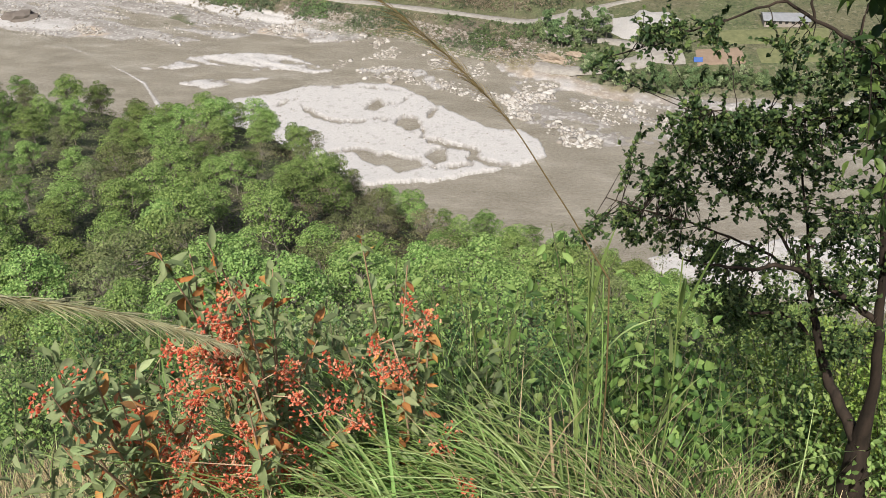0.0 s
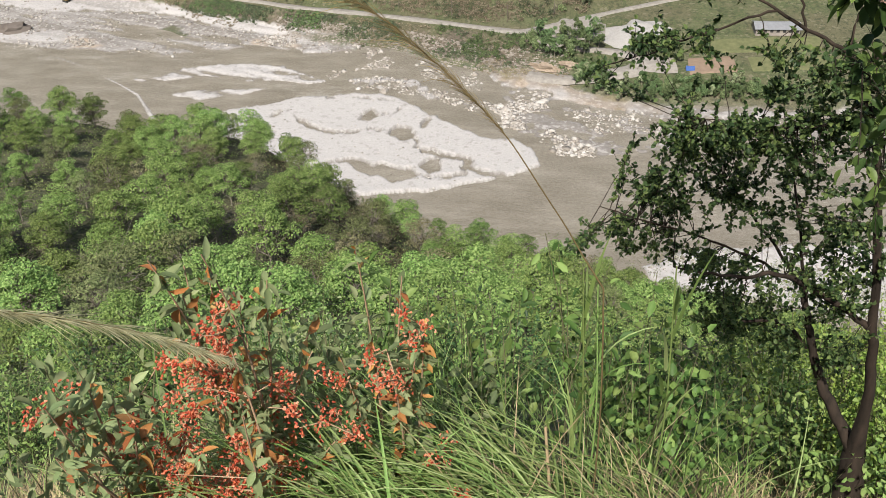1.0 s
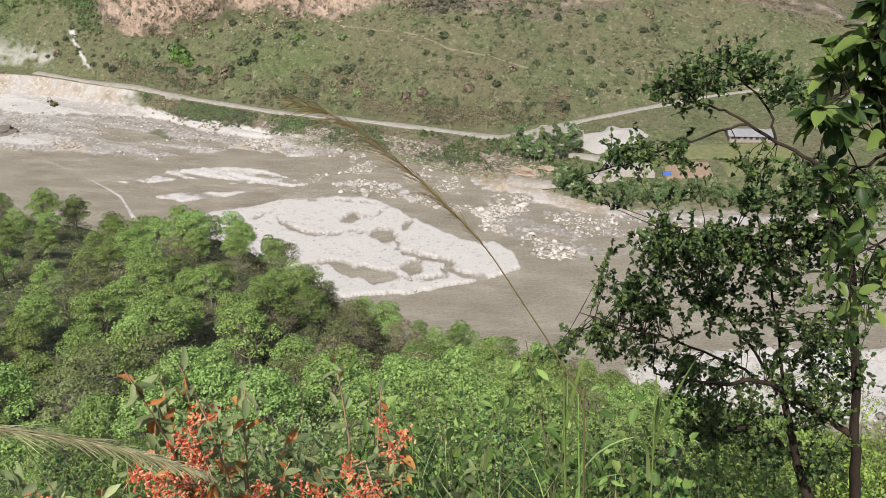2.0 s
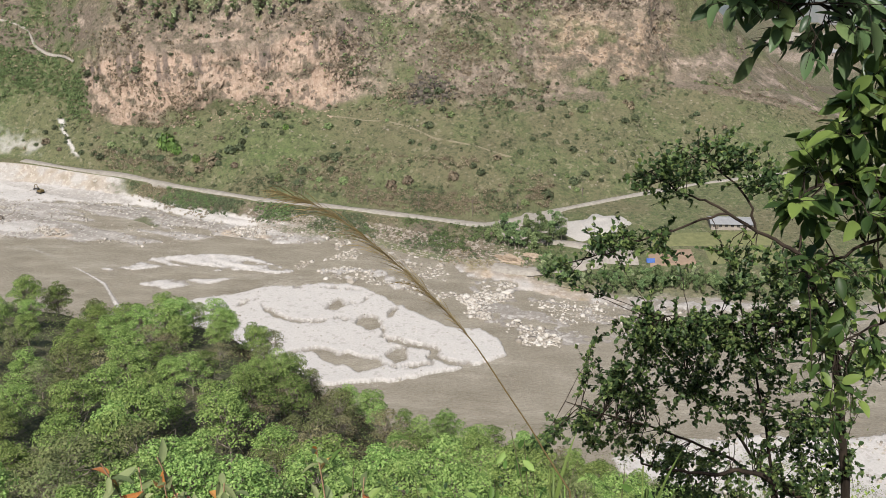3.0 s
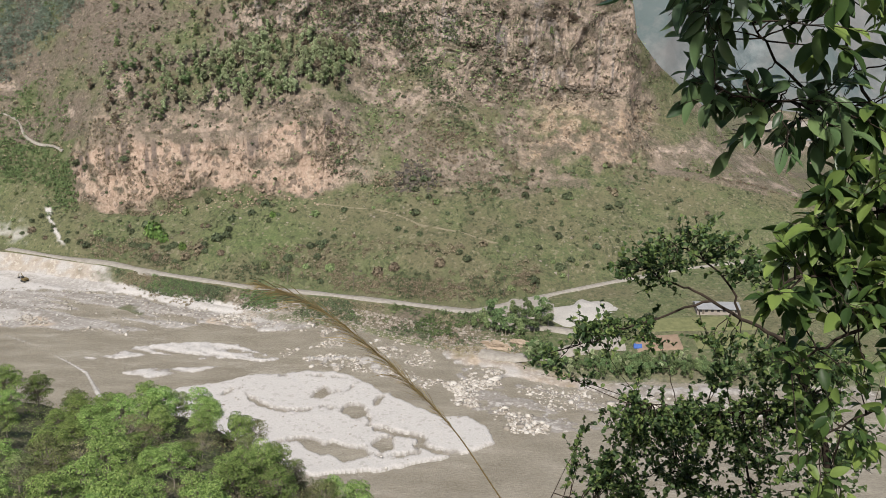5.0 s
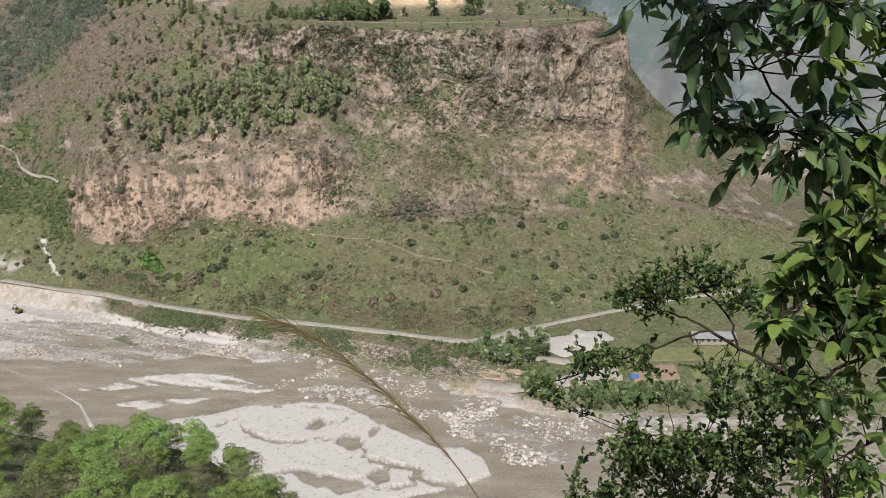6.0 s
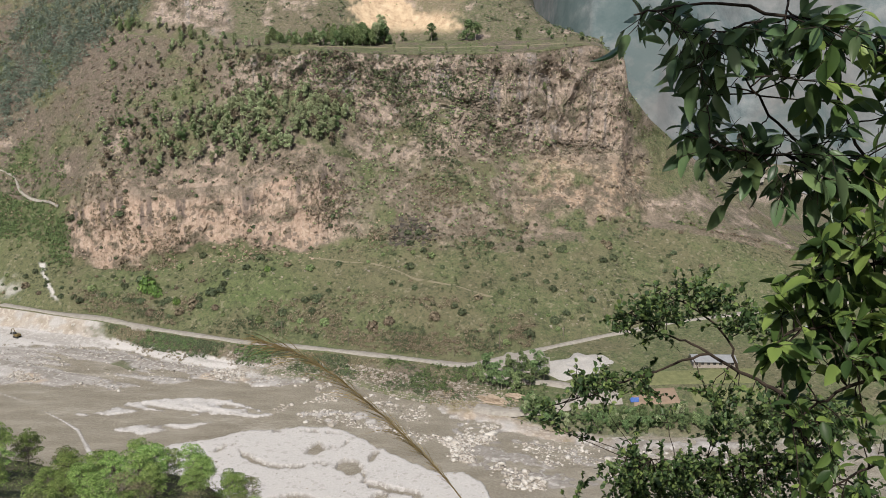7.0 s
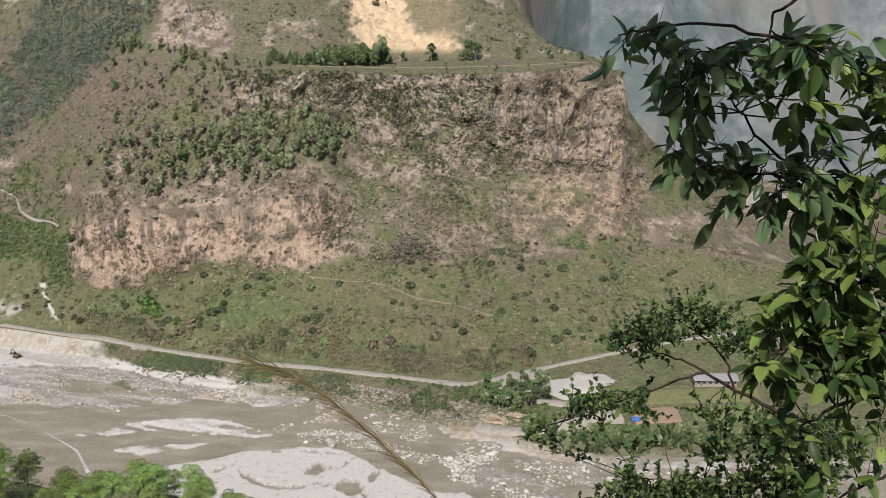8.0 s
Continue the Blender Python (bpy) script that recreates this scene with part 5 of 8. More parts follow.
LEAF_YOUNG = leaf_material("young_leaf", (0.026, 0.056, 0.018), (0.058, 0.108, 0.030), (0.20, 0.29, 0.075), 0.42, 0.42)
LEAF_FRESH = leaf_material("fresh_leaf", (0.034, 0.066, 0.018), (0.092, 0.158, 0.038), (0.22, 0.30, 0.09), 0.5, 0.35)
LEAF_LIME = leaf_material("lime_leaf", (0.10, 0.165, 0.028), (0.20, 0.295, 0.055), (0.30, 0.39, 0.11), 0.5, 0.4)
LEAF_GREY = leaf_material("grey_green_leaf", (0.105, 0.145, 0.064), (0.20, 0.25, 0.112), (0.31, 0.35, 0.18), 0.6, 0.42)
LEAF_RUST = leaf_material("rusty_leaf", (0.25, 0.09, 0.025), (0.36, 0.16, 0.05), (0.42, 0.26, 0.10), 0.6, 0.3)
PETAL = leaf_material("red_flower", (0.52, 0.085, 0.05), (0.76, 0.23, 0.12), (0.82, 0.45, 0.29), 0.5, 0.5, 0.0)
BLADE = leaf_material("grass_blade", (0.115, 0.195, 0.050), (0.21, 0.315, 0.090), (0.39, 0.46, 0.20), 0.5, 0.42)
STRAW = leaf_material("dry_grass", (0.22, 0.17, 0.085), (0.34, 0.27, 0.15), (0.46, 0.38, 0.23), 0.7, 0.2)
STEM = plain_material("reddish_stem", (0.22, 0.14, 0.085), (0.40, 0.28, 0.18), 9.0, 0.8)
GREEN_STEM = plain_material("green_brown_stem", (0.07, 0.075, 0.035), (0.14, 0.13, 0.07), 9.0, 0.8)
PLUME_MAT = leaf_material("plume_hair", (0.15, 0.11, 0.045), (0.25, 0.19, 0.085), (0.36, 0.29, 0.15), 0.7, 0.45)


PLUME_PALE = leaf_material("pale_plume_hair", (0.36, 0.34, 0.19), (0.48, 0.45, 0.27), (0.60, 0.56, 0.37), 0.7, 0.35)


def limb_path(points, r0, r1, rng=None, wob=0.0, fine=4):
    p = np.array([at(*q) for q in points])
    s = np.linspace(0, len(p) - 1, (len(p) - 1) * fine + 1)
    soft = np.stack([np.interp(s, np.arange(len(p)), p[:, k]) for k in range(3)], -1)
    pad = np.pad(soft, ((2, 2), (0, 0)), mode="edge")
    soft2 = (pad[:-4] + 2 * pad[1:-3] + 3 * pad[2:-2] + 2 * pad[3:-1] + pad[4:]) / 9
    soft2[0], soft2[-1] = soft[0], soft[-1]
    if rng is not None:
        soft2[1:-1] += rng.normal(size=(len(soft2) - 2, 3)) * wob
    return soft2, np.linspace(r0, r1, len(soft2))


def spray(rng, limbs, tufts, reach, twig_r, leaves_n, leaf_len, ratio, depth, hang=0.2, step=0.045):
    """Twigs from the nearest limb to places in the tufts, with leaves along their outer ends."""
    nodes = np.concatenate([p for p, _ in limbs])
    twigs, lp, la, ln, ll = [], [], [], [], []
    for az, el, d, ra, re, n in tufts:
        for _ in range(n):
            q = unit(rng.normal(size=3)) * rng.uniform(0.25, 1.0)
            end = at(az + q[0] * ra, el + q[1] * re, d + q[2] * depth)
            dist = np.linalg.norm(nodes - end, axis=1)
            base = nodes[int(np.argsort(dist)[int(rng.integers(0, 3))])]
            mid = (base + end) / 2 + rng.normal(size=3) * 0.05 * reach + np.array([0, 0, 0.05 * reach])
            t = np.linspace(0, 1, 7)[:, None]
            path = (1 - t) ** 2 * base + 2 * t * (1 - t) * mid + t**2 * end
            path[1:-1] += rng.normal(size=(5, 3)) * 0.012 * reach
            twigs.append((path, np.linspace(twig_r, twig_r * 0.35, 7)))
            ends = [path]
            for _k in range(3):
                s0 = path[int(rng.integers(3, 6))]
                e2 = s0 + unit(rng.normal(size=3) + unit(end - base) * 0.8) * reach * rng.uniform(0.25, 0.6)
                sub = s0 + (e2 - s0) * np.linspace(0, 1, 4)[:, None] + rng.normal(size=(4, 3)) * 0.006 * reach
                sub[0] = s0
                twigs.append((sub, np.linspace(twig_r * 0.5, twig_r * 0.25, 4)))
                ends.append(sub)
            for path2 in ends:
                m = max(int(round(leaves_n * rng.uniform(0.7, 1.3))), 1)
                f = rng.uniform(0.35 if path2 is path else 0.1, 1.0, m) * (len(path2) - 1)
                i = np.minimum(f.astype(int), len(path2) - 2)
                pos = path2[i] + (path2[i + 1] - path2[i]) * (f - i)[:, None]
                ax = unit(unit(path2[-1] - path2[0]) * 0.6 + rng.normal(size=(m, 3)) * 0.75 - np.array([0, 0, hang]))
                lp.append(pos), la.append(ax)
                ln.append(unit(rng.normal(size=(m, 3)) * 0.5 + np.array([0, 0, 1.0])))
                ll.append(leaf_len * rng.uniform(0.6, 1.25, m))
    return twigs, np.concatenate(lp), np.concatenate(la), np.concatenate(ln), np.concatenate(ll)


def build_small_leaved_tree():
    rng = np.random.default_rng(5)
    base = at(*TREE_TRUNK[0])
    t = thing("small_leaved_tree", base[0], base[1], land_height(base[0], base[1]), "dark small-leaved tree with two leaning stems on the slope", "tree")
    off = np.array(t.location)

    def put(name, paths, label="", sides=8):
        return child(name, tube_mesh(name, [(p - off, r) for p, r in paths], BARK, sides), t, label)

    trunk = limb_path(TREE_TRUNK, 0.125, 0.10, rng, 0.006)
    trunk[1][:] = np.linspace(0.13, 0.078, len(trunk[1]))
    put("trunk", [trunk], "dark rough bark", 12)
    radii = [(0.048, 0.018), (0.044, 0.011), (0.023, 0.006), (0.017, 0.005), (0.014, 0.004), (0.014, 0.004), (0.012, 0.003), (0.012, 0.003), (0.008, 0.0025), (0.008, 0.0025), (0.008, 0.0025), (0.009, 0.0025)]
    limbs = []
    for points, (r0, r1) in zip(TREE_LIMBS, radii):
        path = limb_path(points, r0, r1, rng, 0.006)
        if r0 > 0.04:
            path[1][:4] = np.array([0.070, 0.064, 0.056, 0.049]) * (1.0 if r0 < 0.046 else 0.85)
        limbs.append(path)
        put("limb", [path])
    tufts = [(*q[:5], max(int(q[5] * k), 3)) for k, part in ((0.8, TREE_TUFTS_MID), (1.25, TREE_TUFTS_EDGE), (0.95, TREE_TUFTS_UP)) for q in part]
    tw, p, a, n, l = spray(rng, limbs, tufts, 0.30, 0.0032, 11, 0.032, 0.5, 0.6, -0.3)
    tagged(put("twigs", tw, sides=4), kind="stuff")
    tagged(child("leaves", leaf_mesh("leaves", p - off, a, n, l, l * 0.82, LEAF_SMALL), t, "small glossy dark green leaves"), kind="stuff")


build_small_leaved_tree()


def build_bough_tree():
    """A tree beside the viewpoint whose leafy boughs reach into the view."""
    rng = np.random.default_rng(8)
    x, y = polar(46, 2.3)
    z = land_height(x, y)
    t = thing("large_leaved_tree", x, y, z, "large-leaved tree with boughs of pointed green leaves", "tree")
    off = np.array([x, y, z])
    foot = np.array([x, y, z - 0.1])
    top = at(33, 4, 2.6)
    s = np.linspace(0, 1, 12)[:, None]
    trunk = foot + (top - foot) * s + np.sin(s * 5) * np.array([[0.04, 0.03, 0]])
    child("trunk", tube_mesh("trunk", [(trunk - off, np.linspace(0.07, 0.03, 12))], BARK, 10), t, "slender grey-brown trunk")
    limbs = []
    for k, points in enumerate(BOUGHS):
        path, r = limb_path(points, 0.0055 if k in (0, 1, 3, 4, 5) else 0.004, 0.002, rng, 0.003)
        if points[0][0] > 27:
            start = trunk[int(np.argmin(np.abs(trunk[:, 2] - path[0][2] + 0.15)))]
            lead = start + (path[0] - start) * np.linspace(0, 1, 5)[:-1, None]
            path, r = np.concatenate([lead, path]), np.concatenate([np.full(4, r[0] * 1.15), r])
        limbs.append((path, r))
        child("bough", tube_mesh("bough", [(path - off, r)], BARK, 6), t)
    limbs_view = [(p[-16:], r) for p, r in limbs]
    tw, p, a, n, l = spray(rng, limbs_view, BOUGH_TUFTS, 0.13, 0.0020, 1.5, 0.061, 0.45, 0.2, 0.4)
    # unseen overhead boughs and leaves, added only to cast shade
    crown_limbs = []
    for points in SHADE_BOUGHS:
        path, r = limb_path([(33, 4, 2.6), *points], 0.016, 0.004, rng, 0.004)
        crown_limbs.append((path, r))
        child("bough", tube_mesh("bough", [(path - off, r)], BARK, 6), t)
    tw3, p3, a3, n3, l3 = spray(rng, crown_limbs, SHADE_CROWN, 0.16, 0.002, 4.0, 0.08, 0.45, 0.2, 0.3)
    tw2, p2, a2, n2, l2 = spray(rng, limbs_view, BOUGH_TUFTS_SIDE, 0.14, 0.002, 2.3, 0.054, 0.45, 0.2, 0.3)
    tw4, p4, a4, n4, l4 = spray(rng, limbs_view, BOUGH_TUFTS_FOOT, 0.15, 0.0018, 2.1, 0.040, 0.45, 0.25, 0.2)
    tw2, p2, a2, n2, l2 = tw2 + tw4, np.concatenate([p2, p4]), np.concatenate([a2, a4]), np.concatenate([n2, n4]), np.concatenate([l2, l4])
    tagged(child("twigs", tube_mesh("twigs", [(q - off, r) for q, r in tw + tw2 + tw3], BARK, 4), t), kind="stuff")
    tagged(child("young_leaves", fine_leaf_mesh("young_leaves", p2 - off, a2, n2, l2, l2 * 0.5, LEAF_YOUNG), t, "smaller fresh green leaves"), kind="stuff")
    tagged(child("crown", leaf_mesh("crown", p3 - off, a3, n3, l3, l3 * 0.5, LEAF_BIG), t), kind="stuff")
    # single leaves share three meshes
    shapes = []
    for k in range(4):
        v, q = fine_leaf_arrays(np.zeros((1, 3)), np.array([[0, 1.0, 0]]), np.array([[0, 0, 1.0]]), np.ones(1), np.array([[0.40], [0.46], [0.34], [0.43]][k]), 0.12 + 0.08 * k, 0.10 + 0.09 * k)
        shapes.append(mesh_of("leaf", v, [q], LEAF_BIG, True))
    pick = rng.permutation(len(p))
    for c, k in enumerate(pick[:300]):
        ax, up = unit(a[k]), n[k]
        side = unit(np.cross(ax, up))
        nn = np.cross(side, ax)
        ob = new("leaf", shapes[c % 4])
        ob.parent = t
        m = Matrix(((side[0], ax[0], nn[0], 0), (side[1], ax[1], nn[1], 0), (side[2], ax[2], nn[2], 0), (0, 0, 0, 1)))
        ob.matrix_basis = Matrix.Translation(p[k] - off) @ m @ Matrix.Diagonal((l[k], l[k], l[k], 1))
    rest = pick[300:]
    if len(rest):
        tagged(child("leaves", fine_leaf_mesh("leaves", p[rest] - off, a[rest], n[rest], l[rest], l[rest] * 0.46, LEAF_BIG), t), kind="stuff")


build_bough_tree()


LEAF_SHAPES = {}


def single_leaves(parent, off, p, a, n, l, mat, ratio, name="leaf"):
    """Leaves one by one, on four shared meshes."""
    if mat.name not in LEAF_SHAPES:
        LEAF_SHAPES[mat.name] = []
        for k in range(4):
            v, q = fine_leaf_arrays(np.zeros((1, 3)), np.array([[0, 1.0, 0]]), np.array([[0, 0, 1.0]]), np.ones(1), np.array([ratio * (0.85 + 0.1 * k)]), 0.12 + 0.08 * k, 0.10 + 0.09 * k)
            LEAF_SHAPES[mat.name].append(mesh_of("leaf", v, [q], mat, True))
    for c in range(len(p)):
        ax = unit(a[c])
        side = unit(np.cross(ax, n[c]))
        nn = np.cross(side, ax)
        ob = new(name, LEAF_SHAPES[mat.name][c % 4])
        ob.parent = parent
        m = Matrix(((side[0], ax[0], nn[0], 0), (side[1], ax[1], nn[1], 0), (side[2], ax[2], nn[2], 0), (0, 0, 0, 1)))
        ob.matrix_basis = Matrix.Translation(p[c] - off) @ m @ Matrix.Diagonal((l[c], l[c], l[c], 1))


def build_flowering_shrub():
    rng = np.random.default_rng(12)
    bases = [(-20, 2.75), (-8, 3.0), (-30, 2.9)]
    roots = []
    shrubs = []
    for k, (a, d) in enumerate(bases):
        x, y = polar(a, d)
        z = land_height(x, y)
        roots.append(np.array([x, y, z]))
        shrubs.append(thing("flowering_shrub", x, y, z, "straggling shrub covered in clusters of red-orange tubular flowers", "shrub", "flowering shrubs"))
    data = [dict(st=[], lp=[], la=[], ln=[], ll=[], rp=[], ra=[], rn=[], rl=[], fp=[], fa=[]) for _ in bases]
    for az, el, d in SHRUB_TIPS:
        tip = at(az, el, d)
        k = int(np.argmin([np.hypot(*(tip - r)[:2]) for r in roots]))
        for extra in range(2):
            e = tip + (rng.normal(size=3) * 0.10 if extra else 0)
            root = roots[k] + rng.normal(size=3) * np.array([0.06, 0.06, 0])
            mid = root * 0.45 + e * 0.55 + np.array([0, 0, 0.12]) + rng.normal(size=3) * 0.06
            s = np.linspace(0, 1, 12)[:, None]
            path = (1 - s) ** 2 * root + 2 * s * (1 - s) * mid + s**2 * e
            data[k]["st"].append((path, np.linspace(0.009, 0.0025, 12)))
            m = 44
            f = rng.uniform(3, 10.99, m)
            i = f.astype(int)
            pos = path[i] + (path[np.minimum(i + 1, 11)] - path[i]) * (f - i)[:, None]
            ax = unit(rng.normal(size=(m, 3)) + np.array([0, 0, 0.2]))
            rust = rng.random(m) < 0.2
            for key, sel in (("l", ~rust), ("r", rust)):
                data[k][key + "p"].append(pos[sel]), data[k][key + "a"].append(ax[sel])
                data[k][key + "n"].append(unit(rng.normal(size=(sel.sum(), 3)) * 0.6 + np.array([0, 0, 1])))
                data[k][key + "l"].append(rng.uniform(0.045, 0.095, sel.sum()))
    main = [len(dd["st"]) for dd in data]
    for az, el in FLOWERS:
        for k2 in range(6 if az < -15 else 3):
            c = at(az + rng.normal() * 0.9, el + rng.normal() * 0.8, rng.uniform(2.45, 2.85))
            k = int(np.argmin([np.hypot(*(c - r)[:2]) for r in roots]))
            nodes = np.concatenate([p for p, _ in data[k]["st"]]) if data[k]["st"] else roots[k][None]
            near = nodes[int(np.argmin(np.linalg.norm(nodes - c, axis=1)))]
            data[k]["st"].append((near + (c - near) * np.linspace(0, 1, 4)[:, None], np.linspace(0.003, 0.0015, 4)))
            m = int(rng.integers(16, 34))
            data[k]["fp"].append(c + rng.normal(size=(m, 3)) * np.array([0.022, 0.022, 0.018]))
            data[k]["fa"].append(unit(rng.normal(size=(m, 3)) + np.array([0, -0.5, 0.1])))
    for t, root, dd, first in zip(shrubs, roots, data, main):
        for p, r in dd["st"][:first]:
            child("stem", tube_mesh("stem", [(p - root, r)], STEM, 5), t)
        dd["st"] = dd["st"][first:]
        if not dd["st"]:
            continue
        tagged(child("flower_stalks", tube_mesh("flower_stalks", [(p - root, r) for p, r in dd["st"]], STEM, 5), t, "thin reddish-brown stalks"), kind="stuff")
        for nm, key, mat, lab in (("leaves", "l", LEAF_GREY, "grey-green pointed leaves"), ("withered_leaves", "r", LEAF_RUST, "rust-coloured leaves")):
            if dd[key + "p"]:
                p, a, n, l = (np.concatenate(dd[key + s]) for s in "panl")
                few = rng.permutation(len(p))
                one_by_one = few[: 240 if key == "l" else 60]
                single_leaves(t, root, p[one_by_one], a[one_by_one], n[one_by_one], l[one_by_one], mat, 0.38, "leaf" if key == "l" else "withered_leaf")
                rest = few[len(one_by_one):]
                p, a, n, l = p[rest], a[rest], n[rest], l[rest]
                if not len(p):
                    continue
                tagged(child(nm, leaf_mesh(nm, p - root, a, n, l, l * 0.38, mat), t, lab), kind="stuff")
        if dd["fp"]:
            p, a = np.concatenate(dd["fp"]), np.concatenate(dd["fa"])
            paths = [(q - root + w * np.array([0.0, 0.007, 0.013])[:, None], np.array([0.0018, 0.0040, 0.0052])) for q, w in zip(p, a)]
            tagged(child("flowers", tube_mesh("flowers", paths, PETAL, 5), t, "red-orange tubular flowers"), kind="stuff")


build_flowering_shrub()


def blade_arrays(root, lean, length, width, arch, seg=6):
    """Arching grass blades: folded strips of seg pieces."""
    n = len(root)
    lean = lean / (np.linalg.norm(lean, axis=1, keepdims=True) + 1e-9)
    side = np.stack([-lean[:, 1], lean[:, 0], np.zeros(n)], -1)
    s = np.linspace(0, 1, seg + 1)
    vs = []
    for k, f in enumerate(s):
        ang = np.radians(80) - arch * f**1.3
        # integrate the bend
        ff = np.linspace(0, f, 8)
        aa = np.radians(80) - arch[:, None] * ff[None] ** 1.3
        h = np.trapz(np.cos(aa), ff, axis=1) * length
        z = np.trapz(np.sin(aa), ff, axis=1) * length
        c = root + np.concatenate([lean[:, :2] * h[:, None], z[:, None]], 1)
        w = width * (1 - f) ** 0.6 * (0.6 + 0.8 * min(f * 3, 0.5)) * 0.5
        vs.append(np.stack([c - side * w[:, None], c - np.array([0, 0, 1.0]) * w[:, None] * 0.5, c + side * w[:, None]], 1))
    v = np.stack(vs, 1).reshape(-1, 3)
    per = (seg + 1) * 3
    f = []
    for k in range(seg):
        for j in (0, 1):
            f.append([k * 3 + j, k * 3 + j + 1, (k + 1) * 3 + j + 1, (k + 1) * 3 + j])
    f = (np.arange(n)[:, None, None] * per + np.array(f)[None]).reshape(-1, 4)
    return v, f


def grass_tuft(name, rng, az, d, count, spread, length, width, mat, label, lean_to=None, arch=(0.6, 2.0), group="grass tufts"):
    x, y = polar(az, d)
    z = land_height(x, y)
    t = thing(name, x, y, z, label, "grass", group)
    r = rng.normal(size=(count, 2)) * spread
    zz = np.array([land_height(x + u, y + v) - z for u, v in r]) - 0.02
    lean = rng.normal(size=(count, 2))
    if lean_to is not None:
        lean = lean * 0.7 + np.array(lean_to)
    v, f = blade_arrays(np.concatenate([r, zz[:, None]], 1), np.concatenate([lean, np.zeros((count, 1))], 1), rng.uniform(*length, count), rng.uniform(*width, count), rng.uniform(*arch, count))
    if name == "grass_tuft":
        per = 21
        for k in range(36):
            child("blade", mesh_of("blade", v[k * per:(k + 1) * per], [f[k * 12:(k + 1) * 12] - k * per], mat, True), t)
        v, f = v[36 * per:], f[36 * 12:] - 36 * per
    tagged(child("blades", mesh_of("blades", v, [f], mat, True), t), kind="stuff")


def build_grasses():
    rng = np.random.default_rng(17)
    for az, d in ((-13, 3.1), (-10, 2.9), (-6, 2.85), (-3, 2.8), (-1, 3.1), (2, 2.8), (5, 2.9), (8, 3.0), (-16, 3.0)):
        grass_tuft("grass_tuft", rng, az + rng.normal(), d, 130, 0.27, (0.6, 1.35), (0.006, 0.017), BLADE, "tuft of long arching green grass blades", (-1.7, 0.1), (1.2, 2.5))
    for az, d in ((-12, 2.75), (-8, 2.65), (-4, 2.7), (0, 2.75), (4, 2.7), (8, 2.8), (12, 2.9), (17, 3.1), (22, 3.4)):
        grass_tuft("straw_tuft", rng, az + rng.normal(), d, 28, 0.25, (0.4, 1.0), (0.004, 0.009), STRAW, "tuft of withered straw blades among the green grass", (-1.0, 0.1), (0.9, 2.4), "dry grass tufts")
    for az, d in ((-11, 2.6), (-7, 2.55), (-3, 2.6), (1, 2.6), (5, 2.7), (-14, 2.7)):
        grass_tuft("broad_grass_tuft", rng, az + rng.normal(), d, 12, 0.2, (0.5, 0.85), (0.013, 0.021), BLADE, "tuft of broad bright green grass blades", (-1.4, 0.0), (0.9, 2.0))
    for az, d in ((11, 3.2), (14, 3.4), (17, 3.6), (20, 3.8), (24, 4.0), (-2, 3.4), (6, 3.5)):
        grass_tuft("tall_grass_tuft", rng, az, d, 16, 0.16, (0.6, 1.2), (0.007, 0.012), BLADE, "tall upright green and straw grass on the slope", None, (0.2, 1.2))
    for az, d in ((-42, 6.5), (-39, 7.2), (-37, 6.0), (-35, 7.0), (-33, 6.2), (-31, 6.8), (-28, 6.0), (-25, 6.6), (-40, 5.0), (-36, 4.8), (-32, 4.6), (-43, 8), (20, 5.0), (24, 5.4), (27, 5.0), (31, 5.6), (17, 4.8), (33, 6.2), (28, 6.4)):
        grass_tuft("dry_grass_tuft", rng, az, d, 150, 0.30, (0.18, 0.5), (0.004, 0.008), STRAW, "tuft of short straw-coloured dry grass", None, (0.3, 1.6), "dry grass tufts")
    for az, d in ((-34, 2.95), (-31, 2.9), (-28, 2.85), (-25, 2.85), (-19, 2.9), (-36, 3.6), (-33, 3.5), (-30, 3.4), (-27, 3.35), (-24, 3.3), (-21, 3.25), (-18, 3.2), (-28.5, 3.1), (-22.5, 3.05)):
        grass_tuft("dry_grass_tuft", rng, az, d, 240, 0.20, (0.22, 0.5), (0.004, 0.009), STRAW, "tuft of pale straw grass below the shrub", None, (0.3, 1.6), "dry grass tufts")
    # carpet of short green grass that hides the soil
    n = 5200
    a, d = rng.uniform(-48, 44, n), np.sqrt(rng.uniform(1.6**2, 15**2, n))
    p = np.array([(*polar(u, v), 0) for u, v in zip(a, d)])
    p[:, 2] = [land_height(u, v) - 0.02 for u, v, _ in p]
    lean = np.concatenate([rng.normal(size=(n, 2)), np.zeros((n, 1))], 1)
    v, f = blade_arrays(p, lean, rng.uniform(0.2, 0.6, n), rng.uniform(0.007, 0.018, n), rng.uniform(0.4, 2.0, n), 4)
    tagged(new("grass", mesh_of("grass", v, [f], BLADE, True)), "rough green grass over the slope", "grass", kind="stuff")


build_grasses()


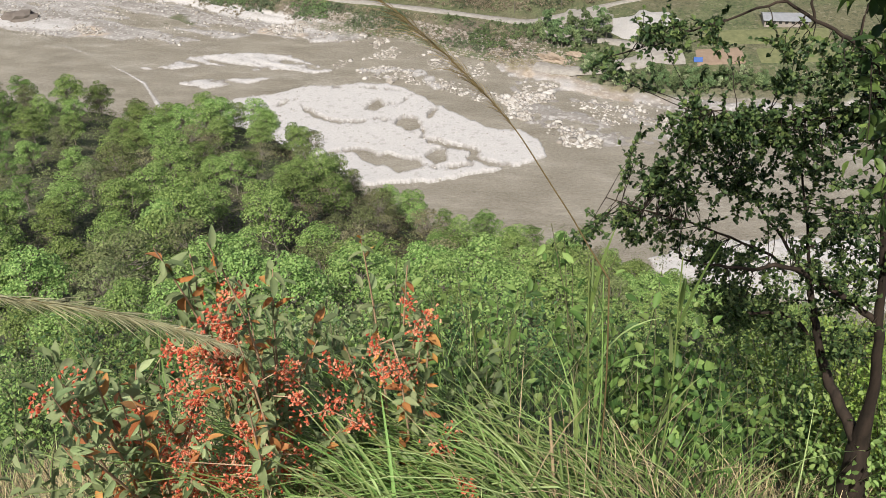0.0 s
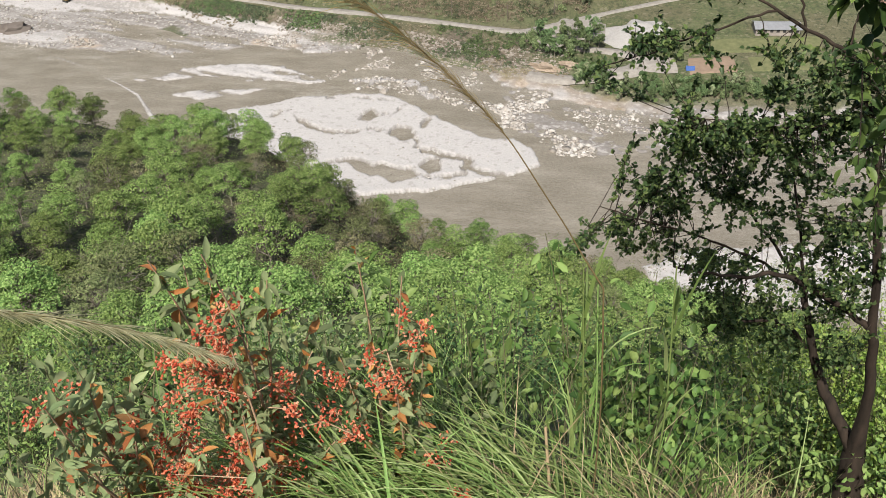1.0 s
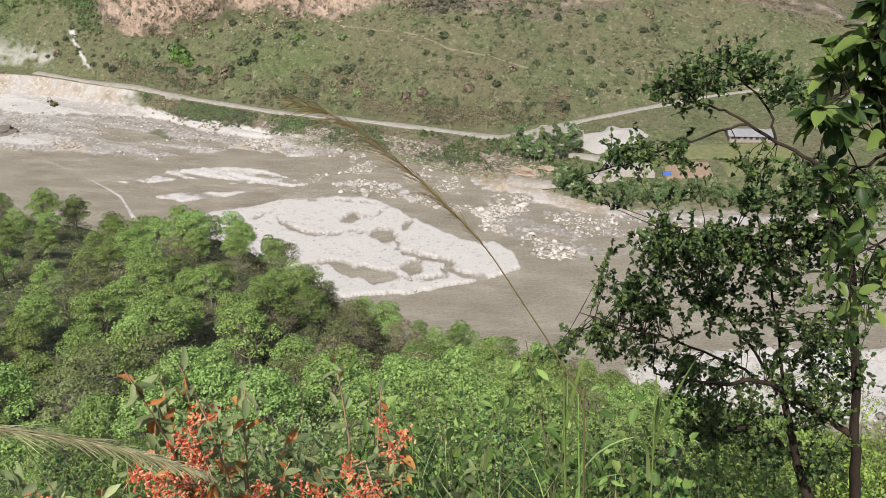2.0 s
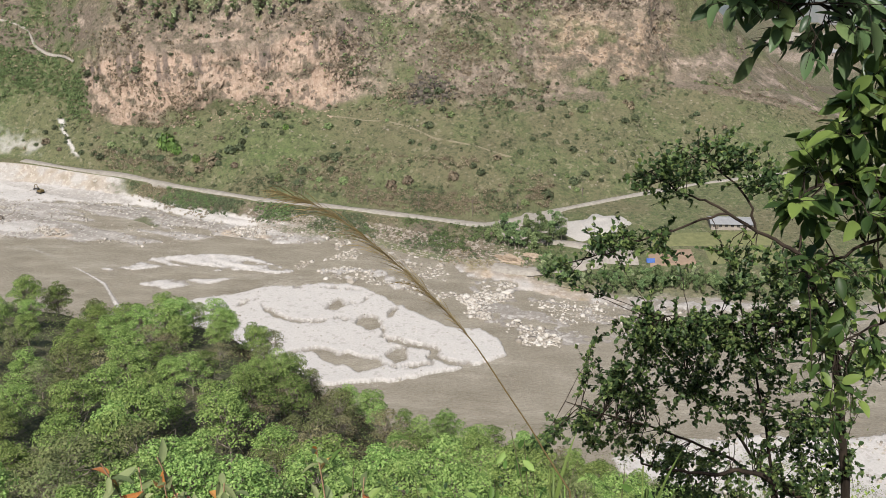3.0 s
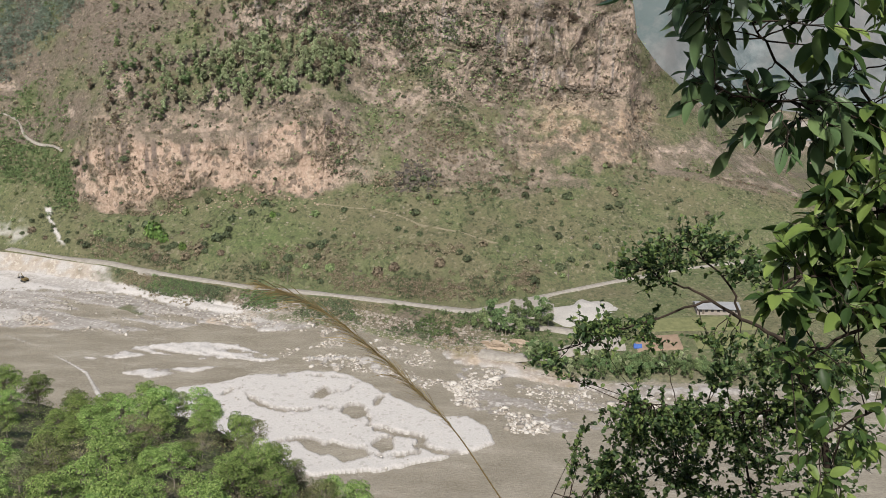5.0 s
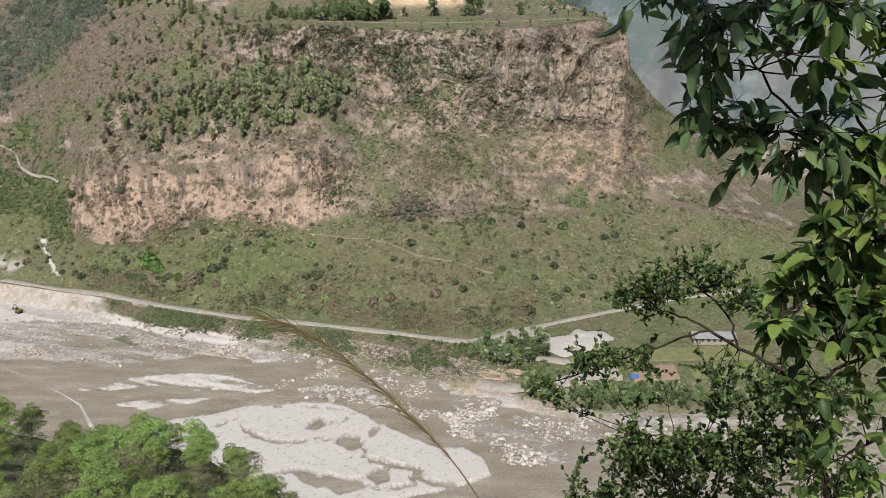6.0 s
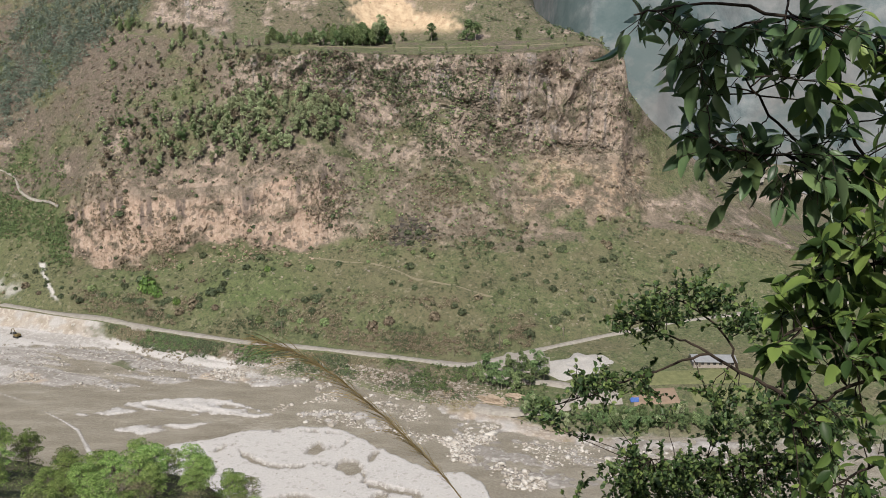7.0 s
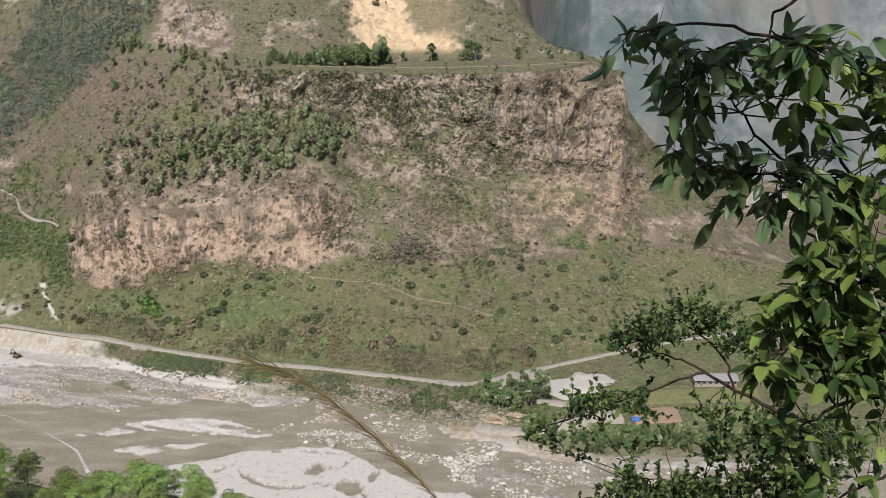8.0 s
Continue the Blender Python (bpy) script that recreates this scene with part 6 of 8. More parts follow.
def build_bramble():
    """A low tangle of brown dead stems under the flowering shrub."""
    rng = np.random.default_rng(57)
    x, y = polar(-25, 2.75)
    z = land_height(x, y)
    t = thing("dead_bramble", x, y, z, "low tangle of reddish-brown dead stems below the shrub", "bramble")
    off = np.array([x, y, z])
    for _ in range(110):
        a, d = rng.uniform(-33, -13), rng.uniform(2.45, 2.95)
        px, py = polar(a, d)
        root = np.array([px, py, land_height(px, py) - 0.02])
        way = np.array([rng.choice([-1, 1]) * rng.uniform(0.5, 1.0), rng.normal() * 0.3, 0])
        ln = rng.uniform(0.25, 0.7)
        s = np.linspace(0, 1, 8)[:, None]
        path = root + way * ln * s + np.array([0, 0, 1.0]) * (0.55 * np.sin(s * 2.3) * ln * rng.uniform(0.5, 1.0)) + np.cumsum(rng.normal(size=(8, 3)) * 0.008, 0)
        child("stem", tube_mesh("stem", [(path - off, np.linspace(0.0045, 0.0015, 8))], STEM, 5), t)


build_bramble()


def build_plume(points, hair_from, name, label, seed, hair_len, n=300, mat=None, thick=1.0, side=1.0):
    """A tall grass stalk with a feathery seed head along its upper part."""
    rng = np.random.default_rng(seed)
    mat = mat or PLUME_MAT
    path, r = limb_path(points, 0.0032, 0.001, None, 0, 5)
    x, y = polar(points[0][0] + side, points[0][2] + 0.3)
    z = land_height(x, y)
    root = np.array([x, y, z])
    s = np.linspace(0, 1, 8)[:-1, None]
    lead = root + (path[0] - root) * s + np.sin(s * np.pi) * np.array([[0.02, 0, 0.03]])
    full, rad = np.concatenate([lead, path]), np.concatenate([np.full(7, 0.0036), r])
    t = thing(name, *root, label, "grass")
    child("stalk", tube_mesh("stalk", [(full - root, rad)], PLUME_MAT, 6), t, "thin bent stalk")
    first = 7 + int(hair_from * (len(path) - 1))
    hairs = []
    for k in range(n):
        f = rng.uniform(first, len(full) - 1.01)
        i = int(f)
        b = full[i] + (full[i + 1] - full[i]) * (f - i)
        tan = unit(full[i + 1] - full[i])
        taper = math.sin(math.pi * min(max((f - first) / (len(full) - 1 - first), 0.03), 0.97)) ** 0.6
        d = unit(tan * 1.0 + rng.normal(size=3) * 0.16 + np.array([0, 0, -0.12]))
        ln = hair_len * rng.uniform(0.5, 1.1) * (0.35 + 0.65 * taper)
        w = unit(np.cross(d, rng.normal(size=3))) * 0.0009 * thick
        mid, end = b + d * ln * 0.5, b + d * ln + np.array([0, 0, -0.012])
        hairs.append(np.array([b - w * 0.5, b + w * 0.5, mid + w, mid - w, end]) - root)
    k = np.arange(n)[:, None] * 5
    tagged(child("seed_head", mesh_of("seed_head", np.concatenate(hairs), [k + np.array([[0, 1, 2, 3]]), k + np.array([[3, 2, 4]])], mat), t, "feathery seed head"), kind="stuff")


build_plume(PLUME, 0.42, "plume_grass", "tall plume grass with a drooping feathery brown head", 3, 0.15)
build_plume(PLUME2, 0.25, "plume_grass", "bent plume grass with a pale green-brown feathery head", 4, 0.15, 620, PLUME_PALE, 1.2, -3.0)


def leafy_plant(name, rng, az, d, height, count, leaf, ratio, mat, label, spread=0.25, stems=7, group="leafy plants"):
    """An upright bushy plant: thin stems with broad leaves along them."""
    x, y = polar(az, d)
    z = land_height(x, y)
    t = thing(name, x, y, z, label, "plant", group)
    paths, lp, la, ln, ll = [], [], [], [], []
    for _ in range(stems):
        e = np.array([rng.normal() * spread, rng.normal() * spread, height * rng.uniform(0.65, 1.05)])
        b = np.array([rng.normal() * 0.05, rng.normal() * 0.05, -0.05])
        s = np.linspace(0, 1, 8)[:, None]
        path = b + (e - b) * s + np.sin(s * 3) * rng.normal(size=3) * 0.05
        paths.append((path, np.linspace(0.006, 0.002, 8)))
        m = max(count // stems, 3)
        f = 1.2 + 5.79 * rng.random(m) ** 0.6
        i = f.astype(int)
        lp.append(path[i] + (path[i + 1] - path[i]) * (f - i)[:, None] + rng.normal(size=(m, 3)) * spread * 0.25)
        la.append(unit(rng.normal(size=(m, 3)) + np.array([0, 0, -0.1])))
        ln.append(unit(rng.normal(size=(m, 3)) * 0.5 + np.array([0, -0.3, 1])))
        ll.append(leaf * rng.uniform(0.6, 1.3, m))
    tagged(child("stems", tube_mesh("stems", paths, GREEN_STEM, 5), t), kind="stuff")
    p, a, n, l = (np.concatenate(v) for v in (lp, la, ln, ll))
    tagged(child("leaves", leaf_mesh("leaves", p, a, n, l, l * ratio, mat), t), kind="stuff")


def build_plants():
    rng = np.random.default_rng(23)
    for az, d, h in ((28, 6.6, 2.2), (31, 7.0, 2.4), (26, 7.2, 2.2), (33, 6.2, 2.1), (24.5, 6.8, 1.9)):
        leafy_plant("bush", rng, az, d, h, 1900, 0.042, 0.6, LEAF_LIME, "sunlit yellow-green bush behind the tree", 0.5, 24, "bushes on the slope")
    for az, d, h in ((13, 3.7, 1.35), (15.5, 3.9, 1.45), (18, 4.1, 1.35), (12, 4.3, 1.3), (20, 4.6, 1.2), (10, 3.9, 1.2)):
        leafy_plant("broad_leaved_plant", rng, az, d, h, 150, 0.062, 0.75, LEAF_FRESH, "bushy plant with broad yellow-green leaves")
    for az, d, h in ((-33, 3.2, 1.25), (-36, 3.4, 1.15), (-30, 3.6, 1.3), (-38, 3.6, 1.2), (-24, 3.3, 1.0), (-20, 3.1, 0.9), (-16, 3.2, 1.0), (-12, 3.0, 0.85), (-9, 3.2, 0.95), (-14, 3.5, 1.2), (-4, 3.1, 0.8), (-1, 3.3, 0.9)):
        leafy_plant("grey_leaved_plant", rng, az, d, h, 90, 0.085, 0.5, LEAF_GREY, "bushy plant with dull grey-green leaves beside the shrub")
    for az, d, h in ((-6.5, 3.6, 1.65), (-4, 3.9, 1.5), (8.5, 3.9, 1.95), (3, 4.6, 1.5), (-11, 4.4, 1.6), (22, 5.4, 1.4), (-17, 4.2, 1.6), (-1, 5.2, 1.5)):
        leafy_plant("leafy_plant", rng, az, d, h, 110, 0.085, 0.45, LEAF_GREY if az < -8 else LEAF_FRESH, "tall leafy herb with narrow green leaves")
    for k in range(95):
        az, d = rng.uniform(-44, 38), math.sqrt(rng.uniform(5.5**2, 14**2))
        if az < -24 and d < 9:
            continue
        # some bushes take the leaf colour that has shade put in
        leafy_plant("bush", rng, az, d, rng.uniform(0.8, 1.5) + 0.05 * d, 560, 0.062, 0.58, [LEAF_FRESH, LEAF_BRIGHT, LEAF_SHADE_TONE, LEAF_SMALL, LEAF_GREY if az < -5 else LEAF_SHADE_TONE][int(rng.integers(5))], "dense green bush on the slope below", 0.40, 16, "bushes on the slope")
    # upright reed and dead cane
    for az, d, el, lab in ((14.4, 3.0, -31.2, "tall upright green reed"), (7.6, 3.0, -32.4, "green reed with curved blades"), (8.8, 3.05, -33.6, "green reed with curved blades")):
        x, y = polar(az, d)
        z = land_height(x, y)
        t = thing("reed", x, y, z, lab, "reed", "reeds")
        h = 150 + d * math.tan(radians(el)) - z
        s = np.linspace(0, 1, 9)[:, None]
        stem = np.concatenate([0.03 * np.sin(s * 4), 0.02 * np.cos(s * 5), s * h * 0.85], 1)
        child("stem", tube_mesh("stem", [(stem, np.linspace(0.006, 0.003, 9))], BLADE, 6), t)
        m = 7
        v, f = blade_arrays(np.stack([0 * np.arange(m), 0 * np.arange(m), np.linspace(0.3, 0.72, m) * h], -1), np.concatenate([rng.normal(size=(m, 2)), np.zeros((m, 1))], 1), rng.uniform(0.35, 0.5, m), np.full(m, 0.022), rng.uniform(0.1, 1.4, m))
        tagged(child("blades", mesh_of("blades", v, [f], BLADE, True), t), kind="stuff")
    a, b = at(5.1, -46.0, 2.9), at(6.8, -50.5, 2.7)
    a = np.array(a)
    b = np.array([b[0], b[1], land_height(b[0], b[1]) - 0.03])
    t = thing("dead_cane", *b, "pale dry dead cane leaning in the grass", "cane")
    child("stalk", tube_mesh("stalk", [(b + (a - b) * np.linspace(0, 1, 6)[:, None] - b, np.linspace(0.010, 0.007, 6))], STRAW, 7), t)


build_plants()


# ---- the far side: shrubs, woods, fields, road works, stones and distance ----
LEAF_FAR = leaf_material("far_foliage", (0.155, 0.19, 0.105), (0.255, 0.30, 0.165), (0.35, 0.39, 0.235), 0.8, 0.35, 0.9)
LEAF_FARMID = leaf_material("far_scrub_foliage", (0.085, 0.118, 0.052), (0.150, 0.195, 0.086), (0.23, 0.28, 0.135), 0.8, 0.35)
LEAF_FARDARK = leaf_material("far_dark_foliage", (0.042, 0.056, 0.032), (0.076, 0.096, 0.052), (0.125, 0.148, 0.082), 0.8, 0.25)
# forest leaves paled and blued: distance haze put into the colour
LEAF_HAZED_FOREST = leaf_material("hazed_mountain_forest", (0.095, 0.125, 0.102), (0.142, 0.180, 0.142), (0.19, 0.228, 0.178), 0.85, 0.3)
LEAF_BELT = leaf_material("belt_foliage", (0.055, 0.092, 0.040), (0.100, 0.150, 0.063), (0.155, 0.210, 0.092), 0.75, 0.3)
LEAF_FARDRY = leaf_material("far_dry_foliage", (0.105, 0.086, 0.058), (0.165, 0.137, 0.094), (0.225, 0.188, 0.135), 0.8, 0.2)
ROOF = plain_material("grey_metal_roof", (0.145, 0.15, 0.158), (0.21, 0.215, 0.222), 0.7, 0.5)
PLASTER = plain_material("weathered_plaster", (0.20, 0.175, 0.155), (0.30, 0.27, 0.24), 0.6, 0.9)
RED_WALL = plain_material("reddish_wall", (0.19, 0.118, 0.092), (0.255, 0.172, 0.135), 0.8, 0.9)
TILLED = plain_material("tilled_soil", (0.150, 0.108, 0.077), (0.215, 0.160, 0.116), 0.5, 0.95)
CROP = plain_material("field_crop", (0.070, 0.082, 0.036), (0.145, 0.142, 0.070), 0.5, 0.9)
BLUE = plain_material("blue_tarpaulin", (0.018, 0.055, 0.19), (0.045, 0.10, 0.28), 3.0, 0.6)
DARK_ROCK = plain_material("dark_boulder", (0.063, 0.052, 0.045), (0.154, 0.133, 0.115), 0.5, 0.9, 0.8, 0.3)


def stone_material():
    """River stones: each its own shade from wet brown-grey to near white."""
    m, nt, b = material("river_boulder", 0.9)
    geo = nt.nodes.new("ShaderNodeNewGeometry")
    inf = nt.nodes.new("ShaderNodeObjectInfo")
    pick = calc(nt, "FRACT", calc(nt, "ADD", geo.outputs["Random Per Island"], inf.outputs["Random"]))
    col = ramp(nt, pick, [(0.0, (0.13, 0.115, 0.098)), (0.3, (0.24, 0.215, 0.185)), (0.65, (0.335, 0.315, 0.285)), (1.0, (0.42, 0.40, 0.37))])
    n = noise_node(nt, 1.2, 5.0, 0.7)
    col = mix(nt, calc(nt, "MULTIPLY", n, 0.4), col, (0.21, 0.19, 0.165))
    nt.links.new(col, b.inputs["Base Color"])
    bump(nt, b, n, 0.6, 0.1)
    return m


WHITE_ROCK = stone_material()
TIMBER = plain_material("pole_timber", (0.084, 0.070, 0.056), (0.154, 0.133, 0.112), 2.0, 0.9)
YELLOW = plain_material("machine_paint", (0.085, 0.065, 0.030), (0.150, 0.112, 0.048), 1.5, 0.5)
RUBBER = plain_material("dark_steel", (0.021, 0.021, 0.021), (0.056, 0.056, 0.056), 2.0, 0.7)


def bush_mesh(seed, n, size, mat, flat=0.8, name="crown"):
    rng = np.random.default_rng(seed)
    v = unit(rng.normal(size=(n, 3)))
    v[:, 2] = np.abs(v[:, 2])
    lump = 0.75 + 0.5 * vnoise(v[:, 0] * 2 + seed, v[:, 1] * 2, v[:, 2] * 2, seed)
    pos = v * lump[:, None] * np.array([1, 1, flat * 1.3]) * rng.uniform(0.7, 1.0, (n, 1))
    return card_mesh(name, pos, unit(v + rng.normal(size=(n, 3)) * 0.3 + np.array([0, 0, 0.3])), size * rng.uniform(0.6, 1.4, n), mat, rng, 0.75)


BUSHES = [bush_mesh(s, 150, 0.42, m) for s, m in ((1, LEAF_FARMID), (2, LEAF_FARDARK), (3, LEAF_FARDARK), (4, LEAF_FARDRY), (5, LEAF_DEEP))]
STUB = tube_mesh("stem", [(np.array([[0, 0, -0.4], [0.05, 0, 0.3], [0, 0.04, 0.7]]), np.array([0.09, 0.07, 0.03]))], TRUNK, 5)
BUSH_LABELS = ["green round shrub on the grassy far slope", "dark green shrub on the grassy far slope", "dark thorny shrub on the grassy far slope", "brown leafless shrub on the far slope", "large round bright green bush at the foot of the cliff"]
BUSH_FIRST = {}


def far_shrub(k, az, d, size, group="shrubs on the far slope", turn=0.0, high=1.0):
    x, y = polar(az, d)
    z = land_height(x, y) - 0.1
    key = (k, group)
    if key not in BUSH_FIRST:
        t = thing("shrub", x, y, z, BUSH_LABELS[k], "shrub", group, turn, size)
        child("stem", STUB, t)
        child("crown", BUSHES[k], t)
        t.scale = (size, size, size * high)
        BUSH_FIRST[key] = t
        return
    copy_thing(BUSH_FIRST[key], pose(x, y, z, 0, 0, turn)).scale = (size, size, size * high)


def ring_at(table, az):
    t = np.array(table, float)
    return float(np.interp(az, t[:, 0], t[:, 1]))


def on_land(az, el):
    """Where a line of sight from the viewpoint meets the far side."""
    for d in np.arange(330, 900, 1.5):
        x, y = polar(az, d)
        z = land_height(x, y)
        if z >= 150 + d * math.tan(radians(el)):
            break
    return x, y, z


SLOPE_SHRUBS = [(-10.4, -18.5, 1, 2.6), (-10.6, -19.3, 1, 2.4), (-7.7, -19.2, 0, 2.6), (-11.9, -18.9, 0, 2.4), (5.7, -20.1, 1, 3.2), (7.4, -19.2, 1, 2.6), (6.0, -18.0, 1, 1.8), (1.3, -18.8, 1, 2.2), (0.8, -18.3, 1, 1.8), (-8.2, -18.0, 1, 2.2), (-14.0, -16.5, 1, 2.0), (-11.5, -16.1, 1, 1.5), (-6.7, -15.7, 1, 1.8), (-1.8, -17.2, 1, 1.8), (3.8, -17.5, 1, 1.6), (3.1, -14.5, 1, 2.2), (5.0, -14.8, 1, 2.2), (7.8, -14.6, 1, 1.8), (-15.9, -17.6, 3, 3.0), (-16.8, -18.0, 3, 2.6), (-4.6, -19.7, 3, 3.0), (-3.5, -19.4, 3, 2.8), (-0.5, -19.1, 3, 2.8), (-7.0, -12.7, 1, 1.5)]


def build_far_shrubs():
    rng = np.random.default_rng(41)
    for a, e, s in ((-18.5, -16.2, 4.8), (-18.0, -16.6, 3.0), (-16.9, -17.2, 2.2), (-11.2, -15.6, 1.8)):
        far_shrub(4, a, math.hypot(*on_land(a, e)[:2]) - 2, s, high=1.5)
    for a, e, s in ((-14.8, -17.0, 3.2), (-14.2, -16.9, 2.6), (-15.6, -17.4, 2.4), (-2.1, -14.4, 2.2), (-1.5, -13.9, 2.4), (-8.0, -17.6, 2.0), (-7.4, -17.3, 1.7), (-8.5, -18.6, 2.2), (8.1, -18.6, 2.2), (9.7, -17.7, 2.4), (4.6, -16.6, 1.8)):
        far_shrub(1, a, math.hypot(*on_land(a, e)[:2]), s)
    # shrubs that stand out on the slope: bearing, height angle, kind, size
    for a, e, k, s in SLOPE_SHRUBS:
        far_shrub(k, a, math.hypot(*on_land(a, e)[:2]), s, high=1.15, turn=a * 37)
    n = 0
    while n < 260:
        az = rng.uniform(-27, 17)
        lo, hi = ring_at(ROAD, az) + 9, ring_at(TALUS, az) + 14
        d = rng.uniform(lo, hi)
        f = (d - lo) / (hi - lo)
        dense = float(fbm(np.array(az * 0.35), np.array(d * 0.04), 0, 73, 3))
        left = float(smooth(-14, -19, az))
        if rng.random() > np.clip(0.30 + 0.8 * dense + 0.30 * (1 - f) + 0.45 * left + 0.4 * (f > 0.85), 0.08, 1):
            continue
        k = int(rng.choice([0, 1, 2, 3], p=[0.22, 0.38, 0.2, 0.2]))
        far_shrub(k, az, d, rng.uniform(0.7, 1.6) * rng.choice([1, 1, 1.7]), turn=rng.uniform(0, 360))
        n += 1


build_far_shrubs()


def scrub(name, seed, count, az, rows, radius, leaf, cards, mat, label, keep=None, tall=1.0):
    """A mass of small bushes or far trees as one object, rooted on the land between two rings: rows is ((ring, part), (ring, part))."""
    rng = np.random.default_rng(seed)
    place = LS + LF
    r0 = int(np.argmin(np.abs(place - (rows[0][0] + rows[0][1]))))
    r1 = int(np.argmin(np.abs(place - (rows[1][0] + rows[1][1]))))
    cols = np.where((AZ >= az[0]) & (AZ <= az[1]))[0]
    i, j = rng.integers(r0, r1 + 1, count), rng.choice(cols, count)
    x, y, z = LX[i, j], LY[i, j], LZ[i, j]
    if keep is not None:
        ok = keep(rng, AZ[j], place[i], x, y, z)
        x, y, z = x[ok], y[ok], z[ok]
    n = len(x)
    r = radius * rng.uniform(0.5, 1.5, n)
    v = unit(rng.normal(size=(n, cards, 3)))
    v[..., 2] = np.abs(v[..., 2]) * tall
    v[..., 1] -= 0.15
    pos = np.stack([x, y, z], -1)[:, None] + v * r[:, None, None] * rng.uniform(0.6, 1.05, (n, cards, 1))
    nor = unit(v + rng.normal(size=v.shape) * 0.35 + np.array([0, 0, 0.3]))
    size = leaf * rng.uniform(0.6, 1.4, (n, cards))
    me = card_mesh(name, pos.reshape(-1, 3), nor.reshape(-1, 3), size.ravel(), mat, rng, 0.75)
    return tagged(new(name, me), label, "scrub", kind="stuff")


def patchy(seed, amount, scale=0.03):
    return lambda rng, a, k, x, y, z: fbm(x * scale, y * scale, z * scale, seed, 3) + amount > rng.uniform(-0.14, 0.14, len(x))


def on_knoll(rng, a, k, x, y, z):
    el = np.degrees(np.arctan2(z - 150, np.hypot(x, y)))
    return ((a + 2.0) / 1.7) ** 2 + ((el + 13.6) / 1.0) ** 2 < rng.uniform(0.2, 1.3, len(x))


def off_face(seed, amount):
    """Patchy growth that leaves the bare lower cliff face nearly clear."""
    base = patchy(seed, amount)
    return lambda rng, a, k, x, y, z: base(rng, a, k, x, y, z) & ((k > 12.0) | (a > -7.5) | (rng.random(len(x)) < 0.12)) & ((a < 3.5) | (k < 12.6) | (rng.random(len(x)) < 0.4))


def gully(rng, a, k, x, y, z):
    """A slanting gully full of bushes, and thinner growth over the broken cliff beside it."""
    el = np.degrees(np.arctan2(z - 150, np.hypot(x, y)))
    mid = -3.0 - 0.68 * (el + 4.6)
    near = np.abs(a - mid) < 0.75 + 0.35 * rng.normal(size=len(x))
    return (near & (el < -3.6) & (el > -11.5)) | ((a < 3) & (k > 13.0) & (rng.random(len(x)) < 0.28)) | (rng.random(len(x)) < 0.04)


def forest_belt(rng, a, k, x, y, z):
    """The forest runs up the mountainside in a slanting belt, thinner above."""
    el = np.degrees(np.arctan2(z - 150, np.hypot(x, y)))
    rag = rng.normal(size=len(x)) * 0.4
    low, high = el > -4.6 + 0.87 * (a + 23.2) + rag, el < -2.6 + 1.57 * (a + 25.4) + rag
    return low & (high | (rng.random(len(x)) < 0.18))


scrub("bank_scrub", 51, 3000, (-21, 6), ((7, 0.0), (8, 0.85)), 0.9, 0.55, 14, LEAF_FARDARK, "dark green scrub on the bank below the road", patchy(181, -0.05, 0.07))
scrub("bank_brush", 52, 1900, (-21, 5), ((6, 0.96), (8, 0.85)), 0.7, 0.5, 12, LEAF_FARDRY, "brown brush on the bank below the road", patchy(182, -0.12, 0.06))
scrub("bank_greenery", 151, 1500, (-20, 7), ((7, 0.4), (8, 0.9)), 1.2, 0.6, 18, LEAF_BELT, "green bushes on the bank below the road", patchy(183, -0.28, 0.05))
scrub("bank_weeds", 152, 900, (-6, 7), ((7, 0.5), (9, 0.0)), 1.3, 0.65, 18, LEAF_BELT, "green bushes on the wide bank by the road's bend", patchy(184, -0.1, 0.06))
scrub("roadside_brush", 153, 900, (-20, 6), ((10, 0.02), (10, 0.16)), 1.2, 0.6, 14, LEAF_FARDRY, "brown brush above the road", patchy(185, -0.12, 0.05))
scrub("roadside_scrub", 154, 800, (-20, 8), ((10, 0.02), (10, 0.2)), 1.4, 0.65, 16, LEAF_FARDARK, "dark scrub above the road", patchy(186, -0.2, 0.05))
scrub("slope_scrub", 53, 2600, (-27, 21), ((10, 0.1), (11, 0.0)), 0.75, 0.5, 12, LEAF_FARDARK, "small dark bushes scattered over the grassy slope", lambda rng, a, k, x, y, z: patchy(81, -0.12, 0.04)(rng, a, k, x, y, z) | (rng.random(len(x)) < 0.12))
scrub("slope_brush", 54, 1100, (-23, 6), ((10, 0.04), (10, 0.45)), 1.5, 0.6, 18, LEAF_FARDRY, "brown brush at the foot of the slope", patchy(82, -0.22))
scrub("cliff_scrub", 55, 2600, (-23, 12), ((11, 0.0), (14, 0.0)), 1.1, 0.75, 11, LEAF_FARDARK, "dark bushes clinging to ledges of the cliff", off_face(83, -0.05))
scrub("cliff_brush", 56, 3400, (-23, 12.5), ((10, 0.9), (14, 0.0)), 1.0, 0.7, 10, LEAF_FARDRY, "dry brown brush on the cliff", off_face(84, 0.0))
scrub("cliff_greenery", 57, 3000, (-22, 12), ((11, 0.2), (14, 0.0)), 1.1, 0.75, 10, LEAF_FARMID, "green bushes on the cliff ledges", off_face(85, -0.1))
scrub("cliff_thicket", 63, 5000, (-22.3, 4), ((10, 0.93), (12, 0.1)), 1.0, 0.7, 10, LEAF_FARDRY, "patches of brown leafless thicket on the lower cliff", patchy(101, -0.30, 0.035))
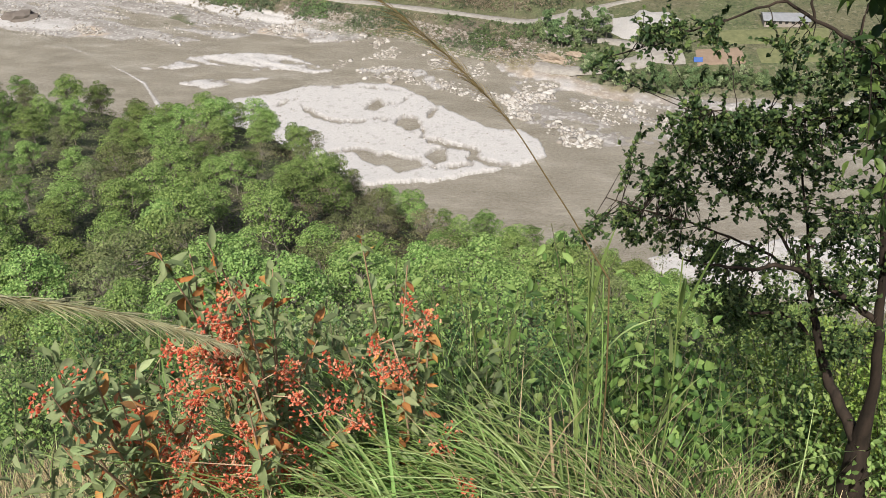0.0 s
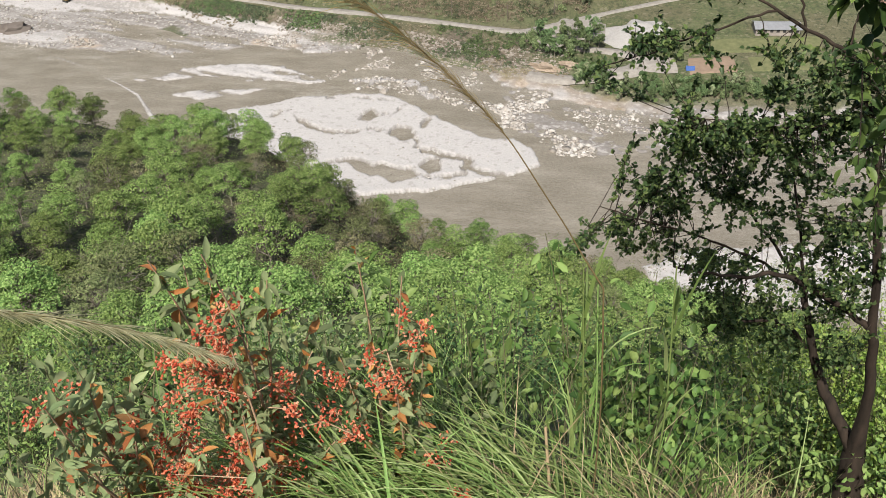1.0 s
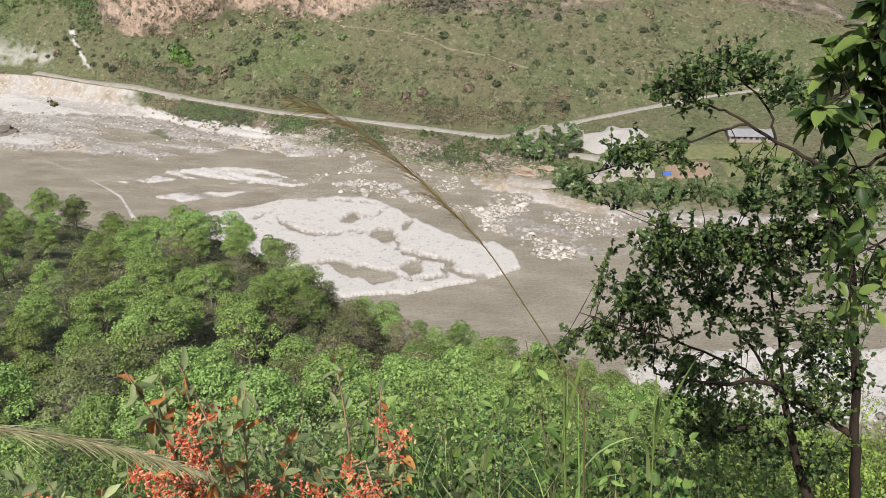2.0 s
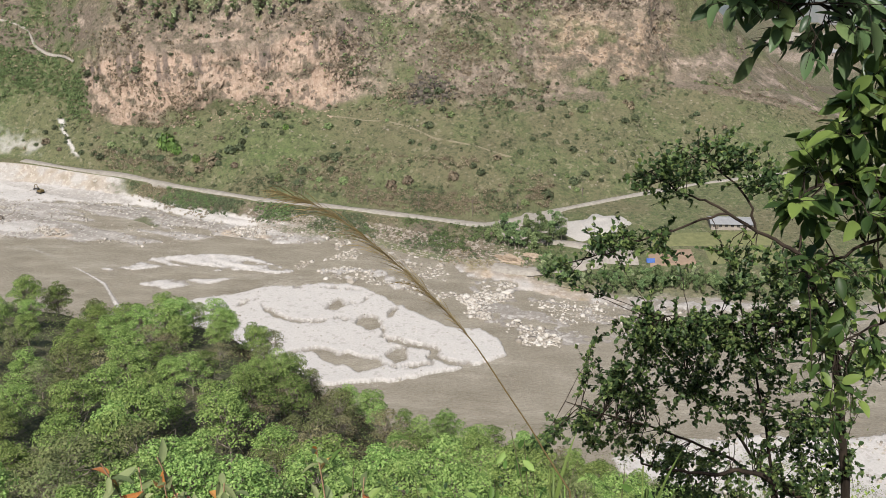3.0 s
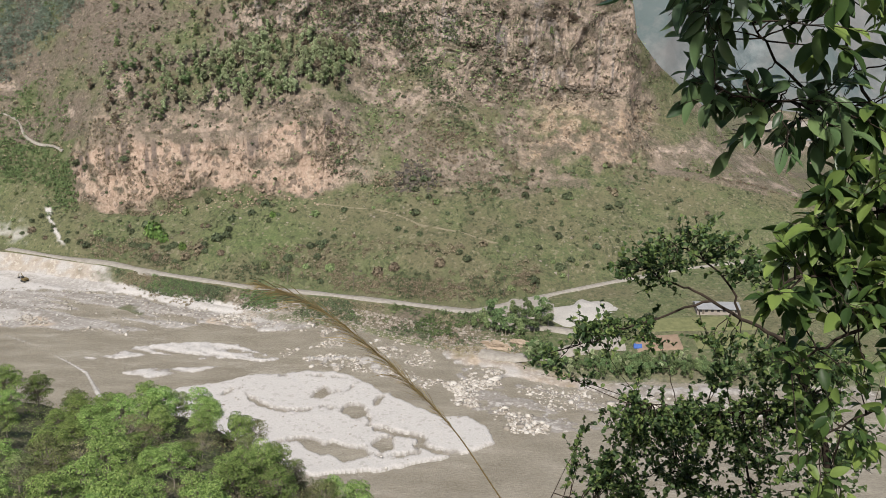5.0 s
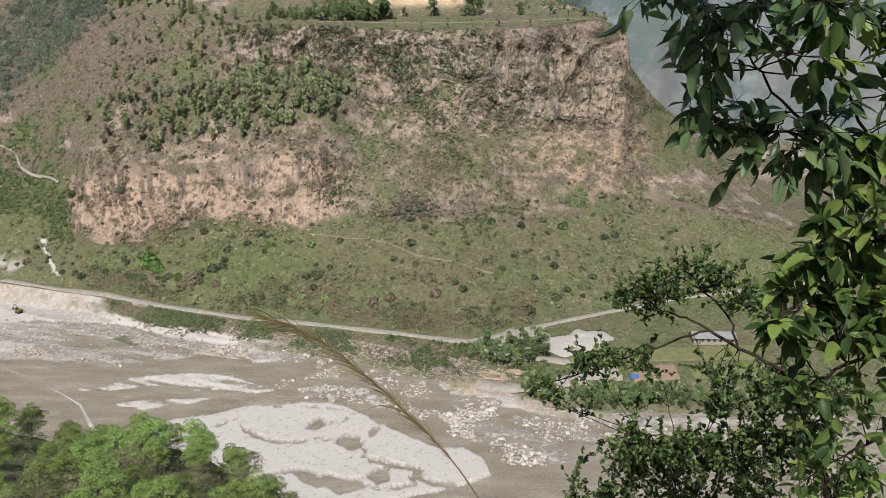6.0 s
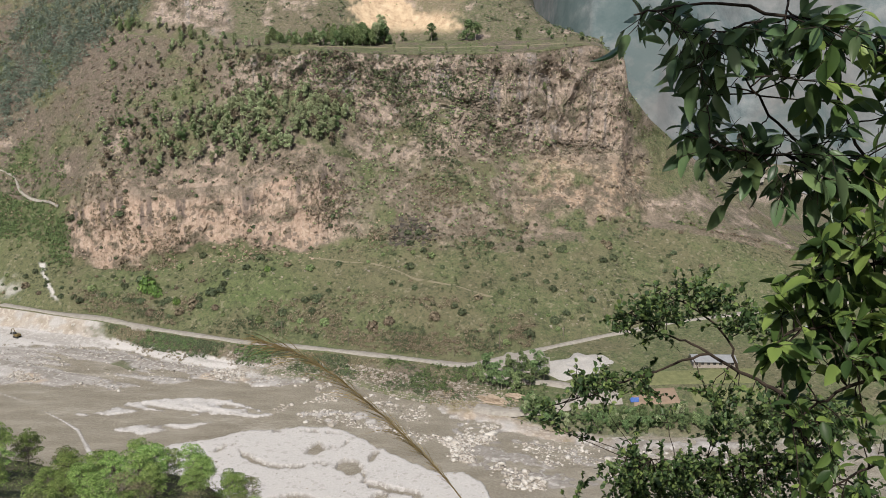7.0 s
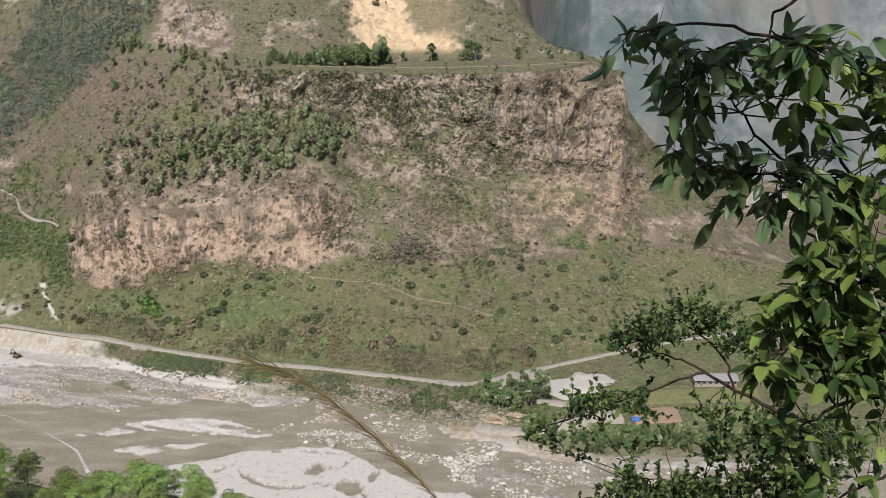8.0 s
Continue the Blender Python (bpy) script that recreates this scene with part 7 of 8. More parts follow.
scrub("left_slope_scrub", 58, 3600, (-31, -22.6), ((10, 0.5), (14, 0.0)), 1.6, 0.8, 16, LEAF_BELT, "green scrub on the hillside beyond the cliff", patchy(86, 0.1, 0.02))
scrub("left_slope_brush", 59, 800, (-31, -19), ((11, 0.5), (15, 0.0)), 1.6, 1.0, 10, LEAF_FARDRY, "brown scrub on the hillside beyond the cliff", patchy(87, 0.0, 0.02))
scrub("hill_forest", 60, 8500, (-31, -16.5), ((12, 0.5), (17, 0.0)), 2.1, 1.0, 18, LEAF_HAZED_FOREST, "dark forest on the mountainside, greyed by haze put into its colour", forest_belt, 2.6)
scrub("flank_brush", 66, 900, (11.3, 22), ((11, 0.3), (14, 0.0)), 0.8, 0.6, 9, LEAF_FARDRY, "brown brush on the flank of the hill", patchy(90, 0.0, 0.05))
scrub("flank_scrub", 62, 450, (11.4, 22), ((11, 0.6), (14, 0.0)), 1.0, 0.7, 10, LEAF_FARMID, "green bushes on the flank of the hill", patchy(88, -0.1))
scrub("foot_scrub", 67, 330, (0, 13), ((10, 0.84), (11, 0.14)), 1.1, 0.75, 12, LEAF_FARDARK, "row of dark bushes at the foot of the bare slope", patchy(103, 0.0, 0.06))
scrub("knoll_scrub", 68, 200, (-4.2, 1.2), ((10, 0.6), (11, 0.5)), 1.2, 0.8, 12, LEAF_FARDARK, "dark bushes among the rocks of the outcrop", on_knoll)
scrub("gully_scrub", 64, 5200, (-13, 4), ((11, 0.6), (14, 0.0)), 1.3, 0.85, 12, LEAF_FARDARK, "dark bushes filling the gully beside the cliff", gully)
scrub("rim_scrub", 65, 900, (-13.5, 11), ((13, 0.85), (15, 0.9)), 0.8, 0.6, 9, LEAF_FARMID, "bushes and weeds along the terrace and its rim", patchy(89, -0.12, 0.05))
scrub("upper_scrub", 61, 600, (-16, 11), ((15, 0.1), (16, 0.5)), 1.6, 1.0, 10, LEAF_FARDARK, "bushes on the slope above the terrace", lambda rng, a, k, x, y, z: (a < -5.8) | (a > 1.4))


def crags(name, seed, count, az, rows, size, tall, dark, light, label, keep=None):
    """Loose blocks and jutting rock faces set into the slope, as one mass."""
    rng = np.random.default_rng(seed)
    base = np.array([(p, q, r) for r in (-1, 1) for q in (-1, 1) for p in (-1, 1)], float)
    quad = np.array([(0, 2, 3, 1), (4, 5, 7, 6), (0, 1, 5, 4), (1, 3, 7, 5), (3, 2, 6, 7), (2, 0, 4, 6)])
    place = LS + LF
    r0, r1 = (int(np.argmin(np.abs(place - (k + f)))) for k, f in rows)
    cols = np.where((AZ >= az[0]) & (AZ <= az[1]))[0]
    i, j = rng.integers(r0, r1 + 1, count), rng.choice(cols, count)
    x, y, z = LX[i, j], LY[i, j], LZ[i, j]
    if keep is not None:
        ok = keep(rng, AZ[j], place[i], x, y, z)
        x, y, z = x[ok], y[ok], z[ok]
    n = len(x)
    s = size * np.exp(np.clip(rng.normal(size=(n, 1)), -2, 1.6) * 0.45) * rng.uniform(0.7, 1.3, (n, 3)) * np.array([1.0, 0.7, tall])
    v = base[None] * np.array([1, 1, 0.8]) + rng.normal(size=(n, 8, 3)) * 0.28
    v *= np.where(base[None, :, 2:] > 0, 0.7, 1.0) * s[:, None]
    a = rng.uniform(0, np.pi, n)
    c, w = np.cos(a)[:, None], np.sin(a)[:, None]
    v = np.stack([v[..., 0] * c - v[..., 1] * w, v[..., 0] * w + v[..., 1] * c, v[..., 2]], -1)
    v += np.stack([x, y, z - 0.35 * s[:, 2]], -1)[:, None]
    f = (quad[None] + np.arange(n)[:, None, None] * 8).reshape(-1, 4)
    m, nt, b = material(name, 0.95)
    geo = nt.nodes.new("ShaderNodeNewGeometry")
    col = ramp(nt, geo.outputs["Random Per Island"], [(0.0, dark), (0.35, tuple(0.5 * (p + q) for p, q in zip(dark, light))), (1.0, light)])
    col = mix(nt, calc(nt, "MULTIPLY", noise_node(nt, 1.2, 5.0, 0.7), 0.9), col, dark)
    nt.links.new(col, b.inputs["Base Color"])
    return tagged(new(name, mesh_of(name, v.reshape(-1, 3), [f], m)), label, "rocks", kind="stuff")


crags("crag_rocks", 162, 4200, (-7, 13), ((11, 0.0), (13, 0.3)), 0.45, 0.9, (0.075, 0.064, 0.052), (0.27, 0.222, 0.172), "brown blocks and outcrops below the cliff", patchy(92, -0.1, 0.05))
crags("cliff_blocks", 167, 2600, (-12.5, 11.6), ((12, 0.3), (13, 0.8)), 0.26, 1.3, (0.085, 0.072, 0.060), (0.27, 0.22, 0.175), "small jutting tan blocks of the upper cliff", patchy(192, -0.05, 0.04))
crags("scree", 163, 700, (-22.5, -4), ((10, 0.92), (11, 0.25)), 0.40, 0.8, (0.16, 0.115, 0.09), (0.36, 0.28, 0.22), "pinkish fallen blocks at the foot of the lower cliff", patchy(93, 0.0, 0.06))
crags("slope_rocks", 164, 700, (-22, 20), ((10, 0.1), (11, 0.0)), 0.42, 0.7, (0.12, 0.105, 0.085), (0.28, 0.25, 0.21), "stones scattered over the grassy slope", patchy(94, -0.1, 0.03))
crags("outcrop", 165, 2600, (-4.4, 2.5), ((10, 0.5), (11, 0.6)), 0.8, 0.9, (0.032, 0.029, 0.026), (0.125, 0.108, 0.088), "dark rocky outcrop in the grassy slope", on_knoll)
crags("bank_rocks", 166, 3000, (-14, 5), ((6, 0.95), (8, 0.15)), 0.42, 0.7, (0.14, 0.12, 0.10), (0.32, 0.295, 0.26), "rubble along the foot of the bank")


def ledge_trees():
    """Thin-trunked trees on the cliff's ledge and along the terrace above it."""
    kinds = []
    for seed, h, sp, mat in ((71, 6.5, 1.7, LEAF_FAR), (72, 7.5, 1.5, LEAF_FAR), (73, 6.0, 1.9, LEAF_BELT), (74, 5.0, 1.6, LEAF_FARDRY), (76, 5.2, 2.0, LEAF_BELT), (77, 5.6, 1.9, LEAF_FARMID)):
        rng = np.random.default_rng(seed)
        lobes = [(np.array([rng.normal() * sp * 0.45, rng.normal() * sp * 0.45, h * f]), sp * rng.uniform(0.4, 0.6) * np.array([1, 1, 1.1])) for f in np.linspace(0.16 if seed > 75 else 0.36, 0.95, 9 if seed > 75 else 7)]
        pos, nor, size = crown_cards(rng, lobes, 95, 0.5)
        trunk = np.array([[0, 0, -0.5], [0.1, 0, h * 0.4], [0, 0.1, h * 0.85]])
        kinds.append((tube_mesh("trunk", [(trunk, np.array([0.16, 0.12, 0.05]))], TRUNK, 5), card_mesh("crown", pos, nor, size, mat, rng, 0.75)))
    first = {}

    def put(k, az, d, size, label, group, turn, kind_name="terrace_tree"):
        x, y = polar(az, d)
        z = land_height(x, y) - 0.1
        if (k, label) not in first:
            t = thing(kind_name, x, y, z, label, "tree", group, turn, size)
            child("trunk", kinds[k][0], t)
            child("crown", kinds[k][1], t)
            first[(k, label)] = t
        else:
            copy_thing(first[(k, label)], pose(x, y, z, 0, 0, turn)).scale = (size, size, size)

    rng = np.random.default_rng(75)
    n = 0
    while n < 290:
        az = rng.uniform(-21.5, -5.5)
        f = rng.uniform(0.05, 1.0)
        d = ring_at(LEDGE, az) + (ring_at(CLIFF_FOOT, az) - ring_at(LEDGE, az)) * f
        thick = float(smooth(-20, -13, az)) * (1 - 0.5 * float(smooth(-8, -6, az)))
        if rng.random() > 0.15 + 0.85 * thick * float(smooth(0.1, 0.45, f)):
            continue
        k = int(rng.choice(4, p=[0.44, 0.38, 0.06, 0.12])) if az > -17 else int(rng.choice(4, p=[0.15, 0.1, 0.25, 0.5]))
        put(k, az, d, rng.uniform(0.8, 1.35), "slender pale green tree on the cliff ledge", "trees on the ledge", rng.uniform(0, 360), "slender_tree")
        n += 1
    for _ in range(120):
        az, f = rng.uniform(-20, -10.5), rng.uniform(0.0, 1.6)
        r0, r1 = (CLIFF_FOOT, RIM) if f < 1 else (RIM, FIELD_BACK)
        d = ring_at(r0, az) + (ring_at(r1, az) - ring_at(r0, az)) * (f % 1.0)
        put(int(rng.choice([0, 3, 4, 5], p=[0.4, 0.2, 0.08, 0.32])), az, d, rng.uniform(0.5, 1.05), "green tree scattered on the slope above the ledge", "trees above the ledge", rng.uniform(0, 360), "hillside_tree")
    for _ in range(95):
        az = rng.uniform(-10.3, -3.5)
        tall = 0.65 + 0.35 * float(smooth(-6.5, -4.2, az)) + 0.25 * float(fbm(np.array(az * 0.9), np.array(0.0), 0, 79, 2))
        put(int(rng.choice([0, 4, 5], p=[0.15, 0.4, 0.45])), az, ring_at(FIELD_BACK, az) + rng.uniform(-16, 2), rng.uniform(0.9, 1.3) * tall * 1.35, "bushy green tree in the grove on the terrace", "grove on the terrace", rng.uniform(0, 360))
    for az, s in ((-0.7, 1.75), (1.5, 2.0), (2.0, 1.7), (4.6, 1.1), (-2.4, 0.9), (6.5, 0.9), (8.4, 0.8)):
        put(4, az, ring_at(FIELD_BACK, az) - 4, s, "round dark green tree on the terrace", "trees on the terrace", az * 40)
    for az, off in ((-3.0, 3), (-1.4, 2), (5.2, 3), (0.2, 5), (10.9, 1), (8.9, 4), (3.3, 6), (-6.0, 4), (6.2, 2), (7.4, 8), (9.6, 9)):
        put(int(rng.choice([0, 4, 5])), az, ring_at(RIM, az) + off, rng.uniform(0.5, 0.85), "small tree at the edge of the terrace", "trees at the rim", az * 33)
    # roadside trees and the belt along the river bank
    for az, d, s in ((3.0, 350, 1.5), (3.6, 346, 1.3), (4.3, 352, 1.2), (5.0, 348, 1.6), (5.6, 352, 1.1), (6.2, 348, 1.7), (6.8, 344, 1.5), (4.6, 343, 1.0), (11.3, 340, 1.1), (11.9, 337, 1.2), (2.4, 347, 1.1), (10.8, 343, 1.1), (3.3, 340, 1.3), (4.0, 338, 1.5), (4.9, 337, 1.2), (5.4, 341, 1.4), (2.7, 343, 1.0), (5.9, 339, 1.3), (1.9, 344, 0.9)):
        put(2 if s > 1.2 else 5, az, d, s, "green roadside tree on the river terrace", "trees by the road", az * 50, "roadside_tree")
    for _ in range(190):
        az = rng.uniform(5.6, 22)
        put(int(rng.choice([2, 4, 5, 0], p=[0.4, 0.35, 0.15, 0.1])), az, ring_at(BANK, az) + rng.uniform(-4, 6), rng.uniform(0.5, 0.9), "bushy green tree in the belt along the bank", "trees along the bank", rng.uniform(0, 360), "bank_tree")


ledge_trees()


def stone_mesh(seed, mat, name="stone"):
    bm = bmesh.new()
    bmesh.ops.create_icosphere(bm, subdivisions=2, radius=1.0)
    for v in bm.verts:
        k = 0.72 + 0.5 * noise.noise(v.co * 1.1 + Vector((seed, 0, 0))) + 0.18 * noise.noise(v.co * 3 + Vector((0, seed, 0)))
        v.co = Vector((v.co.x * k * 1.15, v.co.y * k, v.co.z * k * 0.75))
    me = bpy.data.meshes.new(name)
    bm.to_mesh(me)
    bm.free()
    me.materials.append(mat)
    return me


def build_shore_rock():
    """Broken, layered tan rock ledges at the river's edge below the track."""
    mat = plain_material("tan_shore_rock", (0.15, 0.115, 0.082), (0.33, 0.27, 0.21), 0.7, 0.95, 0.9, 0.3)
    for seed, (x, y, sx, sy, sz), lab in ((13, (20, 331, 6.0, 2.6, 2.6), "broken tan rock ledge at the river's edge"), (17, (29, 331, 4.5, 2.2, 1.9), "tan rock slab beside the broken ledge")):
        bm = bmesh.new()
        bmesh.ops.create_icosphere(bm, subdivisions=4, radius=1.0)
        for v in bm.verts:
            k = 0.75 + 0.45 * noise.noise(v.co * 1.6 + Vector((seed, 0, 0))) + 0.28 * noise.noise(v.co * 4.5 + Vector((0, seed, 0))) + 0.14 * noise.noise(v.co * 11 + Vector((0, 0, seed)))
            z = v.co.z * k
            v.co = Vector((v.co.x * k * 1.15, v.co.y * k, 0.7 * z + 0.3 * round(z * 4) / 4))
        me = bpy.data.meshes.new("rock_ledge")
        bm.to_mesh(me)
        bm.free()
        me.materials.append(mat)
        ob = tagged(new("rock_ledge", me), lab, "rock", "shore rocks")
        ob.matrix_basis = pose(x, y, land_height(x, y) + 0.3, 0, 0, -25) @ Matrix.Diagonal((sx, sy, sz, 1))


def build_stones():
    rng = np.random.default_rng(91)
    shapes = [stone_mesh(s, WHITE_ROCK) for s in (1, 2, 3)]
    label = "pale rounded river boulder lying in shallow water"
    big = tagged(new("boulder", shapes[0]), "large pale boulder standing at the edge of the gravel bar", "boulder", "river boulders")
    big.matrix_basis = pose(-41, 313, 0.6, 0, 0, 40) @ Matrix.Diagonal((2.1, 2.0, 2.2, 1))
    dark = tagged(new("boulder", stone_mesh(7, DARK_ROCK)), "huge dark boulder rising from the gravel flats", "boulder", "river boulders")
    dark.matrix_basis = pose(-208, 370, 1.5, 0, 0, 20) @ Matrix.Diagonal((8.5, 5.5, 5.0, 1))
    for poly, n, r in ((STONE_BEDS[0][0], 80, 0.62), (STONE_BEDS[1][0], 45, 0.6), (STONY, 40, 0.55), (STONE_BEDS[4][0], 45, 0.55), (RUSTY[1], 25, 0.55), (STONE_BEDS[2][0], 20, 0.55)):
        p = np.array(poly)
        made = 0
        while made < n:
            x, y = rng.uniform(p[:, 0].min(), p[:, 0].max()), rng.uniform(p[:, 1].min(), p[:, 1].max())
            if poly_distance(poly, np.array([x]), np.array([y]))[0] < 0:
                continue
            s = r * math.exp(rng.normal() * 0.35)
            ob = tagged(new("boulder", shapes[made % 3]), label, "boulder", "river boulders")
            ob.matrix_basis = pose(x, y, max(float(river_bed(np.array([x]), np.array([y]))[0][0]), -0.25) + 0.2 * s, 0, 0, rng.uniform(0, 360)) @ Matrix.Diagonal((s * rng.uniform(0.8, 1.4), s, s * rng.uniform(0.6, 0.9), 1))
            made += 1
    # smaller stones, too many to count
    bm = bmesh.new()
    bmesh.ops.create_icosphere(bm, subdivisions=1, radius=1.0)
    base = np.array([v.co[:] for v in bm.verts])
    bm.verts.index_update()
    tri = np.array([[v.index for v in f.verts] for f in bm.faces])
    bm.free()
    vs, fs = [], []
    k = 0
    for poly, n, r in STONE_BEDS:
        p = np.array(poly, float)
        x, y = rng.uniform(p[:, 0].min() - 3, p[:, 0].max() + 3, n * 8), rng.uniform(p[:, 1].min() - 3, p[:, 1].max() + 3, n * 8)
        bunch = fbm(x * 0.16, y * 0.16, 0, 95, 3)
        ok = (poly_distance(poly, x, y) + 3 * bunch > 0) & (x > -250) & (x < 150) & (bunch > rng.uniform(-0.5, 0.5, n * 8))
        x, y = x[ok][:n], y[ok][:n]
        z = np.maximum(river_bed(x, y)[0], -0.2)
        for a, b, c in zip(x, y, z):
            s = r * math.exp(rng.normal() * 0.45) * rng.uniform(0.7, 1.4, 3) * np.array([1.0, 1.0, 0.7])
            jig = base * (1 + rng.normal(size=(len(base), 1)) * 0.2)
            vs.append(jig * s + np.array([a, b, c + 0.1]))
            fs.append(tri + k)
            k += len(base)
    tagged(new("river_stones", mesh_of("river_stones", np.concatenate(vs), [np.concatenate(fs)], WHITE_ROCK)), "pale stones strewn over the river bed", "stones", kind="stuff")


build_shore_rock()
build_stones()


def slab(name, corners, lift, mat, label, category="field", rows=0):
    """A field laid on the land: a thin sheet with a sunken edge, following the ground."""
    c = np.array(corners, float)
    n = 14
    u, w = np.meshgrid(np.linspace(0, 1, n), np.linspace(0, 1, n))
    p = (1 - u)[..., None] * (1 - w)[..., None] * c[0] + u[..., None] * (1 - w)[..., None] * c[1] + u[..., None] * w[..., None] * c[2] + (1 - u)[..., None] * w[..., None] * c[3]
    z = np.array([[land_height(a, b) for a, b in row] for row in p])
    edge = (u == 0) | (u == 1) | (w == 0) | (w == 1)
    z = z + np.where(edge, -0.4, lift)
    i, j = np.meshgrid(np.arange(n - 1), np.arange(n - 1), indexing="ij")
    f = np.stack([i * n + j, i * n + j + 1, (i + 1) * n + j + 1, (i + 1) * n + j], -1).reshape(-1, 4)
    return tagged(new(name, mesh_of(name, np.concatenate([p, z[..., None]], -1).reshape(-1, 3), [f], mat)), label, category, kind="structure")


slab("field_tilled", [(72, 320), (92, 322), (92, 335), (73, 333)], 0.3, TILLED, "freshly tilled reddish-brown field")
slab("field_green", [(74, 336), (128, 337), (130, 350), (76, 348)], 0.3, CROP, "green terraced field")
slab("field_meadow", [(95, 322), (128, 324), (128, 335), (95, 334)], 0.25, CROP, "green terraced field beside the tilled soil")
slab("yard", [(24, 352), (46, 358), (44, 370), (26, 362)], 0.25, DUST, "pale dusty lay-by beside the road", "yard")
strip("track", [(16, 350), (27, 344), (38, 341), (46, 339), (53, 335), (56, 330), (55, 325.5), (48, 322.5), (36, 322), (24, 324), (12, 328)], 4.5, 0.3, DUST, "pale dirt track looping down to the river")
strip("track_yard", [(54, 331), (59, 329), (65, 328), (70, 328.5)], 9.0, 0.3, DUST, "trodden pale earth yard beside the dirt track", category="yard")
strip("stone_yard", [(24, 362), (31, 359), (38, 358), (46, 357)], 13.0, 0.25, DUST, "pale crushed stone yard between road and trees", category="yard")
strip("hill_track", [on_land(a, e)[:2] for a, e in ((-27.5, -8.3), (-26.2, -8.8), (-25.3, -9.2), (-25.15, -10.2), (-24.6, -10.6), (-23.9, -10.8), (-23.1, -11.4))], 0.9, 0.2, DUST, "pale footpath across the hillside", category="path")


strip("hill_path", [on_land(a, e)[:2] for a, e in ((-8.6, -15.2), (-6.5, -15.4), (-4.2, -15.7), (-2.5, -16.2), (-0.5, -16.8), (1.5, -17.2), (3.5, -17.8))], 0.5, 0.12, PATH, "narrow footpath across the grassy slope", category="path")


strip("terrace_track", [polar(a, ring_at(RIM, a) + 0.45 * (ring_at(FIELD_BACK, a) - ring_at(RIM, a))) for a in np.arange(-9.0, 9.6, 1.5)], 1.0, 0.12, PATH, "faint earth track along the grassy terrace", category="path")


def build_heap():
    """A heap of pale crushed stone beside the road, with a rough wall at its foot."""
    n, m = 26, 40
    a, r = np.meshgrid(np.linspace(0, 2 * np.pi, m, endpoint=False), np.linspace(0, 1, n), indexing="ij")
    wide = 1 + 0.28 * np.sin(2 * a + 0.6) + 0.12 * np.sin(5 * a) + 0.08 * np.sin(9 * a + 1)
    x, y = 56 + np.cos(a) * r * 12 * wide, 354 + np.sin(a) * r * 12 * wide
    h = 1.5 * smooth(0.0, 0.6, 1 - r + 0.2 * fbm(x * 0.12, y * 0.12, 0, 6, 3) * r) * (1 + 0.3 * fbm(x * 0.10, y * 0.10, 0, 7, 3)) + 0.45 * fbm(x * 0.5, y * 0.5, 0, 8, 4) * np.minimum(1, 3 * (1 - r))
    z = np.array([[land_height(p, q) for p, q in zip(u, v)] for u, v in zip(x, y)]) + h - 0.3 * (r > 0.97)
    i, j = np.meshgrid(np.arange(m), np.arange(n - 1), indexing="ij")
    f = np.stack([i * n + j, i * n + j + 1, ((i + 1) % m) * n + j + 1, ((i + 1) % m) * n + j], -1).reshape(-1, 4)
    tagged(new("heap", mesh_of("heap", np.stack([x, y, z], -1).reshape(-1, 3), [f], GRAVEL, True)), "large heap of pale crushed stone beside the road", "gravel heap")


build_heap()


def box(bm, x0, x1, y0, y1, z0, z1):
    vs = [bm.verts.new((x, y, z)) for z in (z0, z1) for x, y in ((x0, y0), (x1, y0), (x1, y1), (x0, y1))]
    for q in ((3, 2, 1, 0), (4, 5, 6, 7), (0, 1, 5, 4), (1, 2, 6, 5), (2, 3, 7, 6), (3, 0, 4, 7)):
        bm.faces.new([vs[i] for i in q])
    return vs


def bm_child(name, build, mat, parent, label=""):
    bm = bmesh.new()
    build(bm)
    me = bpy.data.meshes.new(name)
    bm.to_mesh(me)
    bm.free()
    me.materials.append(mat)
    return child(name, me, parent, label)


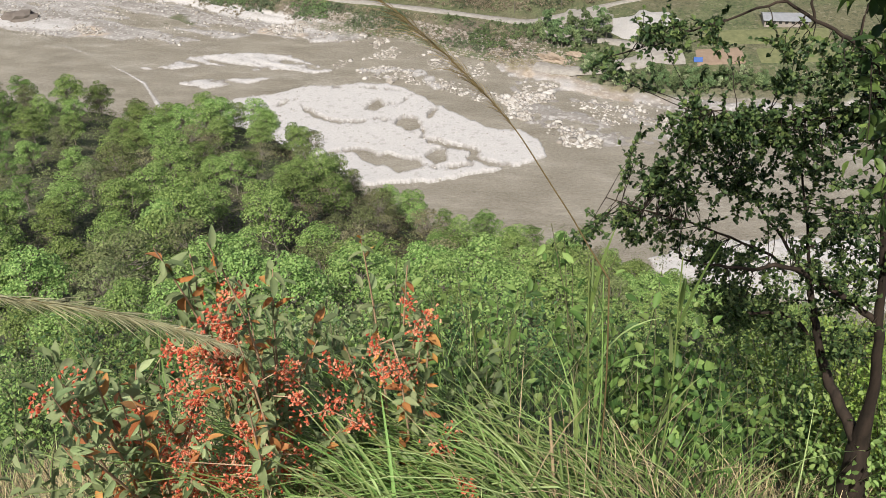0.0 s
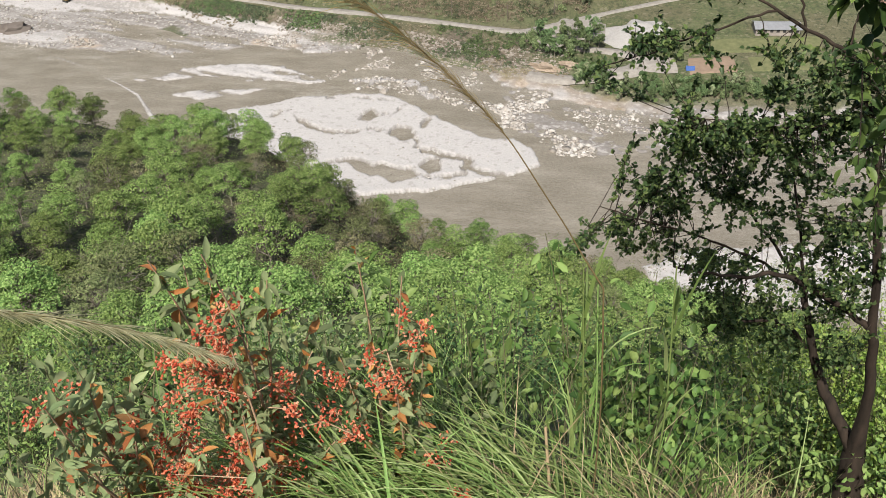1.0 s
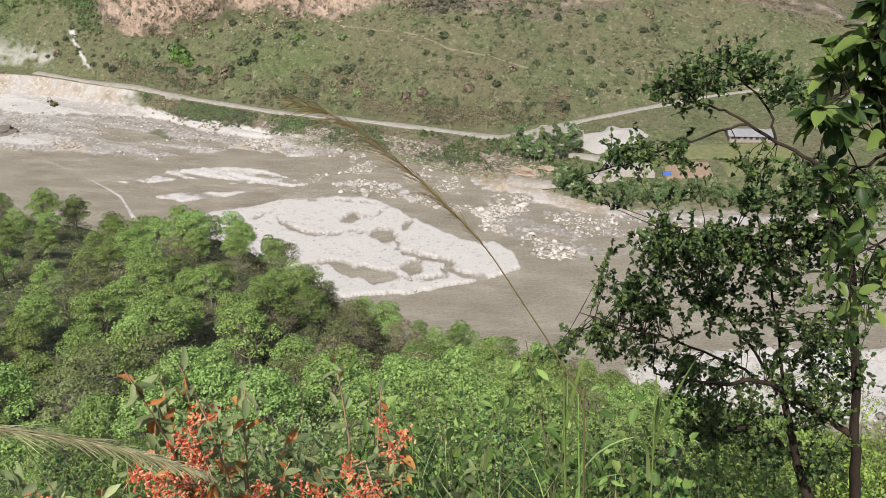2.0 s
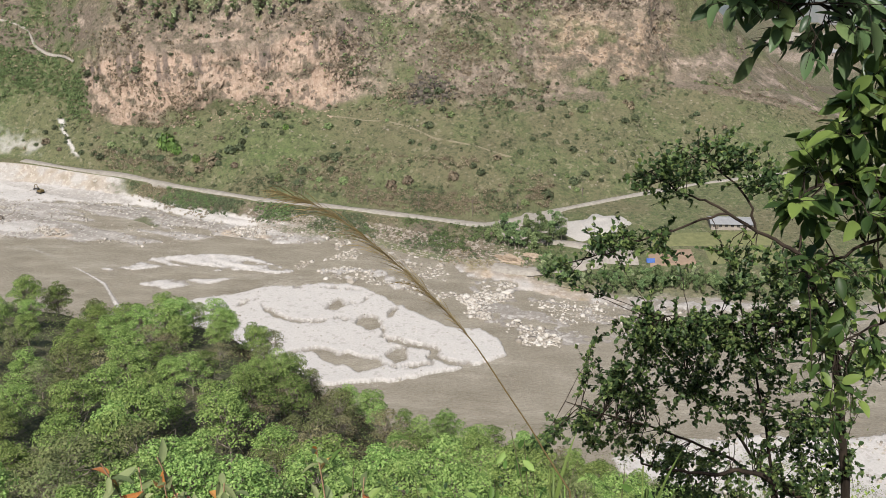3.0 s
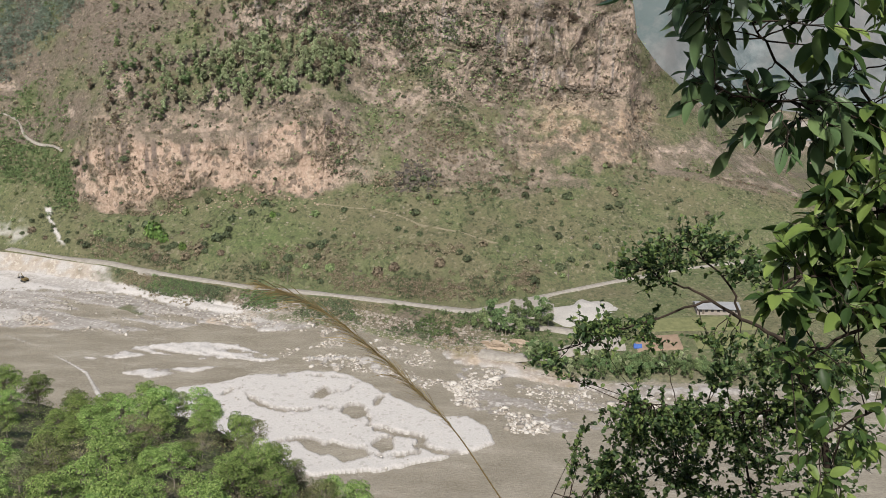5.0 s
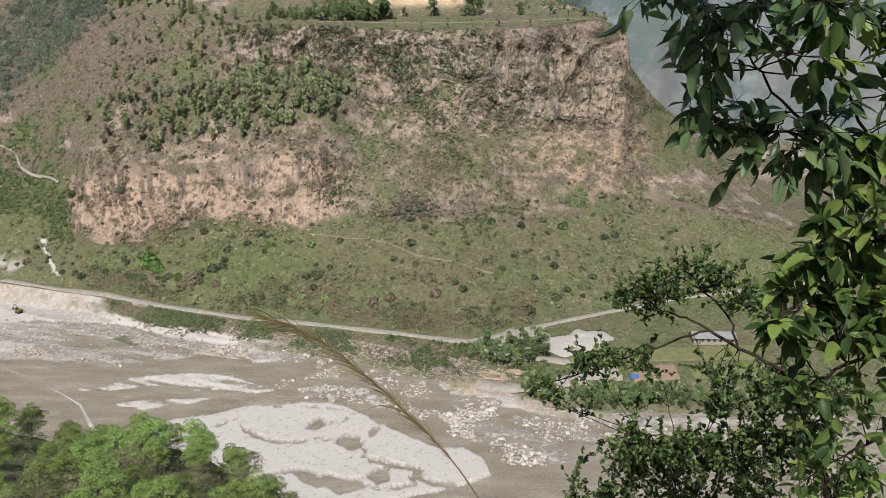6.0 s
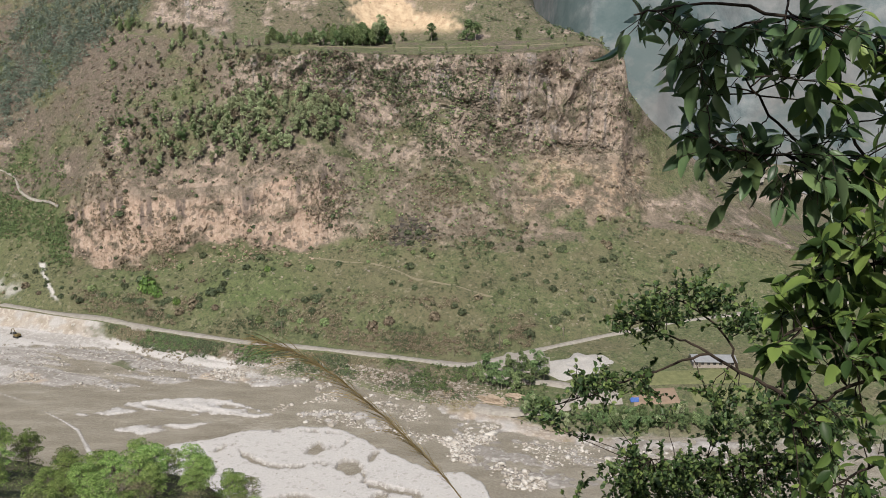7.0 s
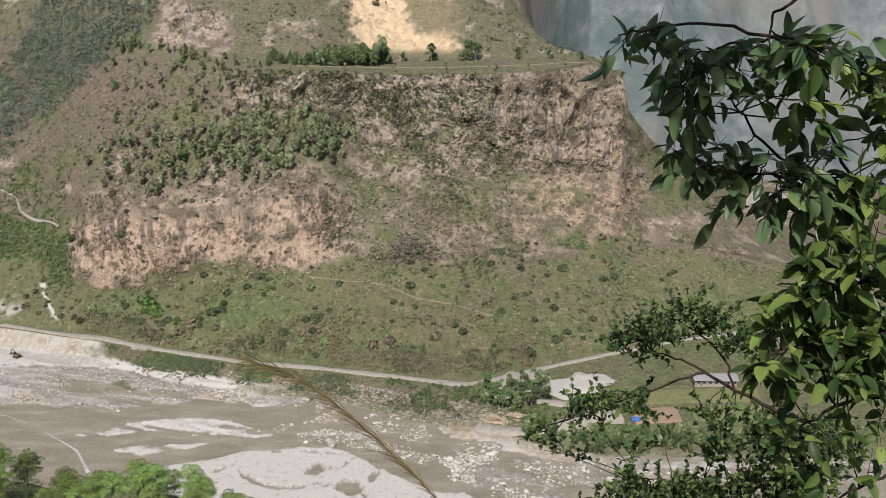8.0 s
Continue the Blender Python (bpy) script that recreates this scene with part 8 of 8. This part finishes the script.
def building(x, y, turn, w, d, h, pitch, wall_mat, label, bays=4):
    """A low building: walls with openings' dark panes, gabled metal roof with overhang, a door."""
    t = thing("building", x, y, land_height(x, y) - 0.1, label, "building", "valley buildings", turn)

    def walls(bm):
        box(bm, -w / 2, w / 2, -d / 2, d / 2, -1.5, h)
        for s in (-1, 1):
            a, b, c = bm.verts.new((s * w / 2, -d / 2, h)), bm.verts.new((s * w / 2, d / 2, h)), bm.verts.new((s * w / 2, 0, h + pitch - 0.1))
            bm.faces.new((a, b, c) if s > 0 else (b, a, c))

    def roof(bm):
        o = 0.6
        for s in (-1, 1):
            p = [(-w / 2 - o, 0, h + pitch), (w / 2 + o, 0, h + pitch), (w / 2 + o, s * (d / 2 + o), h - 0.2), (-w / 2 - o, s * (d / 2 + o), h - 0.2)]
            top = [bm.verts.new(q) for q in p]
            low = [bm.verts.new((q[0], q[1], q[2] - 0.12)) for q in p]
            bm.faces.new(top if s < 0 else top[::-1])
            bm.faces.new(low[::-1] if s < 0 else low)
            for i in range(4):
                bm.faces.new((top[i], low[i], low[(i + 1) % 4], top[(i + 1) % 4]))

    bm_child("wall", walls, wall_mat, t)
    bm_child("roof", roof, ROOF, t, "grey corrugated metal roof")
    for k in range(bays):
        cx = -w / 2 + (k + 0.5) * w / bays
        bm_child("window", lambda bm: box(bm, cx - 0.6, cx + 0.6, -d / 2 - 0.04, -d / 2 + 0.05, 1.0, min(2.2, h - 0.4)), RUBBER, t)
    bm_child("door", lambda bm: box(bm, -w / 2 + w / bays - 0.45, -w / 2 + w / bays + 0.45, -d / 2 - 0.04, -d / 2 + 0.05, 0.1, 2.1), TIMBER, t)


building(111.5, 354, -2, 17, 8, 2.6, 1.3, PLASTER, "long low shed with a grey metal roof by the fields", 7)
building(164, 379, -8, 9, 6, 3.0, 1.5, RED_WALL, "small reddish house with a metal roof", 3)
building(150, 392, -20, 8, 6, 3.0, 1.4, PLASTER, "small plastered house with a metal roof", 3)
for bx, by, bt in ((268, 690, 10), (282, 700, -5), (292, 690, 20), (275, 712, 0)):
    building(bx, by, bt, 16, 8, 4.0, 1.8, PLASTER, "distant pale house down the valley", 4)


def build_tent():
    x, y = 73.5, 324
    t = thing("tarpaulin_shelter", x, y, land_height(x, y), "bright blue tarpaulin shelter at the field's edge", "shelter")

    def cover(bm):
        pts = [(-1.6, -1.2, 0.1), (-1.6, 0, 1.7), (-1.6, 1.2, 0.1), (1.6, -1.2, 0.1), (1.6, 0, 1.6), (1.6, 1.2, 0.1), (0, 0, 1.5), (0, -1.3, 0.15), (0, 1.3, 0.15)]
        v = [bm.verts.new(p) for p in pts]
        for q in ((0, 7, 6, 1), (7, 3, 4, 6), (2, 1, 6, 8), (8, 6, 4, 5), (0, 1, 2), (3, 5, 4)):
            bm.faces.new([v[i] for i in q])

    bm_child("cover", cover, BLUE, t)
    for s in (-1.6, 1.6):
        child("pole", tube_mesh("pole", [(np.array([[s, 0, -0.2], [s, 0, 1.75]]), np.array([0.05, 0.05]))], TIMBER, 6), t)


build_tent()


def excavator(x, y, z, turn, size, label):
    t = thing("excavator", x, y, z, label, "excavator", "excavators", turn, size)
    for s in (-1, 1):
        bm_child("track", lambda bm: box(bm, s * 1.0 - 0.3, s * 1.0 + 0.3, -1.7, 1.7, 0.0, 0.85), RUBBER, t)
    bm_child("body", lambda bm: box(bm, -1.2, 1.2, -1.8, 1.2, 0.95, 2.0), YELLOW, t)
    bm_child("cab", lambda bm: box(bm, -1.15, -0.1, 0.0, 1.4, 2.0, 3.0), RUBBER, t)
    child("boom", tube_mesh("boom", [(np.array([[0.4, 1.2, 1.6], [0.4, 2.8, 4.2], [0.4, 4.6, 3.6]]), np.array([0.28, 0.24, 0.2]))], YELLOW, 4), t)
    child("stick", tube_mesh("stick", [(np.array([[0.4, 4.6, 3.6], [0.4, 5.2, 1.6]]), np.array([0.2, 0.15]))], YELLOW, 4), t)
    bm_child("bucket", lambda bm: box(bm, -0.1, 0.9, 4.8, 5.6, 0.9, 1.6), RUBBER, t)


_x, _y = polar(-26.2, 452)
excavator(_x, _y, land_height(_x, _y), 60, 0.9, "excavator working on the gravel flats")
_x, _y = polar(-4.05, 588)
excavator(_x, _y, land_height(_x, _y), -80, 1.2, "excavator working on the sandy cut")


def power_poles():
    first = None
    for az in (-10.5, -6.2, -2.8, 0.8, 3.8, 8.0):
        d = ring_at(ROAD, az) + 7
        x, y = polar(az, d)
        z = land_height(x, y)
        if first is None:
            first = thing("utility_pole", x, y, z, "wooden utility pole beside the road", "pole", "utility poles")
            child("post", tube_mesh("post", [(np.array([[0, 0, -0.4], [0, 0, 8.0]]), np.array([0.14, 0.10]))], TIMBER, 6), first)
            child("crossarm", tube_mesh("crossarm", [(np.array([[-0.8, 0, 7.4], [0.8, 0, 7.4]]), np.array([0.06, 0.06]))], TIMBER, 4), first)
        else:
            copy_thing(first, pose(x, y, z, 0, 0, az * 3))


power_poles()


def build_distance():
    """Mountains far down the valley, behind everything else; haze is put into their colour."""
    m, nt, b = material("haze_coloured_mountain", 1.0)
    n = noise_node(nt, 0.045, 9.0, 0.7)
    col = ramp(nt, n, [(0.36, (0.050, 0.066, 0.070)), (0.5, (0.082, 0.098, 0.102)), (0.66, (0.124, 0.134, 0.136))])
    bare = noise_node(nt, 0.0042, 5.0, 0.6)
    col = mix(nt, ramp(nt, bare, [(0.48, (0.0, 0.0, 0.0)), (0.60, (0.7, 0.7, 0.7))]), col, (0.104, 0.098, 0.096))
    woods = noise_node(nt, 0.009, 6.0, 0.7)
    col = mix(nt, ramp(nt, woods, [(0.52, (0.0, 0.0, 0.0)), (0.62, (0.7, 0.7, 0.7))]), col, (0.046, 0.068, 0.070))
    # a weak glow lifts the slopes, standing in for haze
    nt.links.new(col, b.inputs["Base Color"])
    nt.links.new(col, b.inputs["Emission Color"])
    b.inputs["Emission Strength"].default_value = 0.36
    az = np.arange(-8, 60, 0.2)
    d0 = np.interp(az, [-8, 2, 5, 7, 9, 13, 18, 27, 60], [1900, 1500, 1050, 880, 800, 800, 885, 895, 950])
    s = np.linspace(0, 1, 60)[:, None]
    d = d0 * (1 + 0.9 * s)
    z = -10 + s * np.interp(az, [1, 9, 14, 22, 30, 60], [1000, 800, 760, 640, 700, 800])
    a = np.radians(az)
    x, y = d * np.sin(a), d * np.cos(a)
    z = z + 95 * (1 - 2 * np.abs(fbm(x * 0.0045, y * 0.0045, z * 0.002, 97, 5))) * np.sin(np.pi * np.clip(s, 0, 1)) ** 0.5
    i, j = np.meshgrid(np.arange(59), np.arange(len(az) - 1), indexing="ij")
    w = len(az)
    f = np.stack([i * w + j, i * w + j + 1, (i + 1) * w + j + 1, (i + 1) * w + j], -1).reshape(-1, 4)
    tagged(new("backdrop", mesh_of("backdrop", np.stack([x, y, z], -1).reshape(-1, 3), [f[:, ::-1]], m, True)), "blue-grey mountains down the valley, haze put into their colour and glow", "mountains", kind="structure")


build_distance()
strip("valley_road", [polar(a, d) for a, d in ((17.6, 725), (18.3, 740), (18.9, 795), (19.8, 812), (21, 835), (22, 845), (25, 850), (28, 855))], 11.0, 0.6, DUST, "pale river bed and road far down the valley", category="road")
